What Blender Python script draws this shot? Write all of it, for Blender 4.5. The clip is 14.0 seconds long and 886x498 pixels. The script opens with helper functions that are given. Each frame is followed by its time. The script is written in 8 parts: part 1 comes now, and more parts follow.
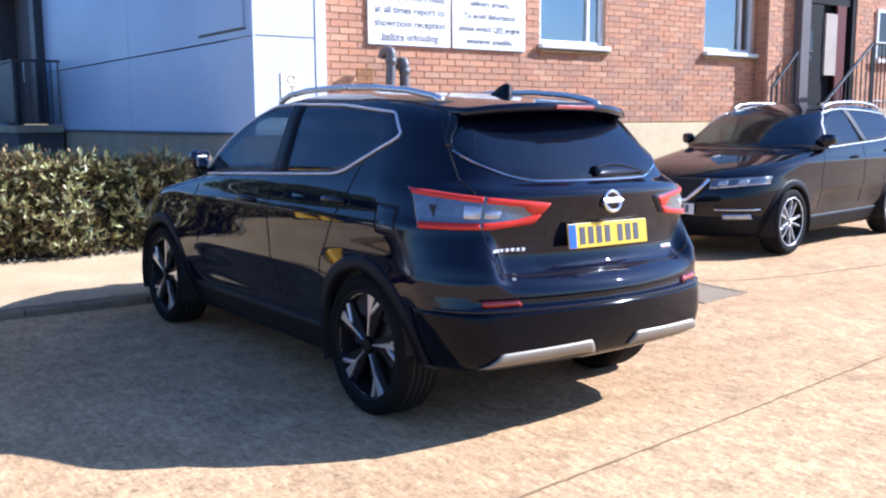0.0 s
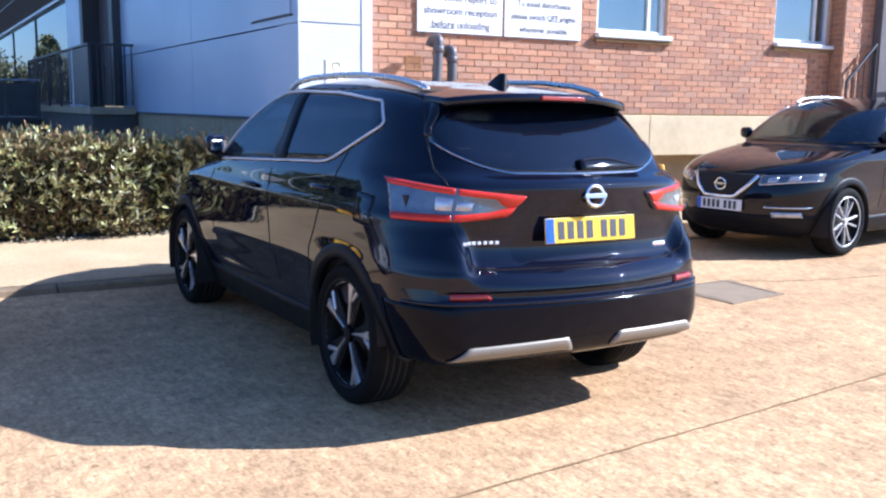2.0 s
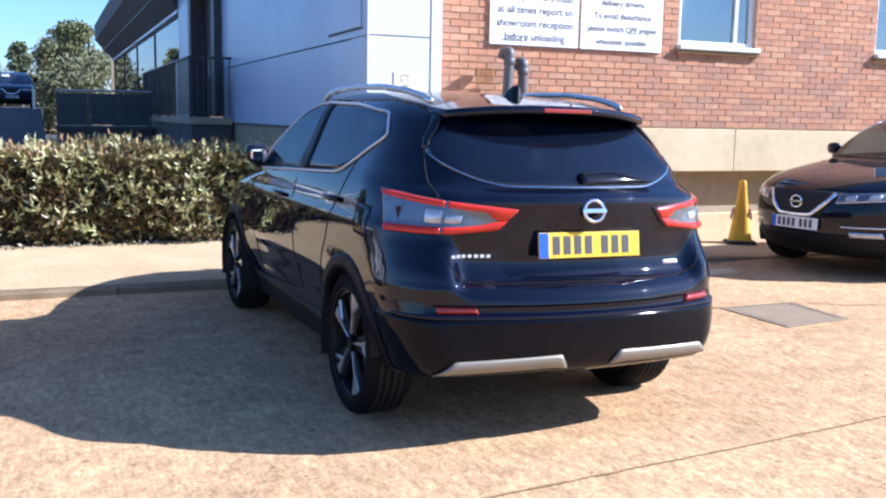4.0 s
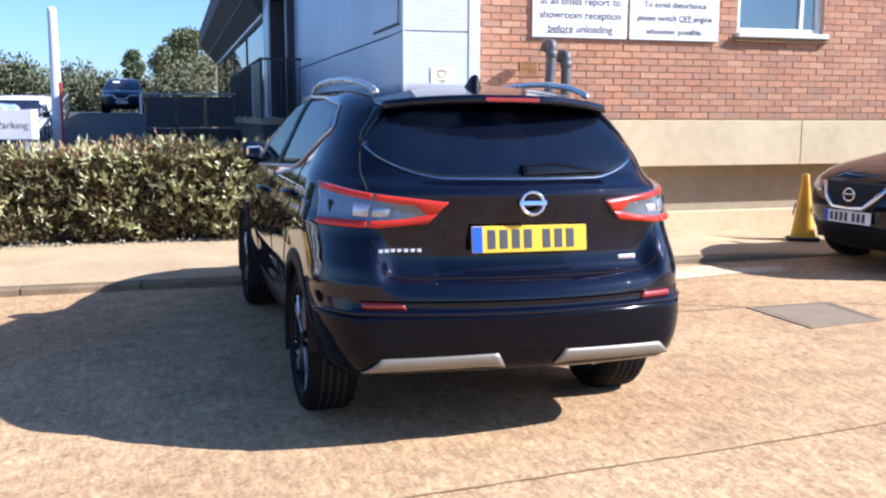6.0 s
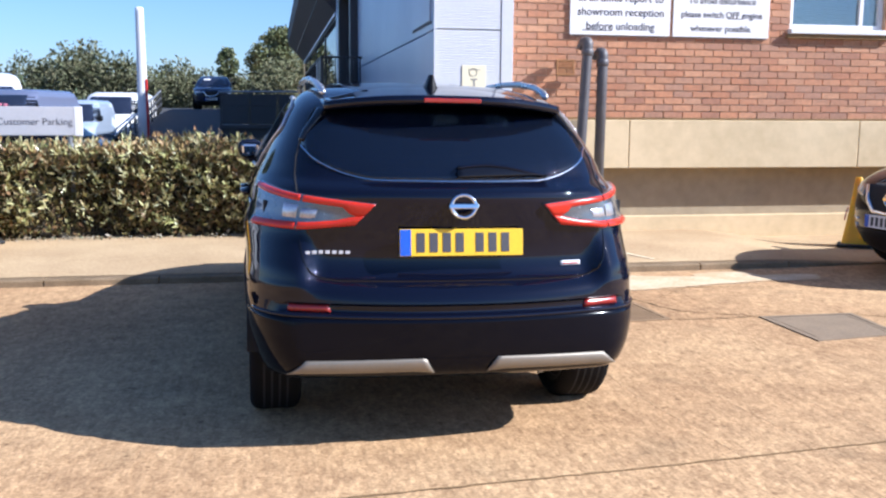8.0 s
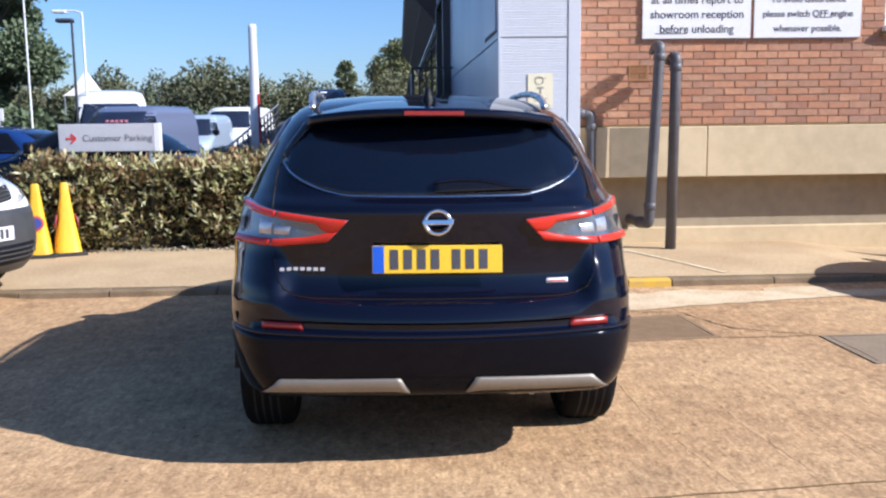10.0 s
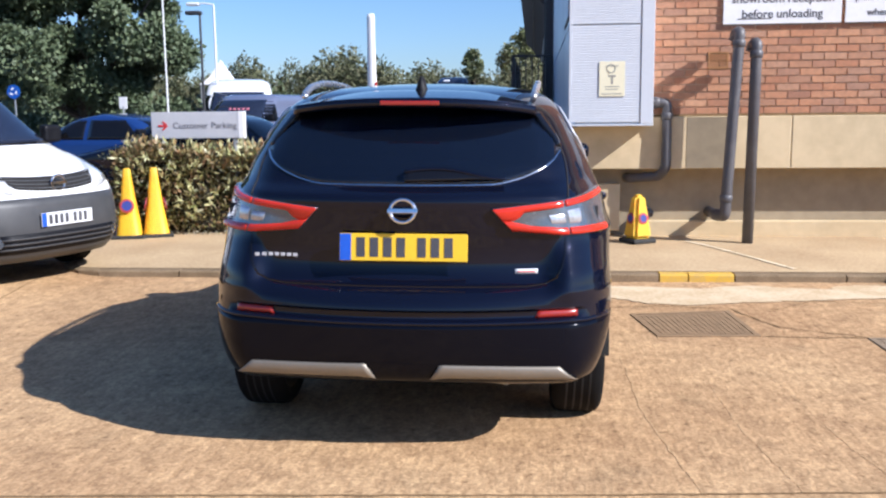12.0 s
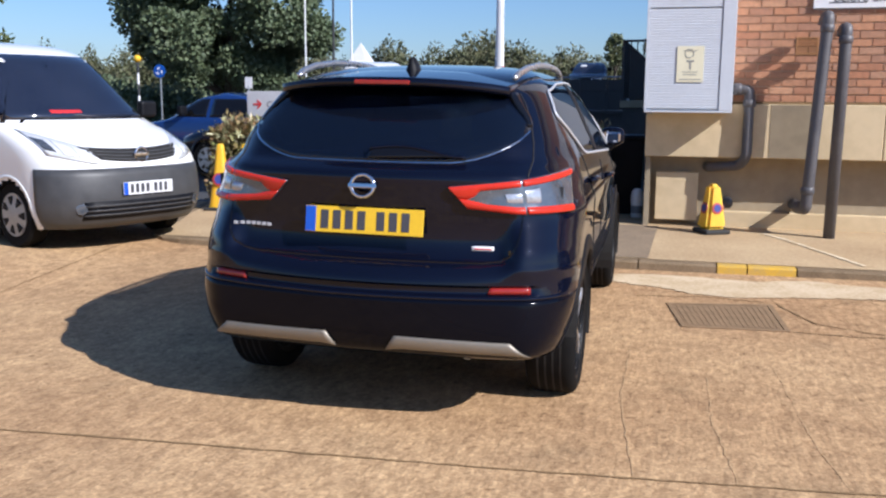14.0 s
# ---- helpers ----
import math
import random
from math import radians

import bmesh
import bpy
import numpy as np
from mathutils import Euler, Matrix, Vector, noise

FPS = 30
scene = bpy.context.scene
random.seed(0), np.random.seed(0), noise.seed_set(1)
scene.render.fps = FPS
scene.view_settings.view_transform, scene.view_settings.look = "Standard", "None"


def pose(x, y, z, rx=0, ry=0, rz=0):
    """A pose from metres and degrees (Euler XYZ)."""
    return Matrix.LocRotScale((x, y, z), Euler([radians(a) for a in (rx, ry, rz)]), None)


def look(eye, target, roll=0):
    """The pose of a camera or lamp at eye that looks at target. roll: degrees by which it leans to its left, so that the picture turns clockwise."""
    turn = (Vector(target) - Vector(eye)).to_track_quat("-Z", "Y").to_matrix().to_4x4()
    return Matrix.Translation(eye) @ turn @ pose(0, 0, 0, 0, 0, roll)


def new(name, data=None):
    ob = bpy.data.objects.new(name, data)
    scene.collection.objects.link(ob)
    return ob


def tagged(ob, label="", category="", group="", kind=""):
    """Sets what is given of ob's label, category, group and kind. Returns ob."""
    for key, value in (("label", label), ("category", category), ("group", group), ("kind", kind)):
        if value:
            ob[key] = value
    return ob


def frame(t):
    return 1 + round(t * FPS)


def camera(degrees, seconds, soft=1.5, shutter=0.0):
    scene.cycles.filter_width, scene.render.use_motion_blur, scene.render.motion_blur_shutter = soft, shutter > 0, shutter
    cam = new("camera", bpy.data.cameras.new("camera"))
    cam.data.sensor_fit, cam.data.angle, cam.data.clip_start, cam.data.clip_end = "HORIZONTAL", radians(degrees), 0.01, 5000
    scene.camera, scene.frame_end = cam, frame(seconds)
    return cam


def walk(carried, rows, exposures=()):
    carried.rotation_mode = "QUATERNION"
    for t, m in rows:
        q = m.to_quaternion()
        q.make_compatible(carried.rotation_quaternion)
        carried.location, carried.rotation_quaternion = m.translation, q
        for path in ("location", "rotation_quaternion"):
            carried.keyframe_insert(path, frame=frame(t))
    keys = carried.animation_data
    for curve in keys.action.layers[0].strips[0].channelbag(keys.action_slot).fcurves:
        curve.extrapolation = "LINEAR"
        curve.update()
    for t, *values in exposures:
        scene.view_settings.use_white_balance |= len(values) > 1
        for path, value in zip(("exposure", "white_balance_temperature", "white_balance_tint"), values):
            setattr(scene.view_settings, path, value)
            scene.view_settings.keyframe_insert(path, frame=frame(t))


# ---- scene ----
cam = camera(51.4, 14.0, soft=2.3)
PATH = [
    (0, (-3.102, -2.998, 1.408), (-1.937, -1.396, 1.131), -0.3),
    (0.5, (-3.045, -3.013, 1.406), (-1.909, -1.394, 1.108), -0.4),
    (1, (-2.933, -3.012, 1.4), (-1.825, -1.371, 1.118), -0.2),
    (1.5, (-2.81, -3.091, 1.423), (-1.739, -1.426, 1.14), -0.3),
    (2, (-2.661, -3.235, 1.417), (-1.656, -1.532, 1.114), 0.7),
    (2.5, (-2.542, -3.264, 1.403), (-1.568, -1.543, 1.106), -0.1),
    (2.7, (-2.5, -3.276, 1.404), (-1.564, -1.532, 1.114), -0.2),
    (4.8, (-1.858, -3.533, 1.429), (-1.13, -1.691, 1.149), 0.4),
    (5, (-1.759, -3.542, 1.419), (-1.053, -1.691, 1.14), 0.0),
    (5.5, (-1.561, -3.615, 1.418), (-0.928, -1.744, 1.108), 1.0),
    (6, (-1.432, -3.61, 1.394), (-0.873, -1.711, 1.109), 0.1),
    (6.5, (-1.282, -3.61, 1.424), (-0.763, -1.7, 1.133), 0.4),
    (7, (-1.064, -3.686, 1.424), (-0.634, -1.756, 1.123), 0.4),
    (7.2, (-0.999, -3.709, 1.42), (-0.583, -1.775, 1.125), 0.7),
    (9.3, (-0.359, -3.704, 1.409), (-0.176, -1.734, 1.118), -0.7),
    (9.5, (-0.299, -3.674, 1.416), (-0.153, -1.7, 1.131), -0.4),
    (10, (-0.144, -3.665, 1.429), (-0.052, -1.686, 1.156), -0.7),
    (10.5, (0.086, -3.717, 1.427), (0.076, -1.738, 1.137), -0.5),
    (11, (0.216, -3.654, 1.405), (0.158, -1.677, 1.11), -0.3),
    (11.5, (0.367, -3.683, 1.423), (0.24, -1.709, 1.129), -0.2),
    (12, (0.529, -3.678, 1.428), (0.332, -1.71, 1.133), -0.6),
    (12.5, (0.728, -3.709, 1.408), (0.416, -1.763, 1.069), -0.1),
    (13, (0.885, -3.627, 1.39), (0.474, -1.691, 1.106), -0.7),
    (13.5, (1.089, -3.633, 1.413), (0.623, -1.708, 1.136), -0.7),
    (14, (1.308, -3.657, 1.403), (0.803, -1.749, 1.077), 0.4),
]
EXPOSURES = [(0.0, 1.42, 4850, 15), (2.5, 1.42, 4870, 15), (5.0, 1.32, 5010, 15), (7.0, 1.15, 5150, 15), (9.5, 0.84, 5240, 15), (10.5, 0.78, 5290, 15), (12.0, 0.80, 5350, 15), (13.4, 0.70, 5370, 15), (14.0, 0.52, 5380, 15)]
walk(cam, [(t, look(eye, target, roll)) for t, eye, target, roll in PATH], EXPOSURES)

# ---- world, sun ----
SUN_AZ, SUN_EL = radians(-23.5), radians(34.9)
world = bpy.data.worlds.new("sky")
scene.world = world
world.use_nodes = True
wn = world.node_tree.nodes
sky = wn.new("ShaderNodeTexSky")
sky.sky_type, sky.sun_disc, sky.sun_elevation = "NISHITA", False, SUN_EL
sky.sun_rotation = math.pi / 2 - SUN_AZ
sky.air_density, sky.dust_density, sky.ozone_density = 1.0, 0.6, 5.0
world.node_tree.links.new(sky.outputs[0], wn["Background"].inputs[0])
wn["Background"].inputs[1].default_value = 0.077
sun = new("sun", bpy.data.lights.new("sun", "SUN"))
sun.data.energy, sun.data.angle, sun.data.color = 5.0, radians(0.53), (1.0, 0.895, 0.735)
sun.matrix_world = look((40 * math.cos(SUN_EL) * math.cos(SUN_AZ), 40 * math.cos(SUN_EL) * math.sin(SUN_AZ), 40 * math.sin(SUN_EL)), (0, 0, 0))


# ---- materials ----
def nodes(name):
    m = bpy.data.materials.new(name)
    m.use_nodes = True
    return m, m.node_tree.nodes, m.node_tree.links, m.node_tree.nodes["Principled BSDF"]


def rgb(c):
    return (*c, 1)


def surface(name, a, b=None, rough=0.7, scale=8.0, fine=60.0, bump=0.0, metallic=0.0, coat=0.0, spec=0.5, spread=(0.35, 0.65),
            rough_var=0.1, distance=0.01):
    """Two colours mixed by coarse and fine noise, with relief."""
    m, n, l, p = nodes(name)
    b = b or tuple(0.8 * v for v in a)
    co = n.new("ShaderNodeTexCoord")
    t1, t2 = n.new("ShaderNodeTexNoise"), n.new("ShaderNodeTexNoise")
    t1.inputs["Scale"].default_value, t1.inputs["Detail"].default_value = scale, 5
    t2.inputs["Scale"].default_value, t2.inputs["Detail"].default_value = fine, 3
    add = n.new("ShaderNodeMath")
    add.operation = "MULTIPLY_ADD"
    add.inputs[1].default_value = 0.45
    half = n.new("ShaderNodeMath")
    half.operation = "MULTIPLY"
    half.inputs[1].default_value = 0.55
    ramp = n.new("ShaderNodeValToRGB")
    ramp.color_ramp.elements[0].position, ramp.color_ramp.elements[1].position = spread
    ramp.color_ramp.elements[0].color, ramp.color_ramp.elements[1].color = rgb(a), rgb(b)
    for t in (t1, t2):
        l.new(co.outputs["Object"], t.inputs["Vector"])
    l.new(t1.outputs[0], half.inputs[0])
    l.new(t2.outputs[0], add.inputs[0])
    l.new(half.outputs[0], add.inputs[2])
    l.new(add.outputs[0], ramp.inputs[0])
    l.new(ramp.outputs[0], p.inputs["Base Color"])
    mr = n.new("ShaderNodeMapRange")
    mr.inputs["To Min"].default_value, mr.inputs["To Max"].default_value = rough - rough_var, min(1, rough + rough_var)
    l.new(t1.outputs[0], mr.inputs[0])
    l.new(mr.outputs[0], p.inputs["Roughness"])
    p.inputs["Metallic"].default_value = metallic
    p.inputs["Coat Weight"].default_value = coat
    p.inputs["Coat Roughness"].default_value = 0.03
    p.inputs["Specular IOR Level"].default_value = spec
    if bump:
        bp = n.new("ShaderNodeBump")
        bp.inputs["Strength"].default_value, bp.inputs["Distance"].default_value = bump, distance
        l.new(add.outputs[0], bp.inputs["Height"])
        l.new(bp.outputs[0], p.inputs["Normal"])
    return m


def clear_glass(name, tint, see, rough=0.0, ior=1.68):
    """A tinted pane: gloss over a part that lets light through."""
    m, n, l, p = nodes(name)
    out = n["Material Output"]
    tr = n.new("ShaderNodeBsdfTransparent")
    tr.inputs[0].default_value = rgb(tint)
    # the blue here imitates deep-blue sky mirrored in the panes
    p.inputs["Base Color"].default_value = rgb((0.005, 0.008, 0.018))
    p.inputs["Roughness"].default_value = rough
    p.inputs["IOR"].default_value = ior
    mix = n.new("ShaderNodeMixShader")
    mix.inputs[0].default_value = see
    l.new(p.outputs[0], mix.inputs[1])
    l.new(tr.outputs[0], mix.inputs[2])
    l.new(mix.outputs[0], out.inputs[0])
    return m


def random_colours(name, colours, rough=0.85, island=False, bump=0.4, scale=34.0, grime=0.42):
    """Each piece takes a colour of its own; grain on top."""
    m, n, l, p = nodes(name)
    pick = n.new("ShaderNodeNewGeometry" if island else "ShaderNodeObjectInfo")
    source = pick.outputs["Random Per Island" if island else "Random"]
    ramp = n.new("ShaderNodeValToRGB")
    ramp.color_ramp.elements[0].color = rgb(colours[0])
    ramp.color_ramp.elements[1].color = rgb(colours[-1])
    for i, c in enumerate(colours[1:-1], 1):
        ramp.color_ramp.elements.new(i / (len(colours) - 1)).color = rgb(c)
    l.new(source, ramp.inputs[0])
    co, t = n.new("ShaderNodeNewGeometry"), n.new("ShaderNodeTexNoise")
    t.inputs["Scale"].default_value, t.inputs["Detail"].default_value = scale, 5
    l.new(co.outputs["Position"], t.inputs["Vector"])
    mul = n.new("ShaderNodeMix")
    mul.data_type, mul.blend_type = "RGBA", "MULTIPLY"
    mul.inputs[0].default_value = grime
    l.new(ramp.outputs[0], mul.inputs["A"])
    l.new(t.outputs[0], mul.inputs["B"])
    l.new(mul.outputs["Result"], p.inputs["Base Color"])
    p.inputs["Roughness"].default_value = rough
    bp = n.new("ShaderNodeBump")
    bp.inputs["Strength"].default_value, bp.inputs["Distance"].default_value = bump, 0.006
    l.new(t.outputs[0], bp.inputs["Height"])
    l.new(bp.outputs[0], p.inputs["Normal"])
    return m


def concrete_ground():
    """Worn beige concrete: broad stains, exposed aggregate and broom grooves."""
    m, n, l, p = nodes("yard concrete")
    geo = n.new("ShaderNodeNewGeometry")
    big, mid, grit = (n.new("ShaderNodeTexNoise") for _ in range(3))
    stone = n.new("ShaderNodeTexVoronoi")
    for t, s, d in ((big, 0.55, 6), (mid, 5.0, 6), (grit, 70.0, 4)):
        t.inputs["Scale"].default_value, t.inputs["Detail"].default_value = s, d
        l.new(geo.outputs["Position"], t.inputs["Vector"])
    stone.inputs["Scale"].default_value = 46.0
    l.new(geo.outputs["Position"], stone.inputs["Vector"])
    groove = n.new("ShaderNodeTexWave")
    groove.bands_direction = "X"
    groove.inputs["Scale"].default_value, groove.inputs["Distortion"].default_value = 13.0, 2.5
    groove.inputs["Detail"].default_value, groove.inputs["Detail Scale"].default_value = 3, 1.2
    l.new(geo.outputs["Position"], groove.inputs["Vector"])
    r1 = n.new("ShaderNodeValToRGB")
    r1.color_ramp.elements[0].position, r1.color_ramp.elements[1].position = 0.32, 0.68
    r1.color_ramp.elements[0].color, r1.color_ramp.elements[1].color = rgb((0.445, 0.292, 0.155)), rgb((0.56, 0.394, 0.217))
    l.new(big.outputs[0], r1.inputs[0])
    r2 = n.new("ShaderNodeValToRGB")
    r2.color_ramp.elements[0].position, r2.color_ramp.elements[1].position = 0.36, 0.62
    r2.color_ramp.elements[0].color, r2.color_ramp.elements[1].color = rgb((0.66, 0.62, 0.60)), rgb((1.08, 1.06, 1.02))
    l.new(mid.outputs[0], r2.inputs[0])
    r3 = n.new("ShaderNodeValToRGB")
    r3.color_ramp.elements[0].position, r3.color_ramp.elements[1].position = 0.1, 0.9
    r3.color_ramp.elements[0].color, r3.color_ramp.elements[1].color = rgb((0.62, 0.58, 0.55)), rgb((1.22, 1.2, 1.18))
    l.new(stone.outputs["Color"], r3.inputs[0])
    # short dashes left by the broom, and dark pits
    squeeze = n.new("ShaderNodeMapping")
    squeeze.inputs["Scale"].default_value = (24.0, 9.0, 1.0)
    squeeze.inputs["Rotation"].default_value = (0, 0, radians(-4))
    l.new(geo.outputs["Position"], squeeze.inputs["Vector"])
    dash, pit = n.new("ShaderNodeTexNoise"), n.new("ShaderNodeTexNoise")
    dash.inputs["Scale"].default_value, dash.inputs["Detail"].default_value, dash.inputs["Roughness"].default_value = 1.0, 4, 0.6
    pit.inputs["Scale"].default_value, pit.inputs["Detail"].default_value = 17.0, 2
    l.new(squeeze.outputs[0], dash.inputs["Vector"])
    l.new(geo.outputs["Position"], pit.inputs["Vector"])
    r4, r5, r6 = (n.new("ShaderNodeValToRGB") for _ in range(3))
    r4.color_ramp.elements[0].position, r4.color_ramp.elements[1].position = 0.36, 0.62
    r4.color_ramp.elements[0].color, r4.color_ramp.elements[1].color = rgb((0.70, 0.64, 0.60)), rgb((1.20, 1.19, 1.17))
    l.new(dash.outputs[0], r4.inputs[0])
    r5.color_ramp.elements[0].position, r5.color_ramp.elements[1].position = 0.27, 0.36
    r5.color_ramp.elements[0].color, r5.color_ramp.elements[1].color = rgb((0.42, 0.38, 0.36)), rgb((1.0, 1.0, 1.0))
    l.new(pit.outputs[0], r5.inputs[0])
    # grey-green damp stains here and there
    stain = n.new("ShaderNodeTexNoise")
    stain.inputs["Scale"].default_value, stain.inputs["Detail"].default_value = 1.7, 5
    l.new(geo.outputs["Position"], stain.inputs["Vector"])
    r6.color_ramp.elements[0].position, r6.color_ramp.elements[1].position = 0.60, 0.72
    r6.color_ramp.elements[0].color, r6.color_ramp.elements[1].color = rgb((1.0, 1.0, 1.0)), rgb((0.78, 0.80, 0.82))
    l.new(stain.outputs[0], r6.inputs[0])
    # fine specks of sand and stone
    r7 = n.new("ShaderNodeValToRGB")
    r7.color_ramp.elements[0].position, r7.color_ramp.elements[1].position = 0.36, 0.64
    r7.color_ramp.elements[0].color, r7.color_ramp.elements[1].color = rgb((0.66, 0.61, 0.58)), rgb((1.26, 1.25, 1.23))
    l.new(grit.outputs[0], r7.inputs[0])
    last = r1.outputs[0]
    for r, f in ((r2, 0.45), (r3, 0.5), (r4, 0.55), (r5, 0.65), (r6, 0.75), (r7, 0.45)):
        mx = n.new("ShaderNodeMix")
        mx.data_type, mx.blend_type = "RGBA", "MULTIPLY"
        mx.inputs[0].default_value = f
        l.new(last, mx.inputs["A"])
        l.new(r.outputs[0], mx.inputs["B"])
        last = mx.outputs["Result"]
    l.new(last, p.inputs["Base Color"])
    p.inputs["Roughness"].default_value = 0.9
    p.inputs["Specular IOR Level"].default_value = 0.15
    h1 = n.new("ShaderNodeMath")
    h1.operation = "MULTIPLY_ADD"
    h1.inputs[1].default_value = 0.03
    l.new(groove.outputs[1], h1.inputs[0])
    l.new(dash.outputs[0], h1.inputs[2])
    h2 = n.new("ShaderNodeMath")
    h2.operation = "MULTIPLY_ADD"
    h2.inputs[1].default_value = -0.25
    l.new(stone.outputs["Distance"], h2.inputs[0])
    l.new(h1.outputs[0], h2.inputs[2])
    bp = n.new("ShaderNodeBump")
    bp.inputs["Strength"].default_value, bp.inputs["Distance"].default_value = 0.6, 0.010
    l.new(h2.outputs[0], bp.inputs["Height"])
    l.new(bp.outputs[0], p.inputs["Normal"])
    return m


GROUND = concrete_ground()
PAVING = surface("pavement concrete", (0.38, 0.265, 0.148), (0.545, 0.41, 0.24), 0.9, 1.1, 38, 0.4, spread=(0.36, 0.64), spec=0.12)
KERB = surface("kerb stone", (0.17, 0.122, 0.072), (0.28, 0.205, 0.125), 0.9, 5, 60, 0.5, spec=0.12)
YELLOW_LINE = surface("worn yellow road paint", (0.68, 0.41, 0.035), (0.50, 0.34, 0.11), 0.8, 9, 50, 0.3, spec=0.12)
PATCH = surface("pale cement screed", (0.66, 0.53, 0.35), (0.51, 0.38, 0.22), 0.9, 3, 30, 0.3, spread=(0.42, 0.60), spec=0.12)
OLD_ASPHALT = surface("grey asphalt", (0.045, 0.046, 0.05), (0.075, 0.074, 0.072), 0.9, 1.0, 90, 0.4)
COVER = surface("rusty iron cover", (0.31, 0.205, 0.115), (0.22, 0.15, 0.085), 0.8, 9, 80, 0.3, spec=0.12)
FILLED = surface("smooth grey cement", (0.22, 0.168, 0.115), (0.29, 0.22, 0.145), 0.9, 5, 40, 0.35, spec=0.1)
PALE_STRIP = surface("uneven pale strip", (0.74, 0.62, 0.42), (0.50, 0.38, 0.22), 0.85, 5, 40, 0.2, spread=(0.45, 0.70), spec=0.12)
FAINT = surface("fine dirt lines", (0.42, 0.29, 0.155), (0.50, 0.35, 0.19), 1.0, 9, 60, spec=0.12)
CRACK = surface("dirt in the joints", (0.19, 0.125, 0.06), (0.29, 0.195, 0.10), 1.0, 9, 60, spec=0.05)
MORTAR = surface("mortar", (0.58, 0.405, 0.265), (0.47, 0.32, 0.205), 0.95, 12, 90, 0.4)
BRICK_TONES = [(0.64, 0.290, 0.145), (0.58, 0.300, 0.170), (0.47, 0.250, 0.155), (0.68, 0.345, 0.185), (0.56, 0.250, 0.130), (0.50, 0.275, 0.175), (0.68, 0.370, 0.210), (0.64, 0.300, 0.155), (0.46, 0.225, 0.135), (0.65, 0.330, 0.175)]
BRICK = random_colours("red brick", BRICK_TONES, scale=26.0, grime=0.52)
BRICK_FAR = random_colours("red brick in the mass", BRICK_TONES, island=True, scale=26.0, grime=0.52)
BEAM = surface("cream concrete beam", (0.67, 0.53, 0.325), (0.55, 0.43, 0.255), 0.85, 1.3, 9, 0.15, spread=(0.38, 0.66), spec=0.12)
PLINTH = surface("painted plinth", (0.39, 0.32, 0.215), (0.30, 0.245, 0.165), 0.85, 1.4, 9, 0.15, spread=(0.38, 0.66), spec=0.12)
CLADDING = surface("white ribbed metal", (0.60, 0.62, 0.655), (0.55, 0.57, 0.605), 0.42, 1.2, 30, 0.0)
CLAD_BLUE = surface("blue-grey metal panel", (0.43, 0.50, 0.63), (0.39, 0.46, 0.58), 0.36, 0.8, 30, 0.0)
CLAD_EDGE = surface("dark joint", (0.06, 0.065, 0.075), (0.08, 0.085, 0.09), 0.6, 4, 40)
DARK_PANEL = surface("charcoal panel", (0.035, 0.037, 0.042), (0.05, 0.05, 0.055), 0.5, 3, 40)
SOFFIT = surface("dark brown soffit", (0.055, 0.045, 0.042), (0.075, 0.06, 0.055), 0.7, 2, 30)
WHITE_PLASTIC = surface("white plastic frame", (0.78, 0.78, 0.77), (0.7, 0.7, 0.69), 0.4, 5, 50)
WHITE_SIGN = surface("white sign board", (0.80, 0.79, 0.78), (0.74, 0.73, 0.73), 0.45, 2, 30)
SIGN_EDGE = surface("grey sign back", (0.25, 0.25, 0.26), (0.2, 0.2, 0.21), 0.5, 5, 40)
INK = surface("dark print", (0.045, 0.045, 0.055), (0.06, 0.06, 0.07), 0.6, 9, 50)
RED_INK = surface("red print", (0.62, 0.03, 0.03), (0.5, 0.03, 0.03), 0.5, 9, 50)
PIPE = surface("grey soil pipe", (0.075, 0.07, 0.076), (0.11, 0.104, 0.105), 0.5, 6, 60, 0.1)
VENT = surface("brown terracotta vent", (0.40, 0.20, 0.075), (0.31, 0.15, 0.06), 0.85, 14, 90, 0.3)
POST_PAINT = surface("dull grey post paint", (0.15, 0.135, 0.135), (0.12, 0.11, 0.11), 0.7, 4, 40, 0.1, spec=0.2)
MAROON = surface("maroon panel", (0.12, 0.028, 0.026), (0.09, 0.022, 0.022), 0.6, 4, 40, spec=0.2)
PALE_PANEL = surface("pale pinkish panel", (0.44, 0.37, 0.31), (0.36, 0.30, 0.255), 0.7, 4, 40, spec=0.2)
# near-black: shade on the door and its recess is put into the colour
PORCH_BLACK = surface("near-black shaded porch tone", (0.010, 0.011, 0.013), (0.016, 0.016, 0.018), 0.8, 4, 40, spec=0.15)
HOLE = surface("dark opening", (0.012, 0.011, 0.01), (0.018, 0.016, 0.015), 0.9, 9, 40)
RAIL = surface("dark painted steel", (0.03, 0.031, 0.035), (0.045, 0.045, 0.048), 0.45, 8, 60)
STEEL = surface("galvanised steel", (0.42, 0.43, 0.44), (0.33, 0.34, 0.35), 0.45, 8, 60, 0.0, 0.7)
CONE_YELLOW = surface("yellow cone plastic", (0.78, 0.46, 0.012), (0.68, 0.40, 0.015), 0.5, 5, 50)
cone_shell = CONE_YELLOW.node_tree.nodes["Principled BSDF"].inputs
cone_shell["Subsurface Weight"].default_value, cone_shell["Subsurface Scale"].default_value = 0.5, 0.10
cone_shell["Subsurface Radius"].default_value = (1.0, 0.6, 0.1)
CONE_RED = surface("faded red disc", (0.42, 0.05, 0.04), (0.33, 0.05, 0.05), 0.5, 9, 50)
CONE_BLUE = surface("blue disc", (0.03, 0.05, 0.28), (0.04, 0.05, 0.2), 0.5, 9, 50)
CONE_BASE = surface("black rubber base", (0.02, 0.02, 0.02), (0.035, 0.033, 0.03), 0.8, 9, 60, 0.2)
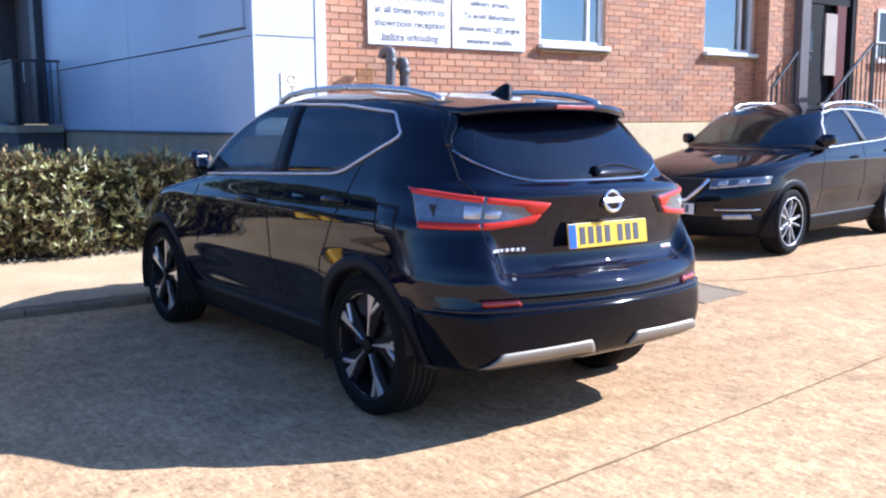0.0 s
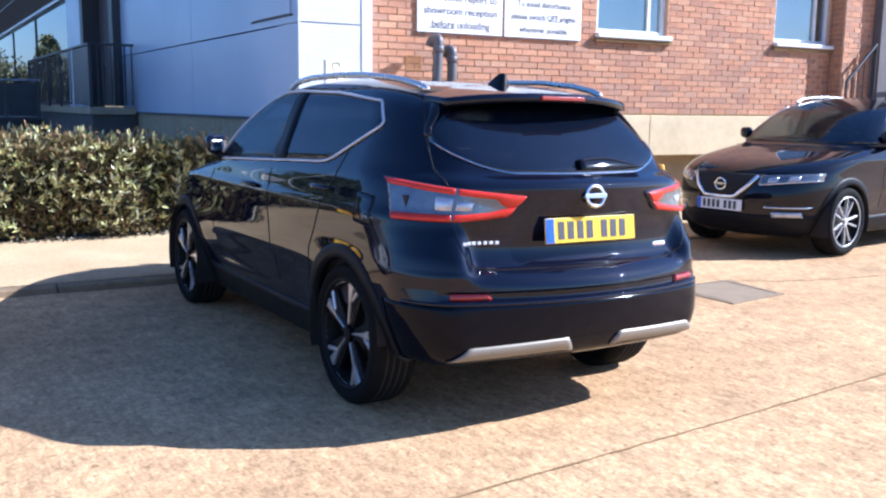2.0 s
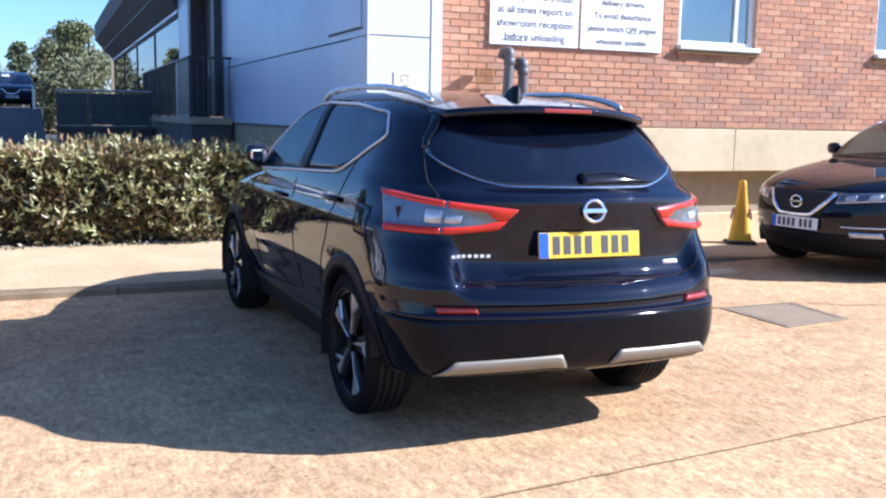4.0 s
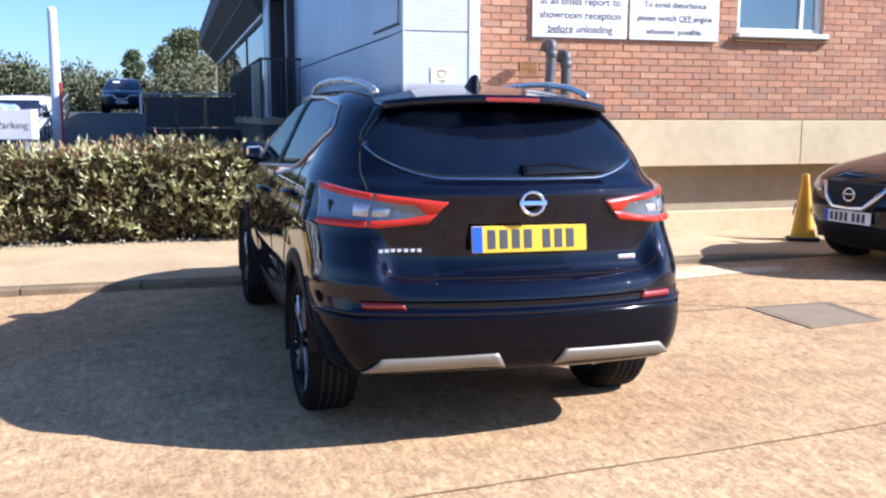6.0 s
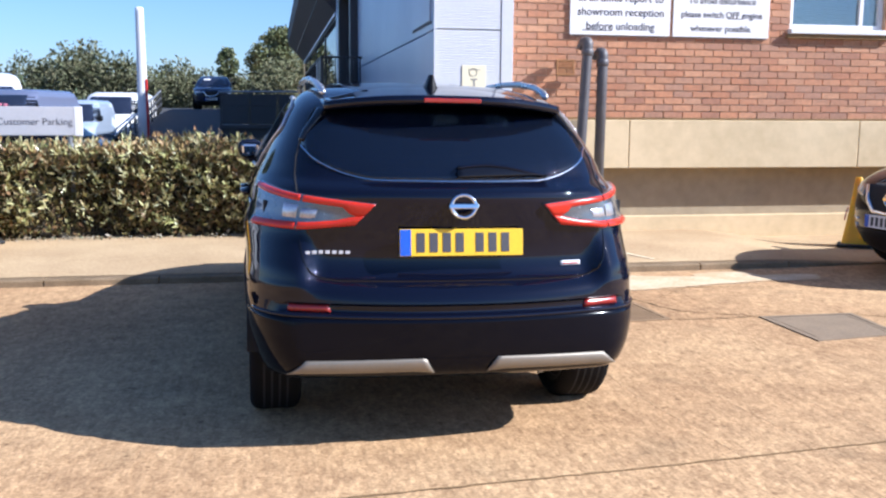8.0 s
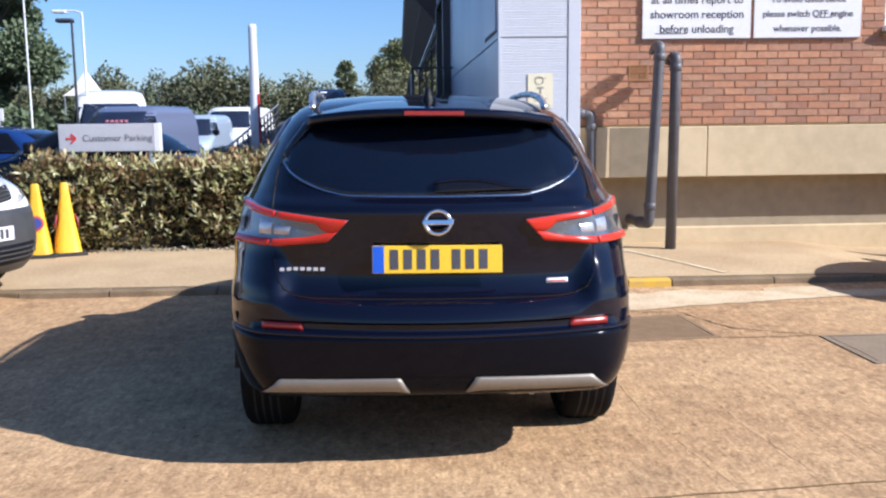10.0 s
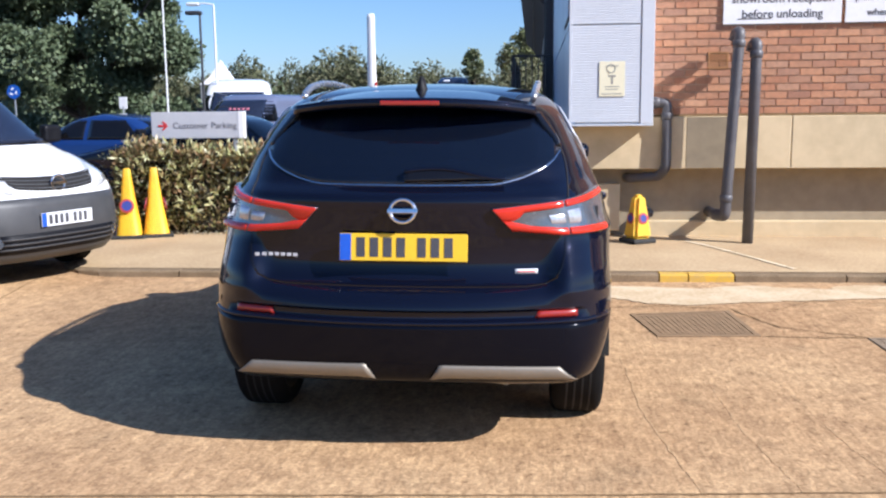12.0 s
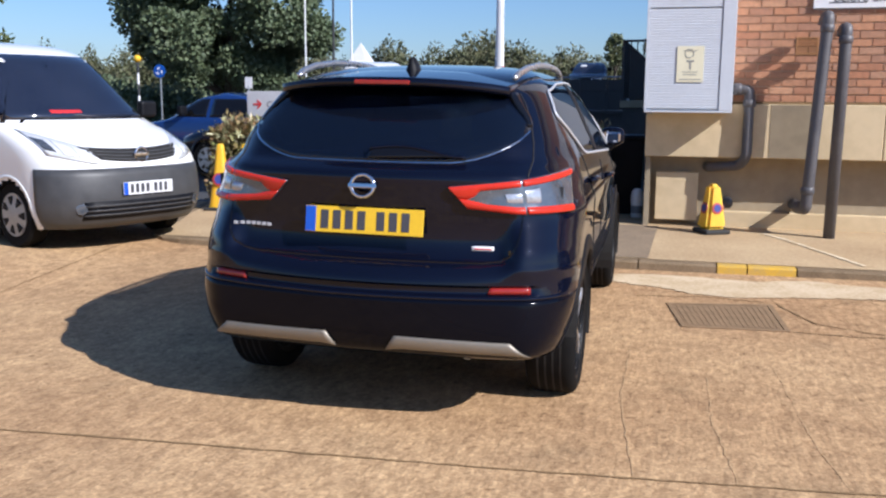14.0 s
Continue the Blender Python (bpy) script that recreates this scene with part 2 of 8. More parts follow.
SIGN_BLUE = surface("blue road sign", (0.01, 0.09, 0.42), (0.01, 0.07, 0.35), 0.4, 5, 50)
WINDOW_GLASS = clear_glass("window glass", (0.80, 0.95, 0.98), 0.5)
WINDOW_GLASS.node_tree.nodes["Principled BSDF"].inputs["IOR"].default_value = 4.2
DARK_BASE = surface("dark rendered base", (0.10, 0.088, 0.08), (0.07, 0.062, 0.058), 0.85, 2.5, 40, 0.3)
# pale blue backing imitates the bright sky reflected in the panes
ROOM = surface("pale sky-tone backing", (0.66, 0.76, 0.82), (0.56, 0.66, 0.72), 0.9, 2, 20)
BLIND = surface("window blind", (0.42, 0.42, 0.40), (0.35, 0.35, 0.34), 0.7, 3, 40)


def car_paint(name, colour, flake=0.0, haze=0.0, ior=1.5):
    """Clear lacquer over a dull base coat; faint swirls in the gloss."""
    m, n, l, p = nodes(name)
    p.inputs["Base Color"].default_value = rgb(colour)
    p.inputs["Metallic"].default_value = flake
    p.inputs["Roughness"].default_value = 0.55
    p.inputs["Specular IOR Level"].default_value = 0.0
    p.inputs["Coat Weight"].default_value = 1.0
    p.inputs["Coat IOR"].default_value = ior
    t, t2 = n.new("ShaderNodeTexNoise"), n.new("ShaderNodeTexCoord")
    t.inputs["Scale"].default_value, t.inputs["Detail"].default_value = 3.0, 4
    l.new(t2.outputs["Object"], t.inputs["Vector"])
    mr = n.new("ShaderNodeMapRange")
    mr.inputs["To Min"].default_value, mr.inputs["To Max"].default_value = 0.004 + haze, 0.022 + haze
    l.new(t.outputs[0], mr.inputs[0])
    l.new(mr.outputs[0], p.inputs["Coat Roughness"])
    return m


BLACK_PAINT = car_paint("blue-black pearl paint", (0.003, 0.0042, 0.012), 0.1, 0.0, 1.44)
BUMPER_COAT = car_paint("satin blue-black bumper", (0.0025, 0.0032, 0.007), 0.0, 0.08, 1.25)
INK_PAINT = car_paint("blue-black paint", (0.004, 0.005, 0.010), ior=1.42)
BLUE_PAINT = car_paint("deep blue paint", (0.012, 0.035, 0.14))
WHITE_PAINT = car_paint("white paint", (0.78, 0.78, 0.77))
GREY_PAINT = car_paint("slate blue-grey paint", (0.13, 0.15, 0.23))
NAVY_PAINT = car_paint("navy paint", (0.010, 0.016, 0.045))
PALE_PAINT = car_paint("pale blue-silver paint", (0.40, 0.48, 0.60), 0.2)
WINDOW_TRIM = surface("satin bright trim", (0.62, 0.63, 0.66), (0.55, 0.56, 0.59), 0.35, 6, 80, 0.0, 0.35)
RAIL_ALLOY = surface("brushed rail alloy", (0.62, 0.62, 0.63), (0.55, 0.55, 0.56), 0.28, 6, 80, 0.0, 0.85)
BLACK_PLASTIC = surface("black moulded plastic", (0.006, 0.0062, 0.0085), (0.009, 0.0095, 0.012), 0.5, 9, 300, 0.1, spec=0.14, distance=0.001)
GREY_PLASTIC = surface("grey moulded plastic", (0.040, 0.041, 0.044), (0.060, 0.061, 0.064), 0.48, 9, 200, 0.1, distance=0.001)
SATIN = surface("satin silver trim", (0.27, 0.24, 0.195), (0.23, 0.205, 0.165), 0.5, 6, 80, 0.0, 0.55)
CHROME = surface("chrome", (0.78, 0.78, 0.79), (0.72, 0.72, 0.73), 0.09, 6, 80, 0.0, 1.0, rough_var=0.03)
CAR_GLASS = clear_glass("dark privacy glass", (0.36, 0.40, 0.45), 0.42, ior=1.85)
# bluish base colour stands for sky mirrored in the windscreens
DARK_SCREEN = surface("dark screen glass", (0.012, 0.015, 0.028), (0.02, 0.024, 0.04), 0.06, 2, 30, rough_var=0.02)
DARK_SCREEN.node_tree.nodes["Principled BSDF"].inputs["IOR"].default_value = 2.0
SIDE_GLASS = clear_glass("tinted glass", (0.86, 0.93, 0.95), 0.62, ior=2.2)
FRIT = surface("black glass border", (0.004, 0.004, 0.005), (0.006, 0.006, 0.007), 0.06, 5, 50, rough_var=0.02)
CABIN = surface("dark cabin cloth", (0.02, 0.02, 0.022), (0.03, 0.03, 0.032), 0.9, 12, 150, 0.2)
TYRE = surface("tyre rubber", (0.006, 0.006, 0.0065), (0.010, 0.0095, 0.009), 0.8, 20, 120, 0.2, distance=0.002, spec=0.1)
RIM_FACE = surface("machined alloy", (0.74, 0.73, 0.73), (0.66, 0.65, 0.65), 0.3, 8, 90, 0.0, 0.85)
RIM_SILVER = surface("silver painted alloy", (0.50, 0.50, 0.51), (0.42, 0.42, 0.43), 0.35, 8, 90, 0.0, 0.55)
RIM_DARK = surface("black alloy", (0.006, 0.006, 0.007), (0.010, 0.010, 0.010), 0.5, 8, 90, 0.0, 0.0, spec=0.15)
BRAKE = surface("brake disc steel", (0.2, 0.19, 0.18), (0.14, 0.13, 0.125), 0.45, 14, 120, 0.0, 0.8)
LAMP_RED = surface("red lamp lens", (0.56, 0.030, 0.012), (0.46, 0.024, 0.010), 0.2, 14, 90, coat=0.3, spec=0.3)
LAMP_DARK = surface("smoked lamp lens", (0.09, 0.105, 0.13), (0.15, 0.165, 0.19), 0.24, 20, 120, 0.0, 0.5, coat=1.0)
LAMP_CLEAR = surface("clear lamp reflector", (0.56, 0.58, 0.62), (0.30, 0.32, 0.36), 0.2, 26, 120, 0.0, 0.5, coat=1.0)
REFLECTOR = surface("red reflector", (0.30, 0.018, 0.010), (0.22, 0.014, 0.010), 0.2, 30, 200, coat=0.6)
PLATE_YELLOW = surface("yellow plate", (0.78, 0.50, 0.012), (0.70, 0.44, 0.012), 0.4, 3, 60)
PLATE_WHITE = surface("white plate", (0.74, 0.75, 0.76), (0.68, 0.69, 0.7), 0.4, 3, 60)
PLATE_BLUE = surface("blue plate end", (0.02, 0.10, 0.55), (0.02, 0.08, 0.45), 0.4, 5, 60)


# ---- building helpers ----
def finish(ob, material, smooth=False):
    mats = material if isinstance(material, (list, tuple)) else [material]
    for m in mats:
        ob.data.materials.append(m)
    if smooth:
        for f in ob.data.polygons:
            f.use_smooth = True
    return ob


def mesh_from(name, verts, faces):
    me = bpy.data.meshes.new(name)
    me.from_pydata([tuple(v) for v in verts], [], faces)
    me.update()
    return me


def part(name, bm, material, parent=None, label="", smooth=False):
    """Links a bmesh (or a mesh) as one object, under a thing or a part."""
    if isinstance(bm, bmesh.types.BMesh):
        bmesh.ops.recalc_face_normals(bm, faces=bm.faces)
        me = bpy.data.meshes.new(name)
        bm.to_mesh(me)
        bm.free()
    else:
        me = bm
    ob = finish(new(name, me), material, smooth)
    if parent:
        ob.parent = parent
    if label:
        ob["label"] = label
    return ob


def thing(name, m=None, label="", category="", group="", kind=""):
    ob = new(name)
    ob.empty_display_size = 0.1
    if m is not None:
        ob.matrix_world = m
    return tagged(ob, label, category, group, kind)


def box(bm, lo, hi, bevel=0.0, m=None):
    g = bmesh.ops.create_cube(bm, size=1)["verts"]
    c, s = [(a + b) / 2 for a, b in zip(lo, hi)], [b - a for a, b in zip(lo, hi)]
    for v in g:
        v.co = Vector((c[0] + v.co.x * s[0], c[1] + v.co.y * s[1], c[2] + v.co.z * s[2]))
    if bevel:
        es = list({e for v in g for e in v.link_edges})
        g = list({v for f in bmesh.ops.bevel(bm, geom=es, offset=bevel, segments=2, profile=0.5, affect="EDGES")["faces"] for v in f.verts} | set(v for v in g if v.is_valid))
    if m is not None:
        bmesh.ops.transform(bm, matrix=m, verts=[v for v in g if v.is_valid])
    return bm


def boxes(*pairs, bevel=0.0):
    bm = bmesh.new()
    for lo, hi in pairs:
        box(bm, lo, hi, bevel)
    return bm


def tube(bm, path, radius, sides=12, close=True):
    """A round bar along a path; radius: one number or one for each point."""
    pts = [Vector(p) for p in path]
    rs = radius if isinstance(radius, (list, tuple)) else [radius] * len(pts)
    rings, up = [], None
    for i, p in enumerate(pts):
        d = (pts[min(i + 1, len(pts) - 1)] - pts[max(i - 1, 0)]).normalized()
        if up is None:
            up = d.orthogonal().normalized()
        up = (up - d * up.dot(d)).normalized()
        side = d.cross(up)
        rings.append([bm.verts.new(p + rs[i] * (math.cos(a) * up + math.sin(a) * side)) for a in (2 * math.pi * k / sides for k in range(sides))])
    for r, q in zip(rings, rings[1:]):
        for k in range(sides):
            bm.faces.new((r[k], r[(k + 1) % sides], q[(k + 1) % sides], q[k]))
    if close:
        bm.faces.new(rings[0][::-1])
        bm.faces.new(rings[-1])
    return bm


def lathe(bm, profile, sides=32, axis="z", m=None):
    """Turns (radius, height) pairs about an axis."""
    rings = []
    for r, h in profile:
        ring = []
        for k in range(sides):
            a = 2 * math.pi * k / sides
            p = (r * math.cos(a), r * math.sin(a), h) if axis == "z" else (h, r * math.cos(a), r * math.sin(a))
            ring.append(bm.verts.new((m @ Vector(p)) if m is not None else p))
        rings.append(ring)
    for r, q in zip(rings, rings[1:]):
        for k in range(sides):
            bm.faces.new((r[k], r[(k + 1) % sides], q[(k + 1) % sides], q[k]))
    for ring in (rings[0], rings[-1]):
        bm.faces.new(ring)
    return bm


def grid(point, nu, nv, close_u=False):
    """A sheet of nu by nv quads through point(u, v), u and v from 0 to 1."""
    verts = [point(i / nu, j / nv) for j in range(nv + 1) for i in range(nu + 1)]
    faces = [(j * (nu + 1) + i, j * (nu + 1) + i + 1, (j + 1) * (nu + 1) + i + 1, (j + 1) * (nu + 1) + i) for j in range(nv) for i in range(nu)]
    return verts, faces


def shell(name, point, back, nu, nv, material, parent, label="", flip=False):
    """A panel with depth: the sheet point(u, v), its back sheet and the rim between them."""
    a, faces = grid(point, nu, nv)
    b, _ = grid(back, nu, nv)
    n = len(a)
    out = list(faces) + [tuple(n + i for i in f[::-1]) for f in faces]
    rim = [i for i in range(nu + 1)] + [j * (nu + 1) + nu for j in range(1, nv + 1)] + [nv * (nu + 1) + i for i in range(nu - 1, -1, -1)] + [j * (nu + 1) for j in range(nv - 1, 0, -1)]
    for p, q in zip(rim, rim[1:] + rim[:1]):
        out.append((q, p, n + p, n + q))
    bm = bmesh.new()
    me = mesh_from(name, a + b, out)
    bm.from_mesh(me)
    bpy.data.meshes.remove(me)
    return part(name, bm, material, parent, label, smooth=True)


def smooth_sharp(ob, angle=35):
    """Smooth shading, but sharp over the given angle."""
    me = ob.data
    for f in me.polygons:
        f.use_smooth = True
    bm = bmesh.new()
    bm.from_mesh(me)
    for e in bm.edges:
        if len(e.link_faces) == 2 and e.calc_face_angle(0) > radians(angle):
            e.smooth = False
    bm.to_mesh(me)
    bm.free()
    return ob


def writing(name, text, size, m, material, parent=None, align="CENTER", bold=0.0):
    cu = bpy.data.curves.new(name, "FONT")
    cu.body, cu.size, cu.align_x, cu.align_y, cu.extrude, cu.offset = text, size, align, "CENTER", 0.001, bold
    tmp = bpy.data.objects.new(name, cu)
    scene.collection.objects.link(tmp)
    bpy.context.view_layer.update()
    me = bpy.data.meshes.new_from_object(tmp.evaluated_get(bpy.context.evaluated_depsgraph_get()))
    bpy.data.objects.remove(tmp)
    return me


def lettered(line, size, m, material, parent, bold=0.0):
    """A centred line of lettering, each word a part of its own."""
    words, x, done = line.split(), 0.0, []
    for w in words:
        me = writing("word", w, size, m, material, parent, "LEFT", bold)
        wide = max(v.co.x for v in me.vertices)
        done.append((me, x, wide))
        x += wide + 0.28 * size
    for me, at, wide in done:
        me.transform(m @ Matrix.Translation((at - (x - 0.28 * size) / 2, 0, 0)))
        part("word", me, material, parent)


# ---- ground ----
VAN_RISE = 0.063


def gz(x, y):
    """The yard falls a little towards the drain."""
    dip = -(0.012 + 0.012 * x) * math.exp(-(x / 1.7) ** 2 - ((y - 2) / 3.2) ** 2) if abs(x) < 6 and abs(y - 2) < 10 else 0.0
    # and is lifted under the white van, itself placed to fit the camera's view
    s = min(1, max(0, (-3.3 - x) / 0.8)) * min(1, max(0, (x + 30) / 12)) * min(1, max(0, (y + 2.5) / 2.5)) * min(1, max(0, (7.5 - y) / 1.5))
    return dip + VAN_RISE * s


def axis_steps(fine_lo, fine_hi, step, far):
    a = list(np.arange(fine_lo, fine_hi + 1e-6, step))
    out, d = [], step
    while a[0] - d > -far:
        d *= 1.7
        a.insert(0, a[0] - d)
    d = step
    while a[-1] + d < far:
        d *= 1.7
        a.append(a[-1] + d)
    return a


xs, ys = axis_steps(-12, 6, 0.25, 1500), axis_steps(-6, 5, 0.25, 1500)
gv = [(x, y, gz(x, y)) for y in ys for x in xs]
gf = [(j * len(xs) + i, j * len(xs) + i + 1, (j + 1) * len(xs) + i + 1, (j + 1) * len(xs) + i) for j in range(len(ys) - 1) for i in range(len(xs) - 1)]
ground = tagged(part("ground", mesh_from("ground", gv, gf), GROUND), "worn beige concrete yard in full sun", "ground", kind="structure")

# slab joints and cracks, as thin strips of dirt just above the concrete
def ribbon(name, points, width, material, parent, z=0.004, wob=0.0, seed=1):
    rnd = random.Random(seed)
    bm, last = bmesh.new(), None
    pts = []
    for (x0, y0), (x1, y1) in zip(points, points[1:]):
        k = max(1, int(math.hypot(x1 - x0, y1 - y0) / 0.06))
        pts += [(x0 + (x1 - x0) * i / k, y0 + (y1 - y0) * i / k) for i in range(k)]
    pts.append(points[-1])
    for i, (x, y) in enumerate(pts):
        a, b = pts[max(i - 1, 0)], pts[min(i + 1, len(pts) - 1)]
        d = Vector((b[0] - a[0], b[1] - a[1])).normalized()
        o = rnd.uniform(-wob, wob)
        w = width * rnd.uniform(0.45, 1.0) / 2
        row = [bm.verts.new((x - d.y * (o + s * w), y + d.x * (o + s * w), gz(x, y) + z)) for s in (-1, 1)]
        if last:
            bm.faces.new((last[0], last[1], row[1], row[0]))
        last = row
    return part(name, bm, material, parent)


for i, line in enumerate((
        [(-3.45, -0.72), (-1.57, -0.56), (0.0, -0.41), (1.8, -0.25), (6.0, 0.12), (12, 0.6)],
        [(-3.05, -0.2), (-3.38, 1.74), (-3.8, 4.08)],
        [(-2.6, -4.5), (-3.05, -0.2)])):
    ribbon("slab_joint", line, 0.016, CRACK, ground, wob=0.004, seed=i)
for i, line in enumerate((
        [(1.0, 3.05), (1.5, 3.12), (1.95, 3.0), (2.05, 2.72), (2.15, 2.45), (2.42, 2.30), (2.62, 2.2)],
        [(1.98, 2.2), (2.3, 2.18), (2.61, 2.17)], [(3.3, 2.15), (3.7, 1.92), (4.3, 1.75), (5.6, 1.6)], [(2.2, 2.95), (2.6, 3.3), (3.3, 3.2)])):
    ribbon("crack", line, 0.018 if i < 3 else 0.010, CRACK, ground, wob=0.012, seed=10 + i)
for i, line in enumerate(([(1.04, 1.7), (1.05, 0.7), (1.11, 0.15), (1.17, -0.31)], [(1.46, 1.1), (1.47, 0.4), (1.55, -0.26)], [(1.80, 1.4), (1.88, 0.2), (1.95, -0.22)])):
    ribbon("hairline", line, 0.0042, FAINT, ground, wob=0.006, seed=30 + i)


def blotch(name, cx, cy, rx, ry, material, z, seed, n=40, rough=0.25):
    """A flat repair with a ragged edge."""
    rnd = random.Random(seed)
    ph = [rnd.uniform(0, 6.28) for _ in range(5)]
    bm = bmesh.new()
    ring = []
    for k in range(n):
        a = 2 * math.pi * k / n
        r = 1 + rough * sum(math.sin((j + 2) * a + ph[j]) / (j + 1.5) for j in range(5)) + rnd.uniform(-0.04, 0.04)
        x, y = cx + rx * r * math.cos(a), cy + ry * r * math.sin(a)
        ring.append(bm.verts.new((x, y, gz(x, y) + z)))
    bm.faces.new(ring)
    return part(name, bm, material, ground)


blotch("flat_patch", 2.0, 3.55, 1.05, 0.40, PATCH, 0.005, 4, 90, 0.38)
blotch("flat_patch", 3.35, 3.65, 0.55, 0.22, PATCH, 0.005, 9, 60, 0.4)


def iron_cover(corners, material, rows, label):
    """A cover set in the yard: a frame, a plate and raised ribs."""
    c = [Vector((x, y, gz(x, y) + 0.004)) for x, y in corners]
    mid = sum(c, Vector()) / 4
    ob = thing("manhole_cover", Matrix.Translation(mid), label, "manhole cover")
    at = lambda u, v: (c[0] * (1 - u) + c[1] * u) * (1 - v) + (c[3] * (1 - u) + c[2] * u) * v - mid

    def slab(bm, u0, u1, v0, v1, h):
        lo = [bm.verts.new(at(u, v) - Vector((0, 0, 0.02))) for u, v in ((u0, v0), (u1, v0), (u1, v1), (u0, v1))]
        hi = [bm.verts.new(at(u, v) + Vector((0, 0, h))) for u, v in ((u0, v0), (u1, v0), (u1, v1), (u0, v1))]
        bm.faces.new(hi)
        for k in range(4):
            bm.faces.new((lo[k], lo[(k + 1) % 4], hi[(k + 1) % 4], hi[k]))
        return bm
    bm = bmesh.new()
    for r in ((0, 1, 0, 0.05), (0, 1, 0.95, 1), (0, 0.05, 0.05, 0.95), (0.95, 1, 0.05, 0.95)):
        slab(bm, *r, 0.003)
    part("frame", bm, material, ob)
    part("plate", slab(bmesh.new(), 0.055, 0.945, 0.055, 0.945, 0.0), material, ob)
    for i in range(rows):
        u = 0.09 + 0.82 * i / (rows - 1)
        part("rib", slab(bmesh.new(), u - 0.014, u + 0.014, 0.08, 0.92, 0.002), material, ob)
    return ob


iron_cover([(1.32, 2.17), (1.97, 2.2), (1.92, 2.96), (1.21, 2.84)], COVER, 17, "rusty ribbed iron manhole cover set in the concrete")
iron_cover([(2.62, 1.45), (3.27, 1.52), (3.33, 2.16), (2.61, 2.17)], FILLED, 0 + 2, "smooth grey cement-filled manhole cover in the yard")

# ---- pavement and kerb ----
KERB_Y, PAVE_Z = 4.08, 0.11


def pave_height(x, y):
    """Low at the kerb, a little higher along the wall, and level with the yard before the entrance."""
    t = min(1, max(0, (x - 3.9) / 1.0))
    h = 0.058 + (PAVE_Z - 0.058) * min(1, max(0, (y - KERB_Y) / 1.3))
    return h + (0.012 - h) * t * t * (3 - 2 * t)


def pave_edge(y):
    """The left end of the pavement, where it turns into the car park entrance."""
    return -3.72 - 0.30 * (y - KERB_Y) if y > KERB_Y + 0.5 else -3.35 - 0.52 * math.sqrt(max(0, 1 - ((KERB_Y + 0.5 - y) / 0.5) ** 2))


bm = bmesh.new()
rows_y = [KERB_Y + 0.125] + [KERB_Y + 0.125 + 0.2 * i for i in range(1, 11)] + [6.9]
cols = 60
gridv = []
for y in rows_y:
    x0 = pave_edge(y) + 0.125
    gridv.append([bm.verts.new((x, y, pave_height(x, y))) for x in [x0 + (13.0 - x0) * (i / cols) for i in range(cols + 1)]])
for r, q in zip(gridv, gridv[1:]):
    for i in range(cols):
        bm.faces.new((r[i], r[i + 1], q[i + 1], q[i]))
tagged(part("pavement", bm, PAVING), "beige concrete pavement below the brick wall and hedge", "pavement", kind="structure")

kerb = thing("kerb", None, "low concrete kerb with a worn yellow stretch", "kerb", kind="structure")


def kerb_stone(p, q, material, label=""):
    """One stone from p to q along the front edge, with a rounded top arris."""
    d = Vector((q[0] - p[0], q[1] - p[1], 0))
    L = d.length - 0.008
    d.normalize()
    n = Vector((-d.y, d.x, 0))
    prof = [(0.0, -0.03), (0.004, 0.085), (0.012, 0.102), (0.028, 0.11), (0.125, 0.112), (0.125, -0.03)]
    bm = bmesh.new()
    ends = []
    for t in (0.004, L):
        o = Vector((p[0], p[1], 0)) + d * t
        ends.append([bm.verts.new(o + n * a + Vector((0, 0, b * pave_height(o.x, o.y) / PAVE_Z if b > 0 else b))) for a, b in prof])
    for i in range(len(prof)):
        bm.faces.new((ends[0][i], ends[0][(i + 1) % len(prof)], ends[1][(i + 1) % len(prof)], ends[1][i]))
    bm.faces.new(ends[0])
    bm.faces.new(ends[1][::-1])
    return part("kerb_stone", bm, material, kerb, label)


edge = [(-3.35 - 0.52 * math.sin(a), KERB_Y + 0.5 - 0.5 * math.cos(a)) for a in [math.pi / 2 * k / 4 for k in range(5)]]
side = [(pave_edge(y), y) for y in (5.2, 5.85, 6.5)]
run = side[::-1] + edge[::-1] + [(-2.6, KERB_Y), (-1.7, KERB_Y), (-0.8, KERB_Y), (0.1, KERB_Y), (0.95, KERB_Y), (1.58, KERB_Y), (1.82, KERB_Y), (2.2, KERB_Y), (3.1, KERB_Y), (4.0, KERB_Y + 0.02), (4.9, KERB_Y + 0.06), (5.8, KERB_Y + 0.1), (6.7, KERB_Y + 0.14), (7.6, KERB_Y + 0.18), (8.5, KERB_Y + 0.2), (9.4, KERB_Y + 0.2), (10.3, KERB_Y + 0.2), (11.2, KERB_Y + 0.2)]
for p, q in zip(run, run[1:]):
    yel = 1.5 < p[0] < 2.1
    kerb_stone(p, q, YELLOW_LINE if yel else KERB, "worn yellow painted kerb stone" if yel else "")
# thin pale line of uneven width across the pavement
bm = bmesh.new()
rnd = random.Random(5)
row = None
for k in range(25):
    x, y = 2.05 + 0.69 * k / 24, 5.70 - 1.38 * k / 24
    w = 0.026 * rnd.uniform(0.6, 1.1)
    new_row = [bm.verts.new((x + s * w * 0.9, y + s * w * 0.45, pave_height(x, y) + 0.006)) for s in (-1, 1)]
    if row:
        bm.faces.new((row[0], new_row[0], new_row[1], row[1]))
    row = new_row
tagged(part("pale_line", bm, PALE_STRIP), "thin pale line across the pavement", "road marking", kind="structure")

bm = bmesh.new()
bm.faces.new([bm.verts.new((x, y, pave_height(x, y) + 0.004)) for x, y in ((0.2, 4.22), (1.02, 4.22), (1.04, 5.38), (1.05, 5.95), (0.2, 5.95), (0.2, 5.38))])
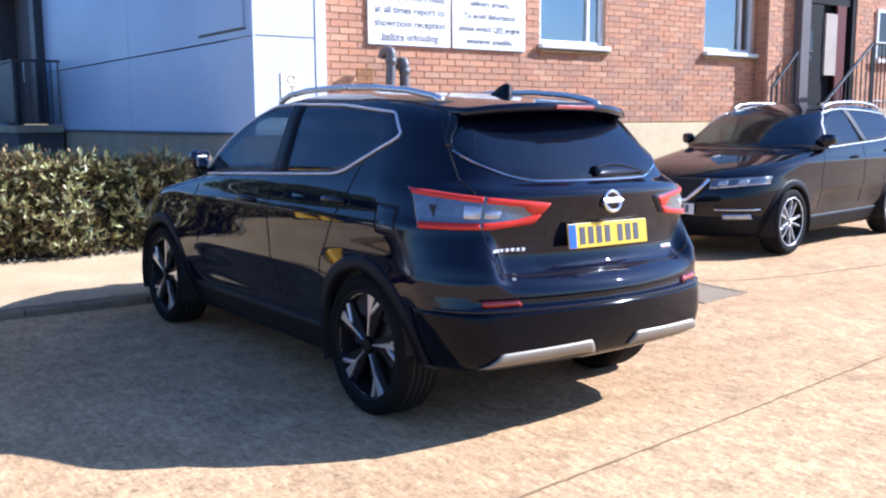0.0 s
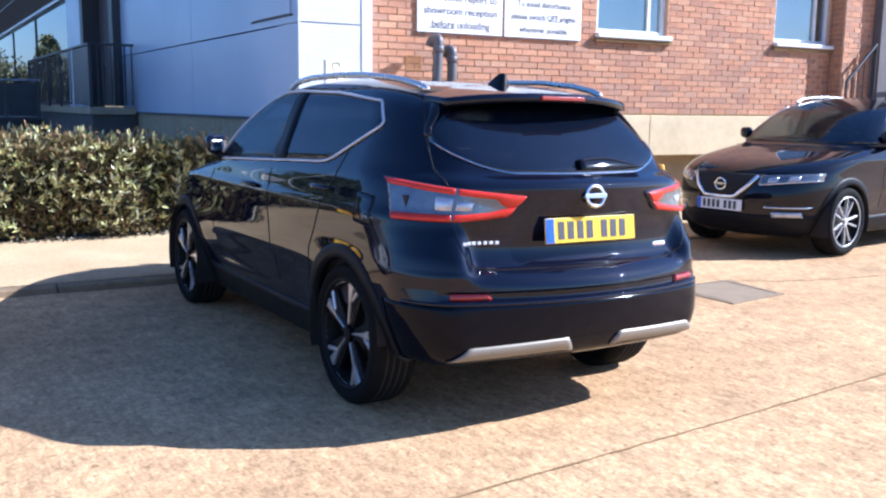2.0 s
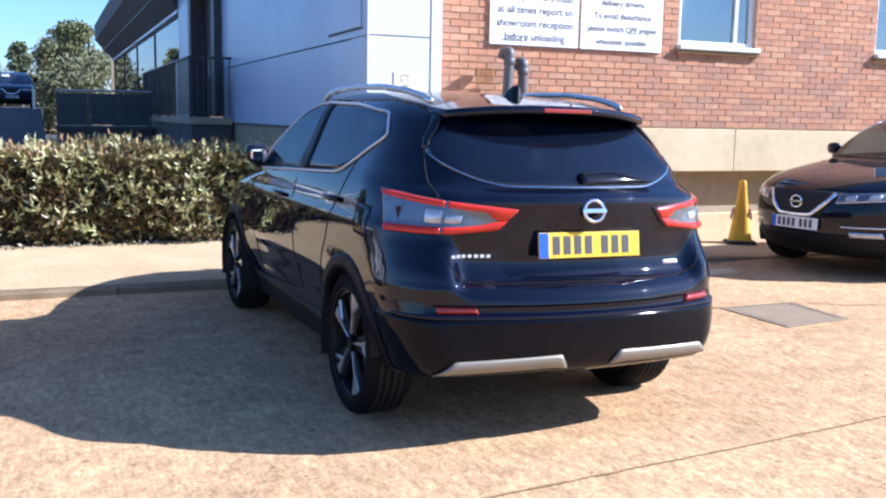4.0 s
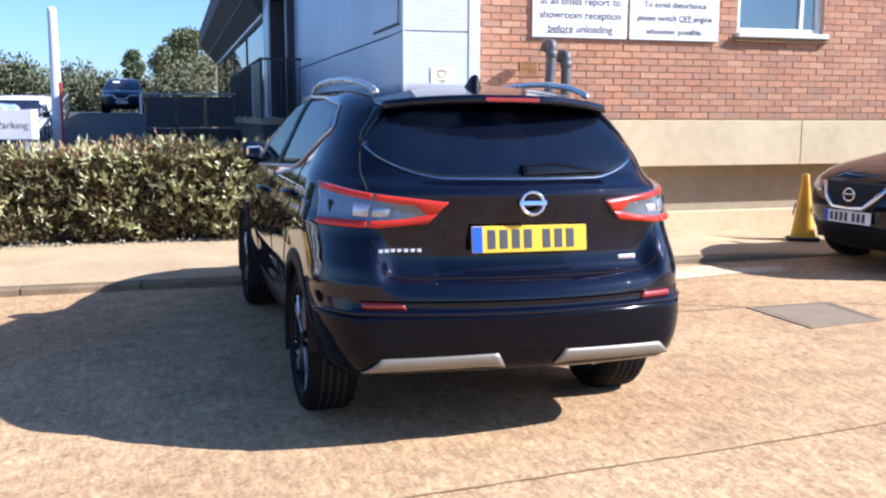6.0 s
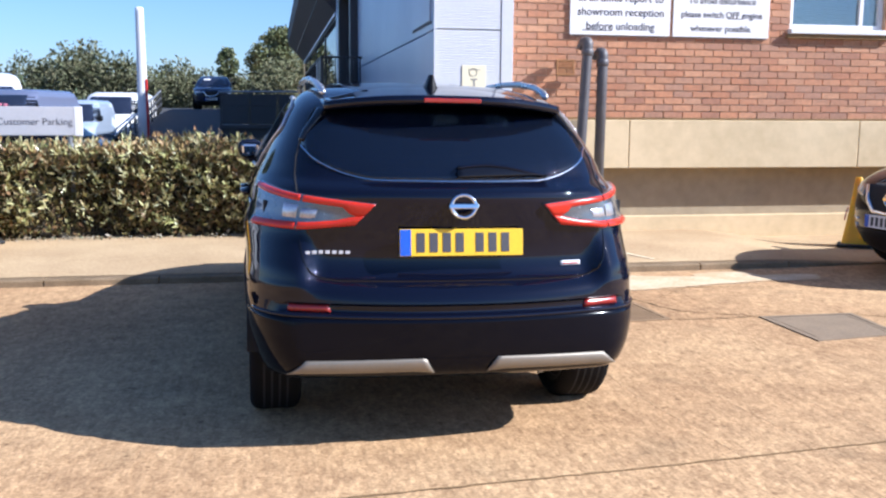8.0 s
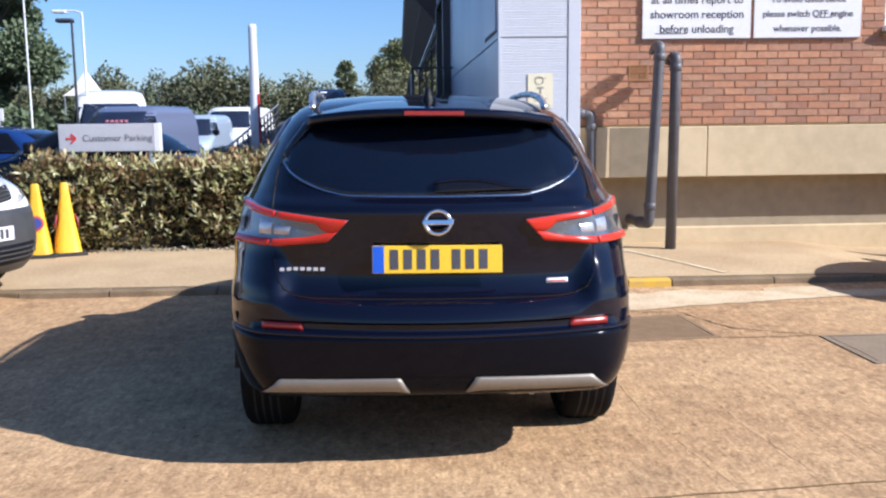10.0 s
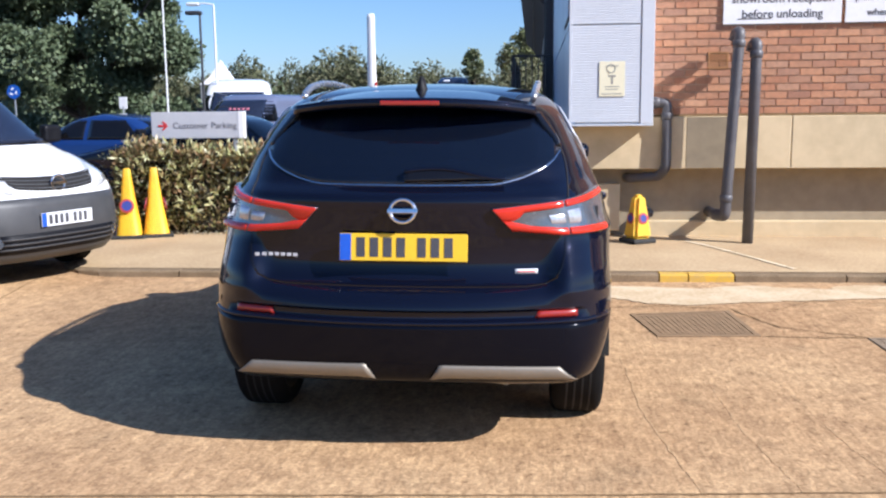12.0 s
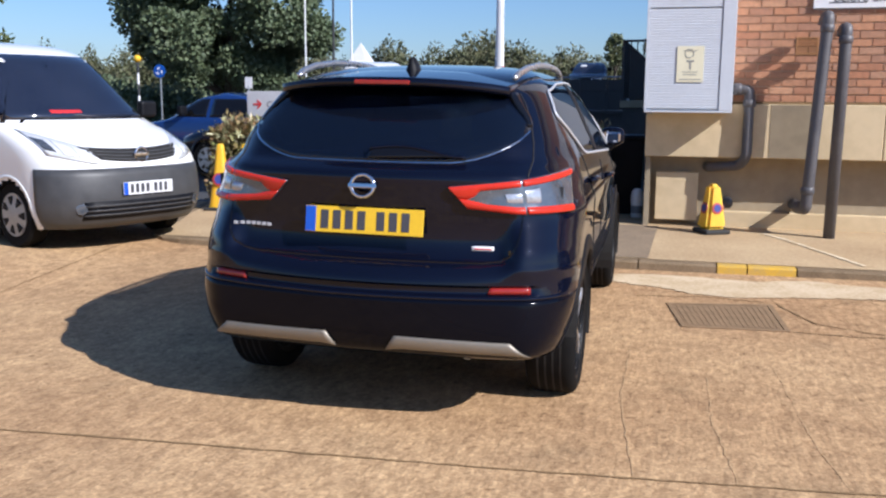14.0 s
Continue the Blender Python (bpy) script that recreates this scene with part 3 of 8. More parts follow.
tagged(part("pavement_patch", bm, FILLED), "plain grey patch in the pavement by the building's corner", "pavement", kind="structure")
# car park behind the hedge: grey asphalt, and the ramp that climbs from it
bm = bmesh.new()
v = [bm.verts.new(p) for p in ((-60, 7.1, 0.006), (0.80, 7.1, 0.006), (0.80, 60, 0.006), (-60, 60, 0.006))]
bm.faces.new(v)
tagged(part("car_park", bm, OLD_ASPHALT), "dark asphalt car park behind the hedge", "car park", kind="structure")

# ---- the building ----
WALL_Y, BRICK_Z0, BEAM_Z0 = 5.976, 1.365, 0.825
TOP = 4.4
wall_south = thing("wall_south", None, "sunlit red brick wall over a cream concrete beam", "wall", kind="structure")
WINDOWS = [(4.97, 6.15, 2.37, 3.6), (8.23, 9.42, 2.40, 3.6)]
BRICK_END = 9.7
bm = bmesh.new()
spans = [1.70] + [v for w in WINDOWS for v in w[:2]] + [BRICK_END]
for i, (a, b) in enumerate(zip(spans, spans[1:])):
    if i % 2 == 0:
        box(bm, (a, WALL_Y + 0.008, BRICK_Z0), (b, WALL_Y + 0.3, TOP))
    else:
        w = WINDOWS[i // 2]
        box(bm, (a, WALL_Y + 0.008, BRICK_Z0), (b, WALL_Y + 0.3, w[2]))
        box(bm, (a, WALL_Y + 0.008, w[3]), (b, WALL_Y + 0.3, TOP))
part("mortar_core", bm, MORTAR, wall_south)
bm = bmesh.new()
for a, b in ((0.88, 3.10), (3.106, 5.9), (5.906, 8.7), (8.706, 12.5)):
    box(bm, (a, WALL_Y - 0.03, BEAM_Z0), (b, WALL_Y + 0.3, BRICK_Z0 - 0.012), 0.008)
part("concrete_beam", bm, BEAM, wall_south, "cream concrete beam with open joints")
bm = bmesh.new()
box(bm, (0.9, WALL_Y + 0.24, -0.05), (13.0, WALL_Y + 0.5, BEAM_Z0))
part("plinth", bm, PLINTH, wall_south)
bm = bmesh.new()
box(bm, (1.0, WALL_Y + 0.10, 0.17), (1.42, WALL_Y + 0.24, 0.66), 0.004)
part("plinth_block", bm, BEAM, wall_south)
# raised cream strip paints the sunlit foot of the recessed plinth
bm = bmesh.new()
box(bm, (1.68, WALL_Y + 0.15, -0.04), (12.5, WALL_Y + 0.24, 0.27), 0.01)
part("plinth_sun_strip", bm, BEAM, wall_south)
bm = bmesh.new()
box(bm, (1.7, WALL_Y - 0.005, BRICK_Z0 - 0.01), (BRICK_END, WALL_Y + 0.1, BRICK_Z0 + 0.012))
part("damp_course", bm, CRACK, wall_south)
# thin grey rectangle, darker than the beam round it
part("flat_patch", boxes(((2.07, WALL_Y - 0.034, BEAM_Z0 + 0.006), (2.505, WALL_Y - 0.028, BRICK_Z0 - 0.016)), bevel=0.001), surface("plain grey patch", (0.31, 0.25, 0.165), (0.235, 0.19, 0.13), 0.9, 3, 9, 0.15, spec=0.1), wall_south, "darker grey rectangle on the beam")
# the rest of the building, closed behind the brickwork
shell_bm = boxes(((1.7, WALL_Y + 0.01, TOP), (BRICK_END, WALL_Y + 0.3, 5.6)), ((13.9, 5.99, 0), (14.0, 46, 5.6)), ((0.95, 46.0, 0), (14.0, 46.2, 5.6)))
tagged(part("building_shell", shell_bm, PLINTH), "plain far walls of the showroom building", "building", kind="structure")


def pane_window(name, x0, x1, z0, z1, blind, label):
    ob = thing(name, Matrix.Translation(((x0 + x1) / 2, WALL_Y, z0)), label, "window", kind="structure")
    w, h = (x1 - x0) / 2, z1 - z0
    fr = boxes(((-w, 0.05, 0.0), (-w + 0.06, 0.13, h)), ((w - 0.06, 0.05, 0), (w, 0.13, h)), ((-w + 0.06, 0.05, 0), (w - 0.06, 0.13, 0.06)),
               ((-w + 0.06, 0.05, h - 0.06), (w - 0.06, 0.13, h)), bevel=0.005)
    f = part("window_frame", fr, WHITE_PLASTIC, ob, "white plastic window frame")
    part("window_sill", boxes(((-w - 0.03, -0.085, -0.055), (w + 0.03, 0.05, 0.0)), bevel=0.008), WHITE_PLASTIC, ob, "white projecting window sill")
    # dark band just below the sill, slightly wider than it
    part("dark_sill_band", boxes(((-w - 0.05, -0.06, -0.10), (w + 0.05, 0.03, -0.056))), CRACK, ob)
    part("mullion", boxes(((w * 0.50, 0.055, 0.06), (w * 0.50 + 0.05, 0.125, h - 0.06)), bevel=0.004), WHITE_PLASTIC, ob)
    for a, b in ((-w + 0.06, w * 0.50), (w * 0.50 + 0.05, w - 0.06)):
        pane = part("pane", boxes(((a, 0.088, 0.06), (b, 0.094, h - 0.06))), WINDOW_GLASS, ob)
        pane.visible_shadow = False
    if blind:
        for i in range(14):
            z = 0.10 + i * 0.045
            bm = bmesh.new()
            box(bm, (-w + 0.07, 0.15, z), (w * 0.4, 0.185, z + 0.004), m=None)
            part("slat", bm, BLIND, ob)
    part("room_back", boxes(((-w - 0.2, 0.31, -0.2), (w + 0.2, 0.33, h + 0.2))), ROOM, ob)
    return ob


pane_window("window_1", *WINDOWS[0], True, "white-framed window with a lowered blind in the brick wall")
pane_window("window_2", *WINDOWS[1], False, "white-framed window reflecting blue sky in the brick wall")


# ---- the crossover: a body of plan loops stacked in height ----
def table(pairs):
    zs, vs = [p[0] for p in pairs], [p[1] for p in pairs]

    def at(z):
        # smooth monotone interpolation
        if z <= zs[0]:
            return vs[0]
        if z >= zs[-1]:
            return vs[-1]
        i = max(k for k in range(len(zs) - 1) if zs[k] <= z)
        slope = lambda k: 0.0 if k <= 0 or k >= len(zs) - 1 or (vs[k + 1] - vs[k]) * (vs[k] - vs[k - 1]) <= 0 else \
            2 / ((zs[k + 1] - zs[k]) / (vs[k + 1] - vs[k]) + (zs[k] - zs[k - 1]) / (vs[k] - vs[k - 1]))
        edge = lambda k: (vs[1] - vs[0]) / (zs[1] - zs[0]) if k == 0 else (vs[-1] - vs[-2]) / (zs[-1] - zs[-2]) if k == len(zs) - 1 else slope(k)
        h = zs[i + 1] - zs[i]
        t = (z - zs[i]) / h
        a, b = edge(i) * h, edge(i + 1) * h
        return (2 * t ** 3 - 3 * t ** 2 + 1) * vs[i] + (t ** 3 - 2 * t ** 2 + t) * a + (3 * t ** 2 - 2 * t ** 3) * vs[i + 1] + (t ** 3 - t ** 2) * b
    return at


class Body:
    """Loops round the car at each height: rear end, side, front end."""
    ends = (40, 90)

    def __init__(self, rear, front, width, rear_r, front_r, rear_p, front_p, bow=0.02):
        self.rear, self.front, self.width = table(rear), table(front), table(width)
        self.rear_r, self.front_r, self.rear_p, self.front_p, self.bow = table(rear_r), table(front_r), table(rear_p), table(front_p), bow
        self.cache = {}

    def half(self, z):
        """The right half of the loop at z, from the rear's middle to the front's middle."""
        key = round(z, 4)
        if key in self.cache:
            return self.cache[key]
        yr, yf, w = self.rear(z), self.front(z), self.width(z)
        R, F = min(self.rear_r(z), 0.45 * (yf - yr)), min(self.front_r(z), 0.5 * (yf - yr))
        p, q = self.rear_p(z), self.front_p(z)
        pts = []
        for k in range(40):
            a = math.pi / 2 * (1 - (k / 40) ** 1.0)
            pts.append((w * math.cos(a) ** (2 / p), yr + R - R * math.sin(a) ** (2 / p)))
        for k in range(50):
            pts.append((w, yr + R + (yf - F - yr - R) * k / 50))
        for k in range(41):
            a = math.pi / 2 * k / 40
            pts.append((w * max(0.0, math.cos(a)) ** (2 / q), yf - F + F * math.sin(a) ** (2 / q)))
        arr = np.array(pts)
        mid, span = 1.95, 2.3
        arr[:, 0] *= 1 - self.bow * np.clip(np.abs(arr[:, 1] - mid) / span, 0, 1.2) ** 2
        s = np.concatenate([[0], np.cumsum(np.hypot(np.diff(arr[:, 0]), np.diff(arr[:, 1])))])
        self.cache[key] = (arr, s)
        return self.cache[key]

    def at(self, s, z, out=0.0):
        """The place s metres round the loop from the rear's middle (left is negative), pushed out by out."""
        arr, t = self.half(z)
        a = abs(s)
        x, y = np.interp(a, t, arr[:, 0]), np.interp(a, t, arr[:, 1])
        e = 0.02
        x0, y0, x1, y1 = np.interp(max(a - e, 0), t, arr[:, 0]), np.interp(max(a - e, 0), t, arr[:, 1]), np.interp(a + e, t, arr[:, 0]), np.interp(a + e, t, arr[:, 1])
        d = math.hypot(x1 - x0, y1 - y0) or 1
        nx, ny = (y1 - y0) / d, -(x1 - x0) / d
        if a < e:
            nx, ny = 0, -1
        x, y = x + nx * out, y + ny * out
        return (math.copysign(1, s) * x, y, z)

    def s_x(self, x, z):
        arr, t = self.half(z)
        return math.copysign(np.interp(abs(x), arr[:60, 0], t[:60]), x)

    def s_fx(self, x, z):
        arr, t = self.half(z)
        return math.copysign(np.interp(-abs(x), -arr[60:, 0], t[60:]), x)

    def s_y(self, y, z, side=1):
        arr, t = self.half(z)
        return side * np.interp(y, np.maximum.accumulate(arr[:, 1]), t)


def ramp01(a, b, v):
    t = np.clip((v - a) / (b - a), 0, 1)
    return t * t * (3 - 2 * t)


class CrossoverBody(Body):
    """The same with a crowned tail, a corner of its own and pressings."""
    ends = (60, 120)

    def __init__(self, rear, rear_corner, crown, flat, corner, crisp, front, width, front_r, front_p, bow=0.06):
        self.rear, self.rear_corner, self.front, self.width = table(rear), table(rear_corner), table(front), table(width)
        self.crown, self.flat, self.corner, self.crisp = table(crown), table(flat), table(corner), table(crisp)
        self.front_r, self.front_p, self.bow = table(front_r), table(front_p), bow
        self.cache = {}

    def half(self, z):
        """The right half of the loop at z, from the rear's middle to the front's middle."""
        key = round(z, 4)
        if key in self.cache:
            return self.cache[key]
        yr, yf, w = self.rear(z), self.front(z), self.width(z)
        xc, a = min(self.flat(z), 0.85 * w), self.crown(z)
        F, q, k = min(self.front_r(z), 0.5 * (yf - yr)), self.front_p(z), self.crisp(z)
        yc, slope = yr + a, 2 * a / xc
        R = max(min(self.corner(z), 0.45 * (yf - yr)), 1.2 * slope * (w - xc) + 0.02)
        P0, P3, C = np.array((xc, yc)), np.array((w, yc + R)), np.array((w, yc + slope * (w - xc)))
        P1, P2 = P0 + k * (C - P0), P3 + k * (C - P3)
        pts = [(xc * i / 28, yr + a * (i / 28) ** 2) for i in range(28)]
        for i in range(32):
            t = i / 32
            p = (1 - t) ** 3 * P0 + 3 * t * (1 - t) ** 2 * P1 + 3 * t * t * (1 - t) * P2 + t ** 3 * P3
            pts.append((p[0], p[1]))
        for i in range(60):
            pts.append((w, yc + R + (yf - F - yc - R) * i / 60))
        for i in range(41):
            b = math.pi / 2 * i / 40
            pts.append((w * max(0.0, math.cos(b)) ** (2 / q), yf - F + F * math.sin(b) ** (2 / q)))
        arr = np.array(pts)
        arr[:, 0] *= 1 - self.bow * np.clip((arr[:, 1] - 1.6) / 2.65, 0, 1.2) ** 2
        x, y = arr[:, 0].copy(), arr[:, 1].copy()
        # full corners beside the tailgate
        y = y + (self.rear_corner(z) - yr) * ramp01(0.56, 0.675, x) * (1 - ramp01(0.25, 0.55, arr[:, 1]))
        # the groove between the reflectors
        y = y + 0.018 * (1 - ramp01(0.705, 0.745, x)) * ramp01(0.612, 0.624, z) * (1 - ramp01(0.648, 0.660, z)) * (arr[:, 1] < 0.5)
        # flared wheel arches and the scoop along the doors
        side = ramp01(0.6, 0.8, x)
        for hy in (0.73, 3.376):
            x = x + side * 0.020 * np.exp(-((y - hy) / 0.40) ** 2) * ramp01(0.15, 0.4, z) * (1 - ramp01(0.60, 0.84, z))
        x = x - side * 0.026 * ramp01(1.05, 1.5, y) * (1 - ramp01(2.55, 3.0, y)) * ramp01(0.37, 0.47, z) * (1 - ramp01(0.56, 0.64 + 0.05 * 0.5, z))
        arr[:, 0], arr[:, 1] = x, y
        s = np.concatenate([[0], np.cumsum(np.hypot(np.diff(arr[:, 0]), np.diff(arr[:, 1])))])
        self.cache[key] = (arr, s)
        return self.cache[key]

    def s_x(self, x, z):
        arr, t = self.half(z)
        return math.copysign(np.interp(abs(x), arr[:62, 0], t[:62]), x)


CROSSOVER = CrossoverBody(
    rear=[(0.19, 1.05), (0.25, 0.75), (0.30, 0.40), (0.325, 0.02), (0.345, -0.040), (0.40, -0.074), (0.47, -0.098), (0.58, -0.119), (0.605, -0.122), (0.640, -0.122), (0.668, -0.119), (0.690, -0.110), (0.712, -0.090), (0.735, -0.058), (0.755, -0.028), (0.775, -0.009), (0.80, 0.001), (0.83, 0.006),
          (0.86, 0.007), (0.95, -0.011), (1.03, -0.033), (1.085, -0.046), (1.103, -0.040), (1.125, -0.002), (1.148, 0.045), (1.20, 0.095), (1.25, 0.145), (1.35, 0.245), (1.44, 0.345), (1.48, 0.43), (1.525, 0.60), (1.565, 0.95), (1.592, 1.38)],
    rear_corner=[(0.19, 1.05), (0.25, 0.75), (0.30, 0.40), (0.325, 0.02), (0.345, -0.040), (0.40, -0.074), (0.47, -0.098), (0.58, -0.118), (0.64, -0.120), (0.70, -0.112), (0.78, -0.082), (0.86, -0.038), (0.93, -0.008), (0.97, -0.006), (1.03, -0.030), (1.085, -0.042),
                 (1.103, -0.036), (1.125, -0.002), (1.148, 0.045), (1.20, 0.095), (1.25, 0.145), (1.35, 0.245), (1.44, 0.345), (1.48, 0.43), (1.525, 0.60), (1.565, 0.95), (1.592, 1.38)],
    crown=[(0.2, 0.04), (0.36, 0.05), (0.46, 0.07), (0.58, 0.10), (0.66, 0.115), (0.73, 0.085), (0.80, 0.07), (0.95, 0.075), (1.03, 0.105), (1.09, 0.12), (1.15, 0.10), (1.25, 0.065), (1.45, 0.06), (1.592, 0.05)],
    flat=[(0.2, 0.60), (0.36, 0.64), (0.46, 0.66), (0.66, 0.665), (0.75, 0.63), (1.08, 0.60), (1.2, 0.53), (1.35, 0.47), (1.5, 0.40), (1.56, 0.30), (1.592, 0.15)],
    corner=[(0.2, 0.25), (0.6, 0.32), (0.75, 0.38), (0.95, 0.48), (1.1, 0.55), (1.25, 0.50), (1.4, 0.42), (1.5, 0.40), (1.592, 0.25)],
    crisp=[(0.2, 0.5), (0.62, 0.55), (0.8, 0.5), (1.1, 0.52), (1.3, 0.6), (1.592, 0.55)],
    front=[(0.19, 4.02), (0.26, 4.17), (0.40, 4.255), (0.58, 4.275), (0.72, 4.25), (0.82, 4.19), (0.89, 4.06), (0.95, 3.85), (1.00, 3.58), (1.045, 3.30), (1.075, 3.10),
           (1.12, 3.02), (1.2, 2.90), (1.3, 2.75), (1.4, 2.58), (1.48, 2.39), (1.54, 2.14), (1.575, 1.86), (1.592, 1.64)],
    width=[(0.19, 0.74), (0.26, 0.77), (0.36, 0.805), (0.45, 0.835), (0.54, 0.856), (0.68, 0.868), (0.80, 0.873), (0.90, 0.880), (0.945, 0.882), (0.962, 0.878), (0.985, 0.868), (1.06, 0.851), (1.11, 0.834), (1.2, 0.792),
           (1.3, 0.740), (1.4, 0.686), (1.46, 0.650), (1.50, 0.617), (1.53, 0.572), (1.56, 0.50), (1.58, 0.39), (1.592, 0.28)],
    front_r=[(0.2, 0.75), (0.8, 0.8), (1.05, 0.8), (1.1, 0.55), (1.3, 0.40), (1.5, 0.36), (1.57, 0.3)],
    front_p=[(0.2, 2.5), (1.05, 2.6), (1.2, 2.8), (1.57, 2.2)])
HUB_R, HUB_F, HUB_Z, HUB_X = 0.73, 3.376, 0.343, 0.748


def inside(poly, x, y):
    hit = False
    for (x0, y0), (x1, y1) in zip(poly, poly[1:] + poly[:1]):
        if (y0 > y) != (y1 > y) and x < (x1 - x0) * (y - y0) / (y1 - y0) + x0:
            hit = not hit
    return hit


# outlines: side glass in (y, z), rear glass and windscreen in (x, z)
DLO = [(2.64, 1.088), (1.10, 1.150), (1.03, 1.158), (0.965, 1.176), (0.67, 1.318), (0.642, 1.338), (0.638, 1.358), (0.735, 1.442), (0.765, 1.456), (1.27, 1.496), (1.83, 1.510), (2.05, 1.502), (2.25, 1.465), (2.45, 1.345)]
DLO_REAR, DLO_FRONT = 0.645, 2.62


def dlo_low(y):
    return np.interp(y, [0.638, 0.67, 0.965, 1.03, 1.10, 2.64], [1.345, 1.318, 1.176, 1.158, 1.150, 1.088])


def dlo_high(y):
    return np.interp(y, [0.638, 0.735, 0.765, 1.27, 1.83, 2.05, 2.25, 2.45, 2.64], [1.358, 1.442, 1.456, 1.496, 1.510, 1.502, 1.465, 1.345, 1.09])


REAR_GLASS_X = 0.635
REAR_GLASS_BOTTOM, REAR_GLASS_TOP = table([(0.0, 1.146), (0.34, 1.148), (0.44, 1.164), (0.53, 1.196), (0.60, 1.238), (0.635, 1.280)]), table([(0.0, 1.450), (0.45, 1.442), (0.54, 1.398), (0.60, 1.338), (0.635, 1.292)])


def loft_body(body, z_levels, drop, name, material, parent, lower=None, label=""):
    """The outer skin, without the faces that drop(y, z, x) names."""
    verts, faces = [], []
    loops = []
    for z in z_levels:
        arr, s = body.half(z)
        n = 150
        pick = np.concatenate([np.linspace(0, s[body.ends[0]], 64)[:-1], np.linspace(s[body.ends[0]], s[body.ends[1]], 62)[:-1], np.linspace(s[body.ends[1]], s[-1], 48)])
        X, Y = np.interp(pick, s, arr[:, 0]), np.interp(pick, s, arr[:, 1])
        loop = [(x, y) for x, y in zip(X, Y)] + [(-x, y) for x, y in list(zip(X, Y))[-2:0:-1]]
        loops.append(len(verts))
        m = len(loop)
        verts += [(x, y, z) for x, y in loop]
    for j in range(len(z_levels) - 1):
        for i in range(m):
            f = (loops[j] + i, loops[j] + (i + 1) % m, loops[j + 1] + (i + 1) % m, loops[j + 1] + i)
            d = [drop(*verts[k]) for k in f]
            if not all(d) and 2 not in d:
                faces.append(f)
    top = [loops[-1] + i for i in range(m)]
    faces.append(tuple(top))
    used = sorted({k for f in faces for k in f})
    back = {k: i for i, k in enumerate(used)}
    me = mesh_from(name, [verts[k] for k in used], [tuple(back[k] for k in f) for f in faces])
    ob = part(name, me, material, parent, label)
    return smooth_sharp(ob, 40)


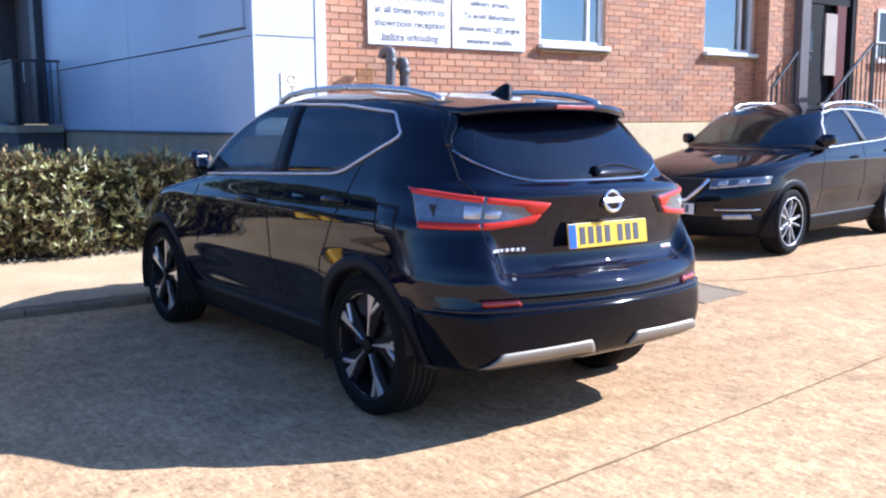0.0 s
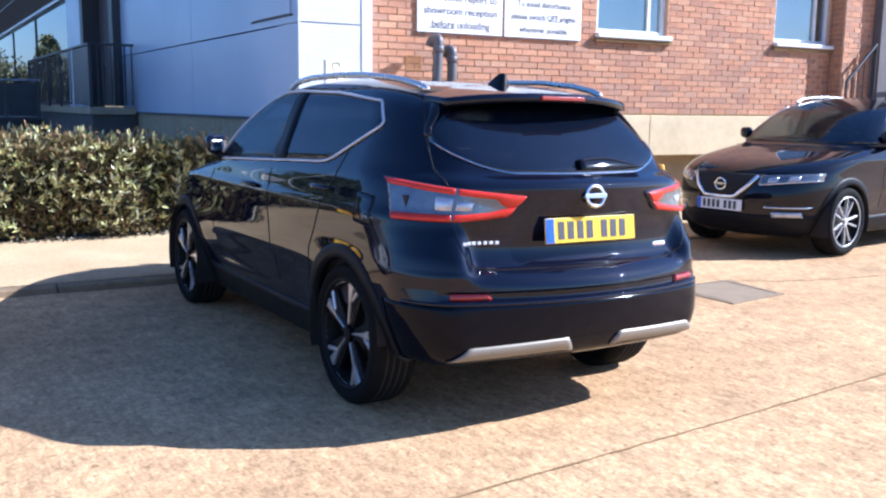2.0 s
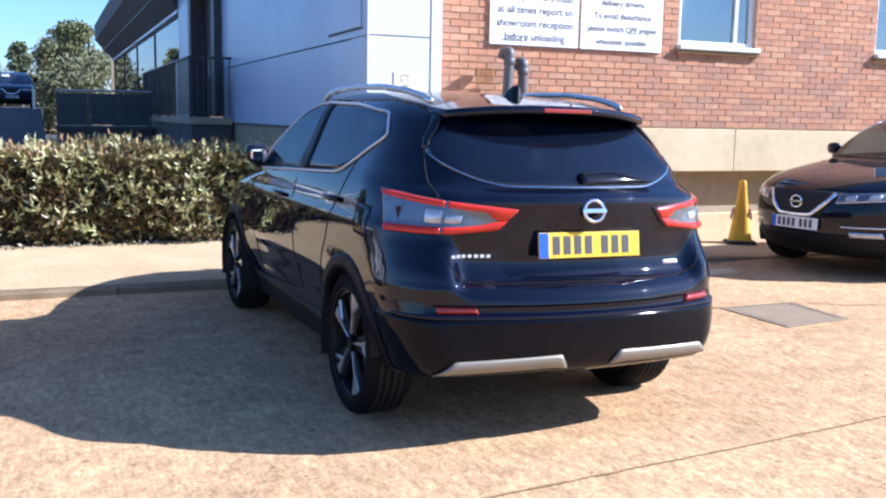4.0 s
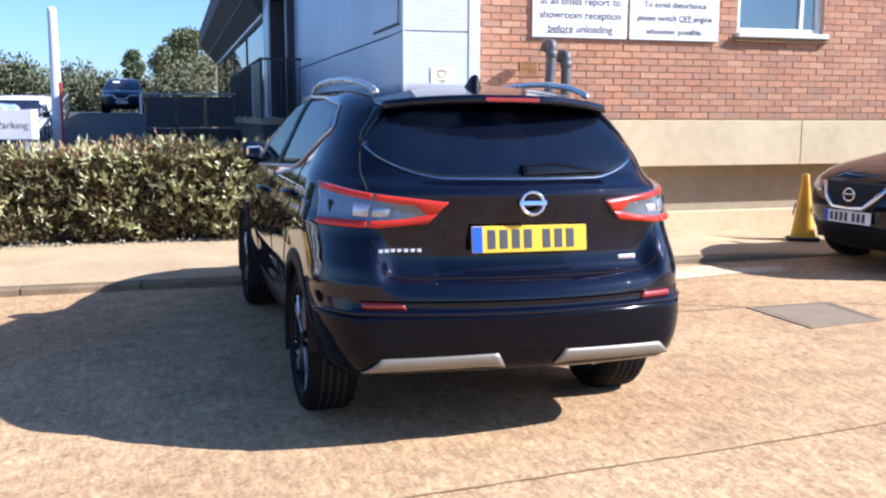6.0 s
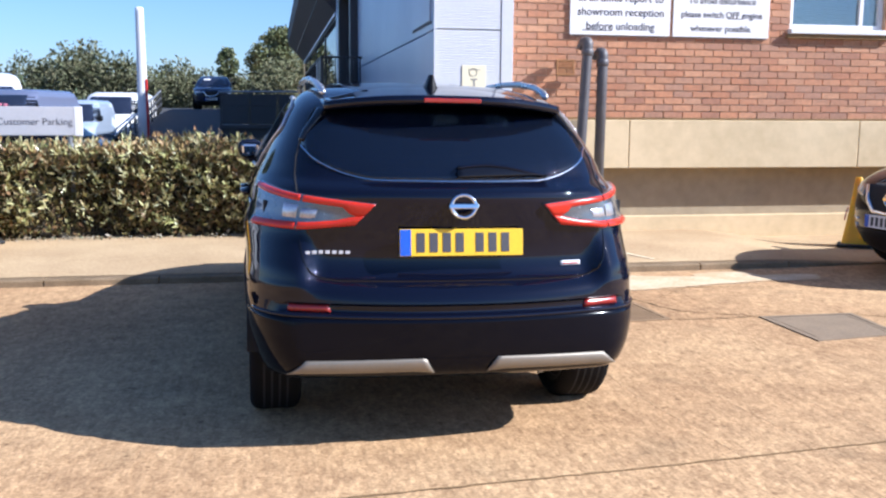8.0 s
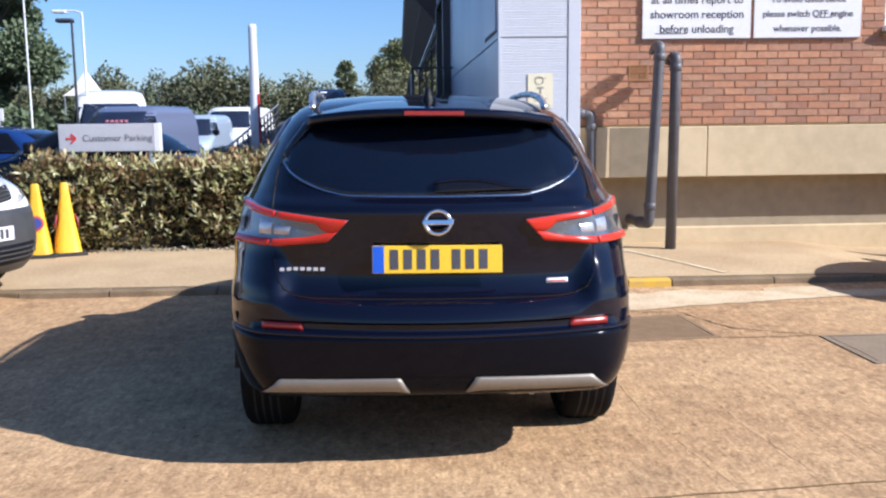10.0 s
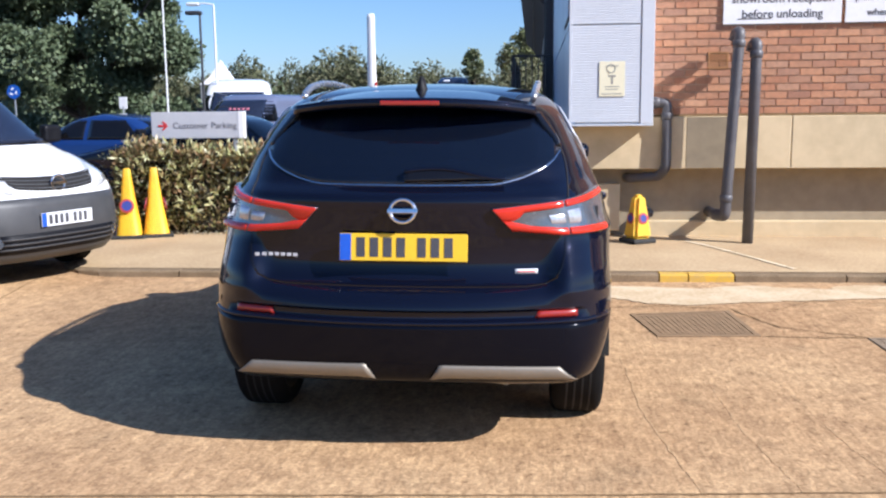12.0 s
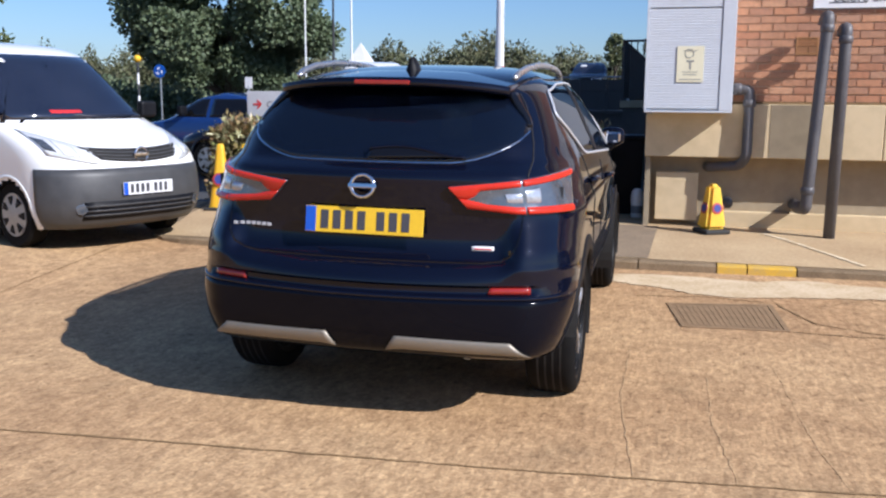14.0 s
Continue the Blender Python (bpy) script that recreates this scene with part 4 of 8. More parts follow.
def wheel(parent, x, y, side, spokes, name="wheel"):
    """A wheel at the hub; side +1 faces right. Tyre, rim barrel, spokes, brake disc."""
    w = new(name)
    w.parent, w.location = parent, (x, y, HUB_Z)
    R, rr = 0.343, 0.268 if spokes == "blade" else 0.252
    M = Matrix.Diagonal((side, 1, 1, 1))
    bm = bmesh.new()
    prof = [(rr, -0.105), (rr + 0.02, -0.112), ((rr + R) / 2 - 0.005, -0.118), (R - 0.022, -0.11), (R - 0.006, -0.095), (R, -0.07), (R, 0.07), (R - 0.006, 0.095), (R - 0.022, 0.11), ((rr + R) / 2 - 0.005, 0.118), (rr + 0.02, 0.112), (rr, 0.105), (rr - 0.012, 0.09), (rr - 0.012, -0.09)]
    rings = []
    for r, h in prof + prof[:1]:
        rings.append([bm.verts.new(M @ Vector((h, r * math.cos(a), r * math.sin(a)))) for a in (2 * math.pi * k / 48 for k in range(48))])
    for r, q in zip(rings, rings[1:]):
        for k in range(48):
            bm.faces.new((r[k], r[(k + 1) % 48], q[(k + 1) % 48], q[k]))
    bmesh.ops.remove_doubles(bm, verts=bm.verts, dist=0.0005)
    t = smooth_sharp(part("tyre", bm, TYRE, w), 40)
    for k in range(4):
        bm = bmesh.new()
        rings = [[bm.verts.new(M @ Vector((-0.052 + 0.035 * k + h, r * math.cos(a), r * math.sin(a)))) for a in (2 * math.pi * j / 48 for j in range(48))] for h, r in ((-0.005, R + 0.0012), (0.005, R + 0.0012))]
        for j in range(48):
            bm.faces.new((rings[0][j], rings[0][(j + 1) % 48], rings[1][(j + 1) % 48], rings[1][j]))
        part("tread_groove", bm, HOLE, t)
    bm = bmesh.new()
    prof = [(rr, 0.100), (rr, 0.106), (rr - 0.012, 0.104), (rr - 0.022, 0.085), (rr - 0.03, -0.09), (rr - 0.005, -0.1)]
    rings = [[bm.verts.new(M @ Vector((h, r * math.cos(a), r * math.sin(a)))) for a in (2 * math.pi * k / 48 for k in range(48))] for r, h in prof]
    for r, q in zip(rings, rings[1:]):
        for k in range(48):
            bm.faces.new((r[k], r[(k + 1) % 48], q[(k + 1) % 48], q[k]))
    rim = smooth_sharp(part("rim", bm, RIM_DARK, w), 30)
    bm = bmesh.new()
    rings = [[bm.verts.new(M @ Vector((h, r * math.cos(t), r * math.sin(t)))) for t in (2 * math.pi * k / 48 for k in range(48))] for r, h in ((rr + 0.001, 0.098), (rr + 0.001, 0.108), (rr - 0.010, 0.107), (rr - 0.012, 0.096))]
    for p, q in zip(rings, rings[1:]):
        for k in range(48):
            bm.faces.new((p[k], p[(k + 1) % 48], q[(k + 1) % 48], q[k]))
    part("rim_lip", bm, RIM_DARK if spokes == "blade" else RIM_SILVER, rim, smooth=True)
    bm = bmesh.new()
    lathe(bm, [(0.0, 0.0), (0.15, 0.0), (0.15, 0.02), (0.0, 0.02)][1:3] + [(0.02, 0.022)], 32, "x", M @ Matrix.Translation((0.0, 0, 0)))
    part("brake_disc", bm, BRAKE, w)
    part("inner_drum", lathe(bmesh.new(), [(rr - 0.032, -0.085), (rr - 0.032, -0.06)], 32, "x", M), HOLE, w)

    def spoke(pts, x0, x1, mat, nm):
        bm = bmesh.new()
        a = [bm.verts.new(M @ Vector((x1, p[0], p[1]))) for p in pts]
        b = [bm.verts.new(M @ Vector((x0, p[0], p[1]))) for p in pts]
        bm.faces.new(a)
        bm.faces.new(b[::-1])
        for k in range(len(pts)):
            bm.faces.new((a[k], a[(k + 1) % len(pts)], b[(k + 1) % len(pts)], b[k]))
        bmesh.ops.bevel(bm, geom=[e for e in bm.edges if all(v in a for v in e.verts)], offset=0.004, segments=1, affect="EDGES")
        return part(nm, bm, mat, rim)
    rot = lambda p, a: (p[0] * math.cos(a) - p[1] * math.sin(a), p[0] * math.sin(a) + p[1] * math.cos(a))
    for k in range(5):
        a = 2 * math.pi * k / 5 + 0.35
        if spokes == "blade":
            # black wedge, a bright blade, a thin bright arc along the rim and its short return
            pol = lambda r, d: (-r * math.cos(a0 + d), r * math.sin(a0 + d))
            a0 = 2 * math.pi * k / 5 + radians(10)
            spoke([pol(r, radians(d)) for r, d in ((0.045, -26), (0.256, -16), (0.256, 14), (0.045, 26))], 0.050, 0.080, RIM_DARK, "spoke")
            spoke([pol(r, radians(d)) for r, d in ((0.046, -4), (0.150, -2.4), (0.262, -7.0), (0.262, 6.0), (0.150, 2.2), (0.046, 3))], 0.081, 0.095, RIM_FACE, "machined_blade")
            spoke([pol(0.263, radians(d)) for d in (6.1, 16, 28, 40, 50)] + [pol(0.252, radians(d)) for d in (50, 40, 28, 16, 6.1)], 0.081, 0.093, RIM_FACE, "machined_arc")
            spoke([pol(r, radians(d)) for r, d in ((0.263, 50.2), (0.263, 56), (0.176, 69), (0.164, 64))], 0.081, 0.093, RIM_FACE, "machined_tip")
            spoke([pol(r, radians(d)) for r, d in ((0.045, 40), (0.190, 50), (0.256, 48), (0.256, 60), (0.190, 61), (0.045, 58))], 0.040, 0.078, RIM_DARK, "spoke")
        else:
            for s in (-1, 1):
                spoke([rot((s * p[0], p[1]), a) for p in ((0.006, 0.04), (0.020, 0.04), (0.044, 0.150), (0.070, 0.240), (0.048, 0.243), (0.028, 0.150))], 0.06, 0.090, RIM_SILVER, "spoke")
    part("hub_cap", lathe(bmesh.new(), [(0.034, 0.06), (0.034, 0.094), (0.028, 0.1), (0.004, 0.101)], 20, "x", M), RIM_DARK if spokes == "blade" else RIM_SILVER, rim)
    for k in range(5):
        a = 2 * math.pi * k / 5 + 0.35 + math.pi / 5
        part("wheel_nut", lathe(bmesh.new(), [(0.010, 0.05), (0.010, 0.078), (0.006, 0.082)], 6, "x", M @ Matrix.Translation((0, 0.052 * math.cos(a), 0.052 * math.sin(a)))), RIM_DARK, rim)
    return w


def plate_board(parent, place, back, label):
    """A number plate whose characters are plain bars."""
    b = part("number_plate", boxes(((-0.26, -0.004, -0.0555), (0.26, 0.004, 0.0555)), bevel=0.002), back, parent, label)
    b.matrix_local = place
    e = part("blue_end", boxes(((-0.258, -0.0062, -0.0535), (-0.213, -0.0042, 0.0535))), PLATE_BLUE, b)
    x = -0.19
    for i in range(7):
        if i == 4:
            x += 0.03
        part("bar", boxes(((x, -0.0062, -0.0395), (x + 0.034, -0.0042, 0.0395))), INK, b)
        x += 0.0545
    return b


def badge(parent, place, r=0.058):
    b = new("badge")
    b.parent, b.matrix_local = parent, place
    bm = bmesh.new()
    ring = []
    for k in range(36):
        a = 2 * math.pi * k / 36
        ring.append([bm.verts.new(((r + d * math.cos(t)) * math.cos(a), d * 0.8 * math.sin(t) - 0.006, 0.92 * (r + d * math.cos(t)) * math.sin(a))) for d in (r * 0.17,) for t in (2 * math.pi * j / 8 for j in range(8))])
    for p, q in zip(ring, ring[1:] + ring[:1]):
        for j in range(8):
            bm.faces.new((p[j], p[(j + 1) % 8], q[(j + 1) % 8], q[j]))
    part("ring", bm, CHROME, b, smooth=True)
    part("bar", boxes(((-r * 1.22, -0.014, -r * 0.2), (r * 1.22, -0.002, r * 0.2)), bevel=0.003), CHROME, b)
    return b


def crossover(place, paint, spokes, label):
    B = CROSSOVER
    car = thing("car", place, label, "car", "black crossovers in the yard")
    zl = sorted(set(round(z, 4) for z in [0.19 + 0.03 * i for i in range(14)] + [0.585, 0.595] + [0.601 + 0.0042 * i for i in range(40)] + [0.775 + 0.008 * i for i in range(9)] + [0.85 + 0.016 * i for i in range(12)] + [1.03 + 0.0105 * i for i in range(14)] + [1.18 + 0.02 * i for i in range(16)] + [1.49 + 0.01 * i for i in range(10)] + [1.584, 1.588, 1.592]))
    shrink = lambda poly, k: [(cx + (x - cx) * k, cz + (z - cz) * k) for (x, z) in poly for cx, cz in ((1.5, 1.27),)]
    hole = shrink(DLO, 0.955)

    def drop(x, y, z):
        for hy in (HUB_R, HUB_F):
            if abs(x) > 0.45 and (y - hy) ** 2 + (z - HUB_Z) ** 2 < 0.398 ** 2:
                return 2
        if abs(x) > 0.5 and inside(hole, y, z):
            return True
        if abs(x) > 0.5 and y < 0.30 and 0.96 < z < 1.075:
            return True
        if y < 0.6 and z > REAR_GLASS_BOTTOM(abs(x)) + 0.02 and z < REAR_GLASS_TOP(abs(x)) - 0.02 and abs(x) < 0.61:
            return True
        if y > 1.9 and 1.12 < z < 1.46 and abs(x) < 0.50 + (1.46 - z) * 0.55 and y > B.front(z) - 0.30:
            return True
        return False
    loft_body(B, zl, drop, "body", paint, car)
    # floor, wheel wells and cabin
    part("underbody", boxes(((-0.52, 0.9, 0.22), (0.52, 3.95, 0.32)), ((-0.45, 0.16, 0.315), (0.45, 0.4, 0.40)), bevel=0.03), BLACK_PLASTIC, car)
    for hy in (HUB_R, HUB_F):
        for s in (-1, 1):
            bm = bmesh.new()
            pr = []
            for k in range(25):
                a = math.pi * (k / 24) * (1.10 if hy == HUB_R else 1.24) - 0.12 * math.pi
                pr.append((hy + 0.378 * math.cos(a), HUB_Z + 0.378 * math.sin(a)))
            ra = [bm.verts.new((s * 0.50, y, max(z, 0.2))) for y, z in pr]
            rb = [bm.verts.new((s * 0.875, y, max(z, 0.2))) for y, z in pr]
            for k in range(24):
                bm.faces.new((ra[k], ra[k + 1], rb[k + 1], rb[k]))
            bm.faces.new(ra)
            part("wheel_well", bm, HOLE, car)
            # black arch moulding that follows the body side
            n = 36
            ang = lambda u: math.pi * ((1.15 if hy == HUB_R else 1.22) * u - 0.11)

            def arch(u, v, out):
                r = 0.372 + 0.066 * v
                y, z = hy + r * math.cos(ang(u)), max(0.215, HUB_Z + r * math.sin(ang(u)))
                return B.at(B.s_y(y, z, s), z, out)
            shell("wheel_arch", lambda u, v: arch(u, v, 0.007 - 0.003 * v), lambda u, v: arch(u, v, -0.04), n, 3, BLACK_PLASTIC, car, "black plastic wheel-arch moulding")
    for s in (-1, 1):
        # sill cladding between the arches, and a satin strip on the doors
        shell("sill_cladding", lambda u, v: B.at(B.s_y(1.13 + u * 1.84, 0.20 + 0.17 * v, s), 0.20 + 0.17 * v, 0.014 - 0.010 * v), lambda u, v: B.at(B.s_y(1.13 + u * 1.84, 0.20 + 0.17 * v, s), 0.20 + 0.17 * v, -0.03), 16, 4, BLACK_PLASTIC, car)
        # glass of the side

        def dlo(u, v, out, s=s):
            y = DLO_REAR + u * (DLO_FRONT - DLO_REAR)
            lo, hi = dlo_low(y), dlo_high(y)
            z = lo + (hi - lo) * v
            return B.at(B.s_y(y, z, s), z, out)
        shell("side_window", lambda u, v: dlo(0.55 * u, v, 0.003), lambda u, v: dlo(0.55 * u, v, -0.002), 24, 8, CAR_GLASS, car, "dark privacy glass in the rear door")
        shell("side_window", lambda u, v: dlo(0.55 + 0.45 * u, v, 0.003), lambda u, v: dlo(0.55 + 0.45 * u, v, -0.002), 20, 8, SIDE_GLASS, car, "clear front door window")
        # black pillars between the panes, bright trim round them
        for y0, w0, lean in ((1.69, 0.075, 0.14),):
            def pil(u, v, out, s=s, y0=y0, w0=w0, lean=lean):
                y = y0 + lean * (v - 0.5) + w0 * (2 * u - 1)
                lo, hi = dlo_low(y), dlo_high(y)
                z = lo + (hi - lo) * v
                return B.at(B.s_y(y, z, s), z, out)
            shell("window_pillar", lambda u, v: pil(u, v, 0.006), lambda u, v: pil(u, v, -0.01), 2, 8, BLACK_PLASTIC, car)
        bm = bmesh.new()
        loop = []
        for (y0, z0), (y1, z1) in zip(DLO, DLO[1:] + DLO[:1]):
            for k in range(6):
                loop.append((y0 + (y1 - y0) * k / 6, z0 + (z1 - z0) * k / 6))
        tube(bm, [B.at(B.s_y(y, z, s), z, 0.006) for y, z in loop + loop[:1]], 0.0072, 6, False)
        part("window_trim", bm, WINDOW_TRIM, car, "satin silver trim round the side windows", smooth=True)
        # door handles, fuel flap and shut lines
        for y0, z0 in ((0.985, 1.028), (1.955, 0.975)):
            bm = bmesh.new()
            path = [B.at(B.s_y(y0 - 0.10 + 0.025 * k, z0, s), z0 + 0.004 * math.sin(math.pi * k / 8), 0.006 + 0.030 * math.sin(math.pi * k / 8) ** 0.5) for k in range(9)]
            tube(bm, path, [0.010] + [0.0145] * 7 + [0.010], 8)
            part("door_handle", bm, paint, car, smooth=True)
        for line in ([(1.70, 1.08), (1.69, 0.8), (1.66, 0.38)], [(2.70, 1.02), (2.74, 0.8), (2.70, 0.38)], [(0.84, 1.22), (0.88, 1.08), (1.0, 0.90), (1.12, 0.72), (1.14, 0.5)]):
            bm = bmesh.new()
            path = []
            for (y0, z0), (y1, z1) in zip(line, line[1:]):
                path += [B.at(B.s_y(y0 + (y1 - y0) * k / 6, z0 + (z1 - z0) * k / 6, s), z0 + (z1 - z0) * k / 6, 0.0005) for k in range(6)]
            tube(bm, path, 0.0032, 5)
            part("shut_line", bm, HOLE, car)
        if s < 0:
            def flap(u, v, o):
                y, z = 0.445 + (0.145 + 0.01 * v) * u + 0.012 * v, 0.895 + 0.135 * v + 0.012 * u
                return B.at(B.s_y(y, z, -1), z, o)
            shell("fuel_flap", lambda u, v: flap(u, v, 0.0025), lambda u, v: flap(u, v, -0.006), 8, 6, paint, car)
            bm = bmesh.new()
            rim = [(0.0, k / 6) for k in range(6)] + [(k / 6, 1.0) for k in range(6)] + [(1.0, 1 - k / 6) for k in range(6)] + [(1 - k / 6, 0.0) for k in range(7)]
            tube(bm, [flap(u, v, 0.001) for u, v in rim], 0.003, 5, False)
            part("flap_gap", bm, HOLE, car)
        # mirror: arm and shell
        my, mz = 2.33, 1.10
        root = B.at(B.s_y(2.60, 1.10, s), 1.10, -0.01)
        part("mirror_arm", tube(bmesh.new(), [root, (root[0] + s * 0.03, 2.62, 1.105), (s * 0.86, 2.64, 1.125)], 0.022, 8), BLACK_PLASTIC, car, smooth=True)
        bm = bmesh.new()
        bmesh.ops.create_uvsphere(bm, u_segments=20, v_segments=12, radius=1)
        for v in bm.verts:
            c = v.co
            sq = lambda a: math.copysign(abs(a) ** 0.62, a)
            x, y, z = sq(c.x), sq(c.y), sq(c.z)
            v.co = (s * (0.858 + 0.080 * x), 2.66 + (0.085 * y if y > 0 else 0.03 * y) - 0.03 * (x + 1), 1.172 + 0.066 * z * (1 - 0.12 * x) + 0.008 * x)
        part("mirror_shell", bm, paint, car, smooth=True)
        bm = bmesh.new()
        box(bm, (0.800, 2.606, 1.132), (0.918, 2.616, 1.212), 0.018)
        for v in bm.verts:
            v.co.x *= s
            v.co.y -= 0.04 * (abs(v.co.x) - 0.8) / 0.13
        part("mirror_glass", bm, CHROME, car)
        # roof rail
        bm = bmesh.new()
        path = [(s * 0.525, 0.545, 1.508), (s * 0.533, 0.62, 1.532), (s * 0.545, 0.80, 1.562), (s * 0.556, 1.10, 1.586), (s * 0.560, 1.45, 1.593), (s * 0.560, 1.80, 1.585), (s * 0.556, 2.0, 1.566), (s * 0.550, 2.10, 1.540), (s * 0.545, 2.15, 1.515)]
        fine = [tuple(np.array(a) + (np.array(b) - np.array(a)) * k / 4) for a, b in zip(path, path[1:]) for k in range(4)] + [path[-1]]
        tube(bm, fine, [0.010] + [0.0165] * (len(fine) - 2) + [0.010], 10)
        part("roof_rail", bm, RAIL_ALLOY, car, "satin silver roof rail", smooth=True)
        # rear lamp: smoked lens in a red light guide, over the corner of the body
        def lamp(u, v, out, s=s):
            zt, zb = 1.056 + 0.066 * u, 0.968 - 0.020 * min(1, u * 2.5)
            st, sb = B.s_x(0.352, 1.056) + u * (B.s_y(0.43, 1.12) - B.s_x(0.352, 1.056)), B.s_x(0.435, 0.968) + u * (B.s_y(0.31, 0.95) - B.s_x(0.435, 0.968))
            z, q = zb + (zt - zb) * v, sb + (st - sb) * v
            return B.at(s * q, z, out)
        tall = lambda u: (1.056 + 0.066 * u) - (0.968 - 0.020 * min(1, u * 2.5))
        # the dark middle opens from a point behind the red tip
        gap = lambda u: max(0.0, min(1.0, (u - 0.05) / 0.13))
        c_lo = lambda u: (0.029 + 0.012 * (1 - gap(u))) / tall(u)
        c_hi = lambda u: c_lo(u) + (1 - 0.026 / tall(u) - c_lo(u)) * gap(u)
        shell("tail_lamp", lambda u, v: lamp(u, v, 0.017), lambda u, v: lamp(u, v, -0.03), 48, 10, LAMP_DARK, car, "smoked tail lamp with a red light guide")

        def guide(nm, u0, u1, lo, hi, mat, o=0.025, rows=4):
            at = lambda u, v, out: lamp(u0 + (u1 - u0) * u, lo(u0 + (u1 - u0) * u) + (hi(u0 + (u1 - u0) * u) - lo(u0 + (u1 - u0) * u)) * v, out)
            # rounded across
            return shell(nm, lambda u, v: at(u, v, o - 0.006 * (2 * v - 1) ** 2), lambda u, v: at(u, v, 0.010), 40, rows, mat, car)
        edge_lo, edge_hi = (lambda u: 0.0), (lambda u: 1.0)
        for a, b in ((0.0, 0.455), (0.475, 0.99)):
            guide("light_guide", a, b, c_hi, edge_hi, LAMP_RED)
            guide("light_guide", a, b, edge_lo, c_lo, LAMP_RED)
        mid = lambda f: (lambda u: c_lo(u) + (c_hi(u) - c_lo(u)) * f)
        guide("reversing_lamp", 0.34, 0.45, mid(0.15), mid(0.75), LAMP_CLEAR, 0.021)
        guide("indicator_lamp", 0.48, 0.60, mid(0.10), mid(0.90), LAMP_CLEAR, 0.021)
        # bumper reflector, satin skid plate
        ref = lambda u, v, o, s=s: B.at(s * (B.s_x(0.535 + 0.012 * v, 0.635) + u * (B.s_x(0.705, 0.635) - B.s_x(0.535 + 0.012 * v, 0.635))), 0.623 + 0.026 * v, o)
        shell("reflector", lambda u, v: ref(u, v, 0.010), lambda u, v: ref(u, v, -0.02), 12, 2, REFLECTOR, car, "red bumper reflector")

        def skid(u, v, o, s=s):
            z = 0.372 + 0.058 * v - 0.010 * u - 0.010 * (1 - v) * (max(0, 1 - u * 9) + max(0, u * 9 - 8))
            x0, x1 = 0.112 + 0.040 * v, 0.712 - 0.075 * v ** 0.8
            return B.at(s * (B.s_x(x0, 0.40) + u * (B.s_x(x1, 0.40) - B.s_x(x0, 0.40))), z, o)
        shell("skid_plate", lambda u, v: skid(u, v, 0.024 - 0.014 * v ** 3 - 0.006 * (1 - v) ** 3), lambda u, v: skid(u, v, -0.02), 24, 6, SATIN, car, "satin silver skid plate on the bumper")
    # black lower bumper, behind and in front
    def low_rear(u, v, o):
        z = 0.335 + (0.598 - 0.335) * v
        m = B.s_y(0.27 + 0.06 * v, z)
        return B.at(m * (2 * u - 1), z, o)
    shell("bumper", lambda u, v: low_rear(u, v, 0.001 + 0.006 * (1 - abs(2 * u - 1) ** 5)), lambda u, v: low_rear(u, v, -0.02), 60, 14, BUMPER_COAT, car, "black lower bumper with a soft gloss")

    bm = bmesh.new()
    q = B.s_y(0.19, 0.606)
    tube(bm, [B.at(q * (2 * k / 80 - 1), 0.606, 0.001) for k in range(81)], 0.0085, 10)
    part("bumper_edge", bm, paint, car, smooth=True)

    def low_front(u, v, o):
        z = 0.20 + 0.22 * v
        a, b = B.s_y(3.76, z), B.half(z)[1][-1]
        q = a + (b - a) * (1 - abs(2 * u - 1))
        return B.at(math.copysign(q, 2 * u - 1 + 1e-9), z, o)
    shell("front_bumper", lambda u, v: low_front(u, v, 0.006), lambda u, v: low_front(u, v, -0.02), 60, 8, BLACK_PLASTIC, car)
    # tailgate: shut line, lip, pressed panel under the plate
    bm = bmesh.new()
    path = []
    half_gate = [(0.0, 0.742), (0.30, 0.742), (0.50, 0.742), (0.575, 0.750), (0.618, 0.775), (0.645, 0.825), (0.655, 0.88), (0.657, 0.96)]
    gate = [(-x, z) for x, z in half_gate[::-1]] + half_gate[1:]
    for (x0, z0), (x1, z1) in zip(gate, gate[1:]):
        for k in range(8):
            x, z = x0 + (x1 - x0) * k / 8, z0 + (z1 - z0) * k / 8
            path.append(B.at(B.s_x(x, z), z, -0.001))
    tube(bm, path, 0.004, 5)
    part("tailgate_shut_line", bm, FRIT, car)
    for s in (-1, 1):
        bm = bmesh.new()
        line = [(0.665, 1.095), (0.668, 1.16), (0.660, 1.23), (0.632, 1.32), (0.592, 1.40), (0.555, 1.45)]
        path = []
        for (x0, z0), (x1, z1) in zip(line, line[1:]):
            path += [B.at(B.s_x(s * (x0 + (x1 - x0) * k / 6), z0 + (z1 - z0) * k / 6), z0 + (z1 - z0) * k / 6, 0.0005) for k in range(6)]
        tube(bm, path, 0.0035, 5)
        part("tailgate_shut_line", bm, HOLE, car)
        # gloss black blade between the rear glass and the spoiler's end
        def blade(u, v, o):
            z = 1.300 + 0.145 * v
            x = np.interp(z, [1.29, 1.338, 1.398, 1.45], [0.632, 0.602, 0.545, 0.50]) + (0.016 + 0.020 * v) * u
            return B.at(B.s_x(s * x, z), z, o)
        shell("spoiler_blade", lambda u, v: blade(u, v, 0.006 + 0.020 * v), lambda u, v: blade(u, v, -0.01), 4, 10, FRIT, car)

    # rear glass
    def rear(u, v, o):
        x = REAR_GLASS_X * (2 * u - 1)
        lo, hi = REAR_GLASS_BOTTOM(abs(x)), REAR_GLASS_TOP(abs(x))
        z = lo + (hi - lo) * v
        return B.at(B.s_x(x, z), z, o)
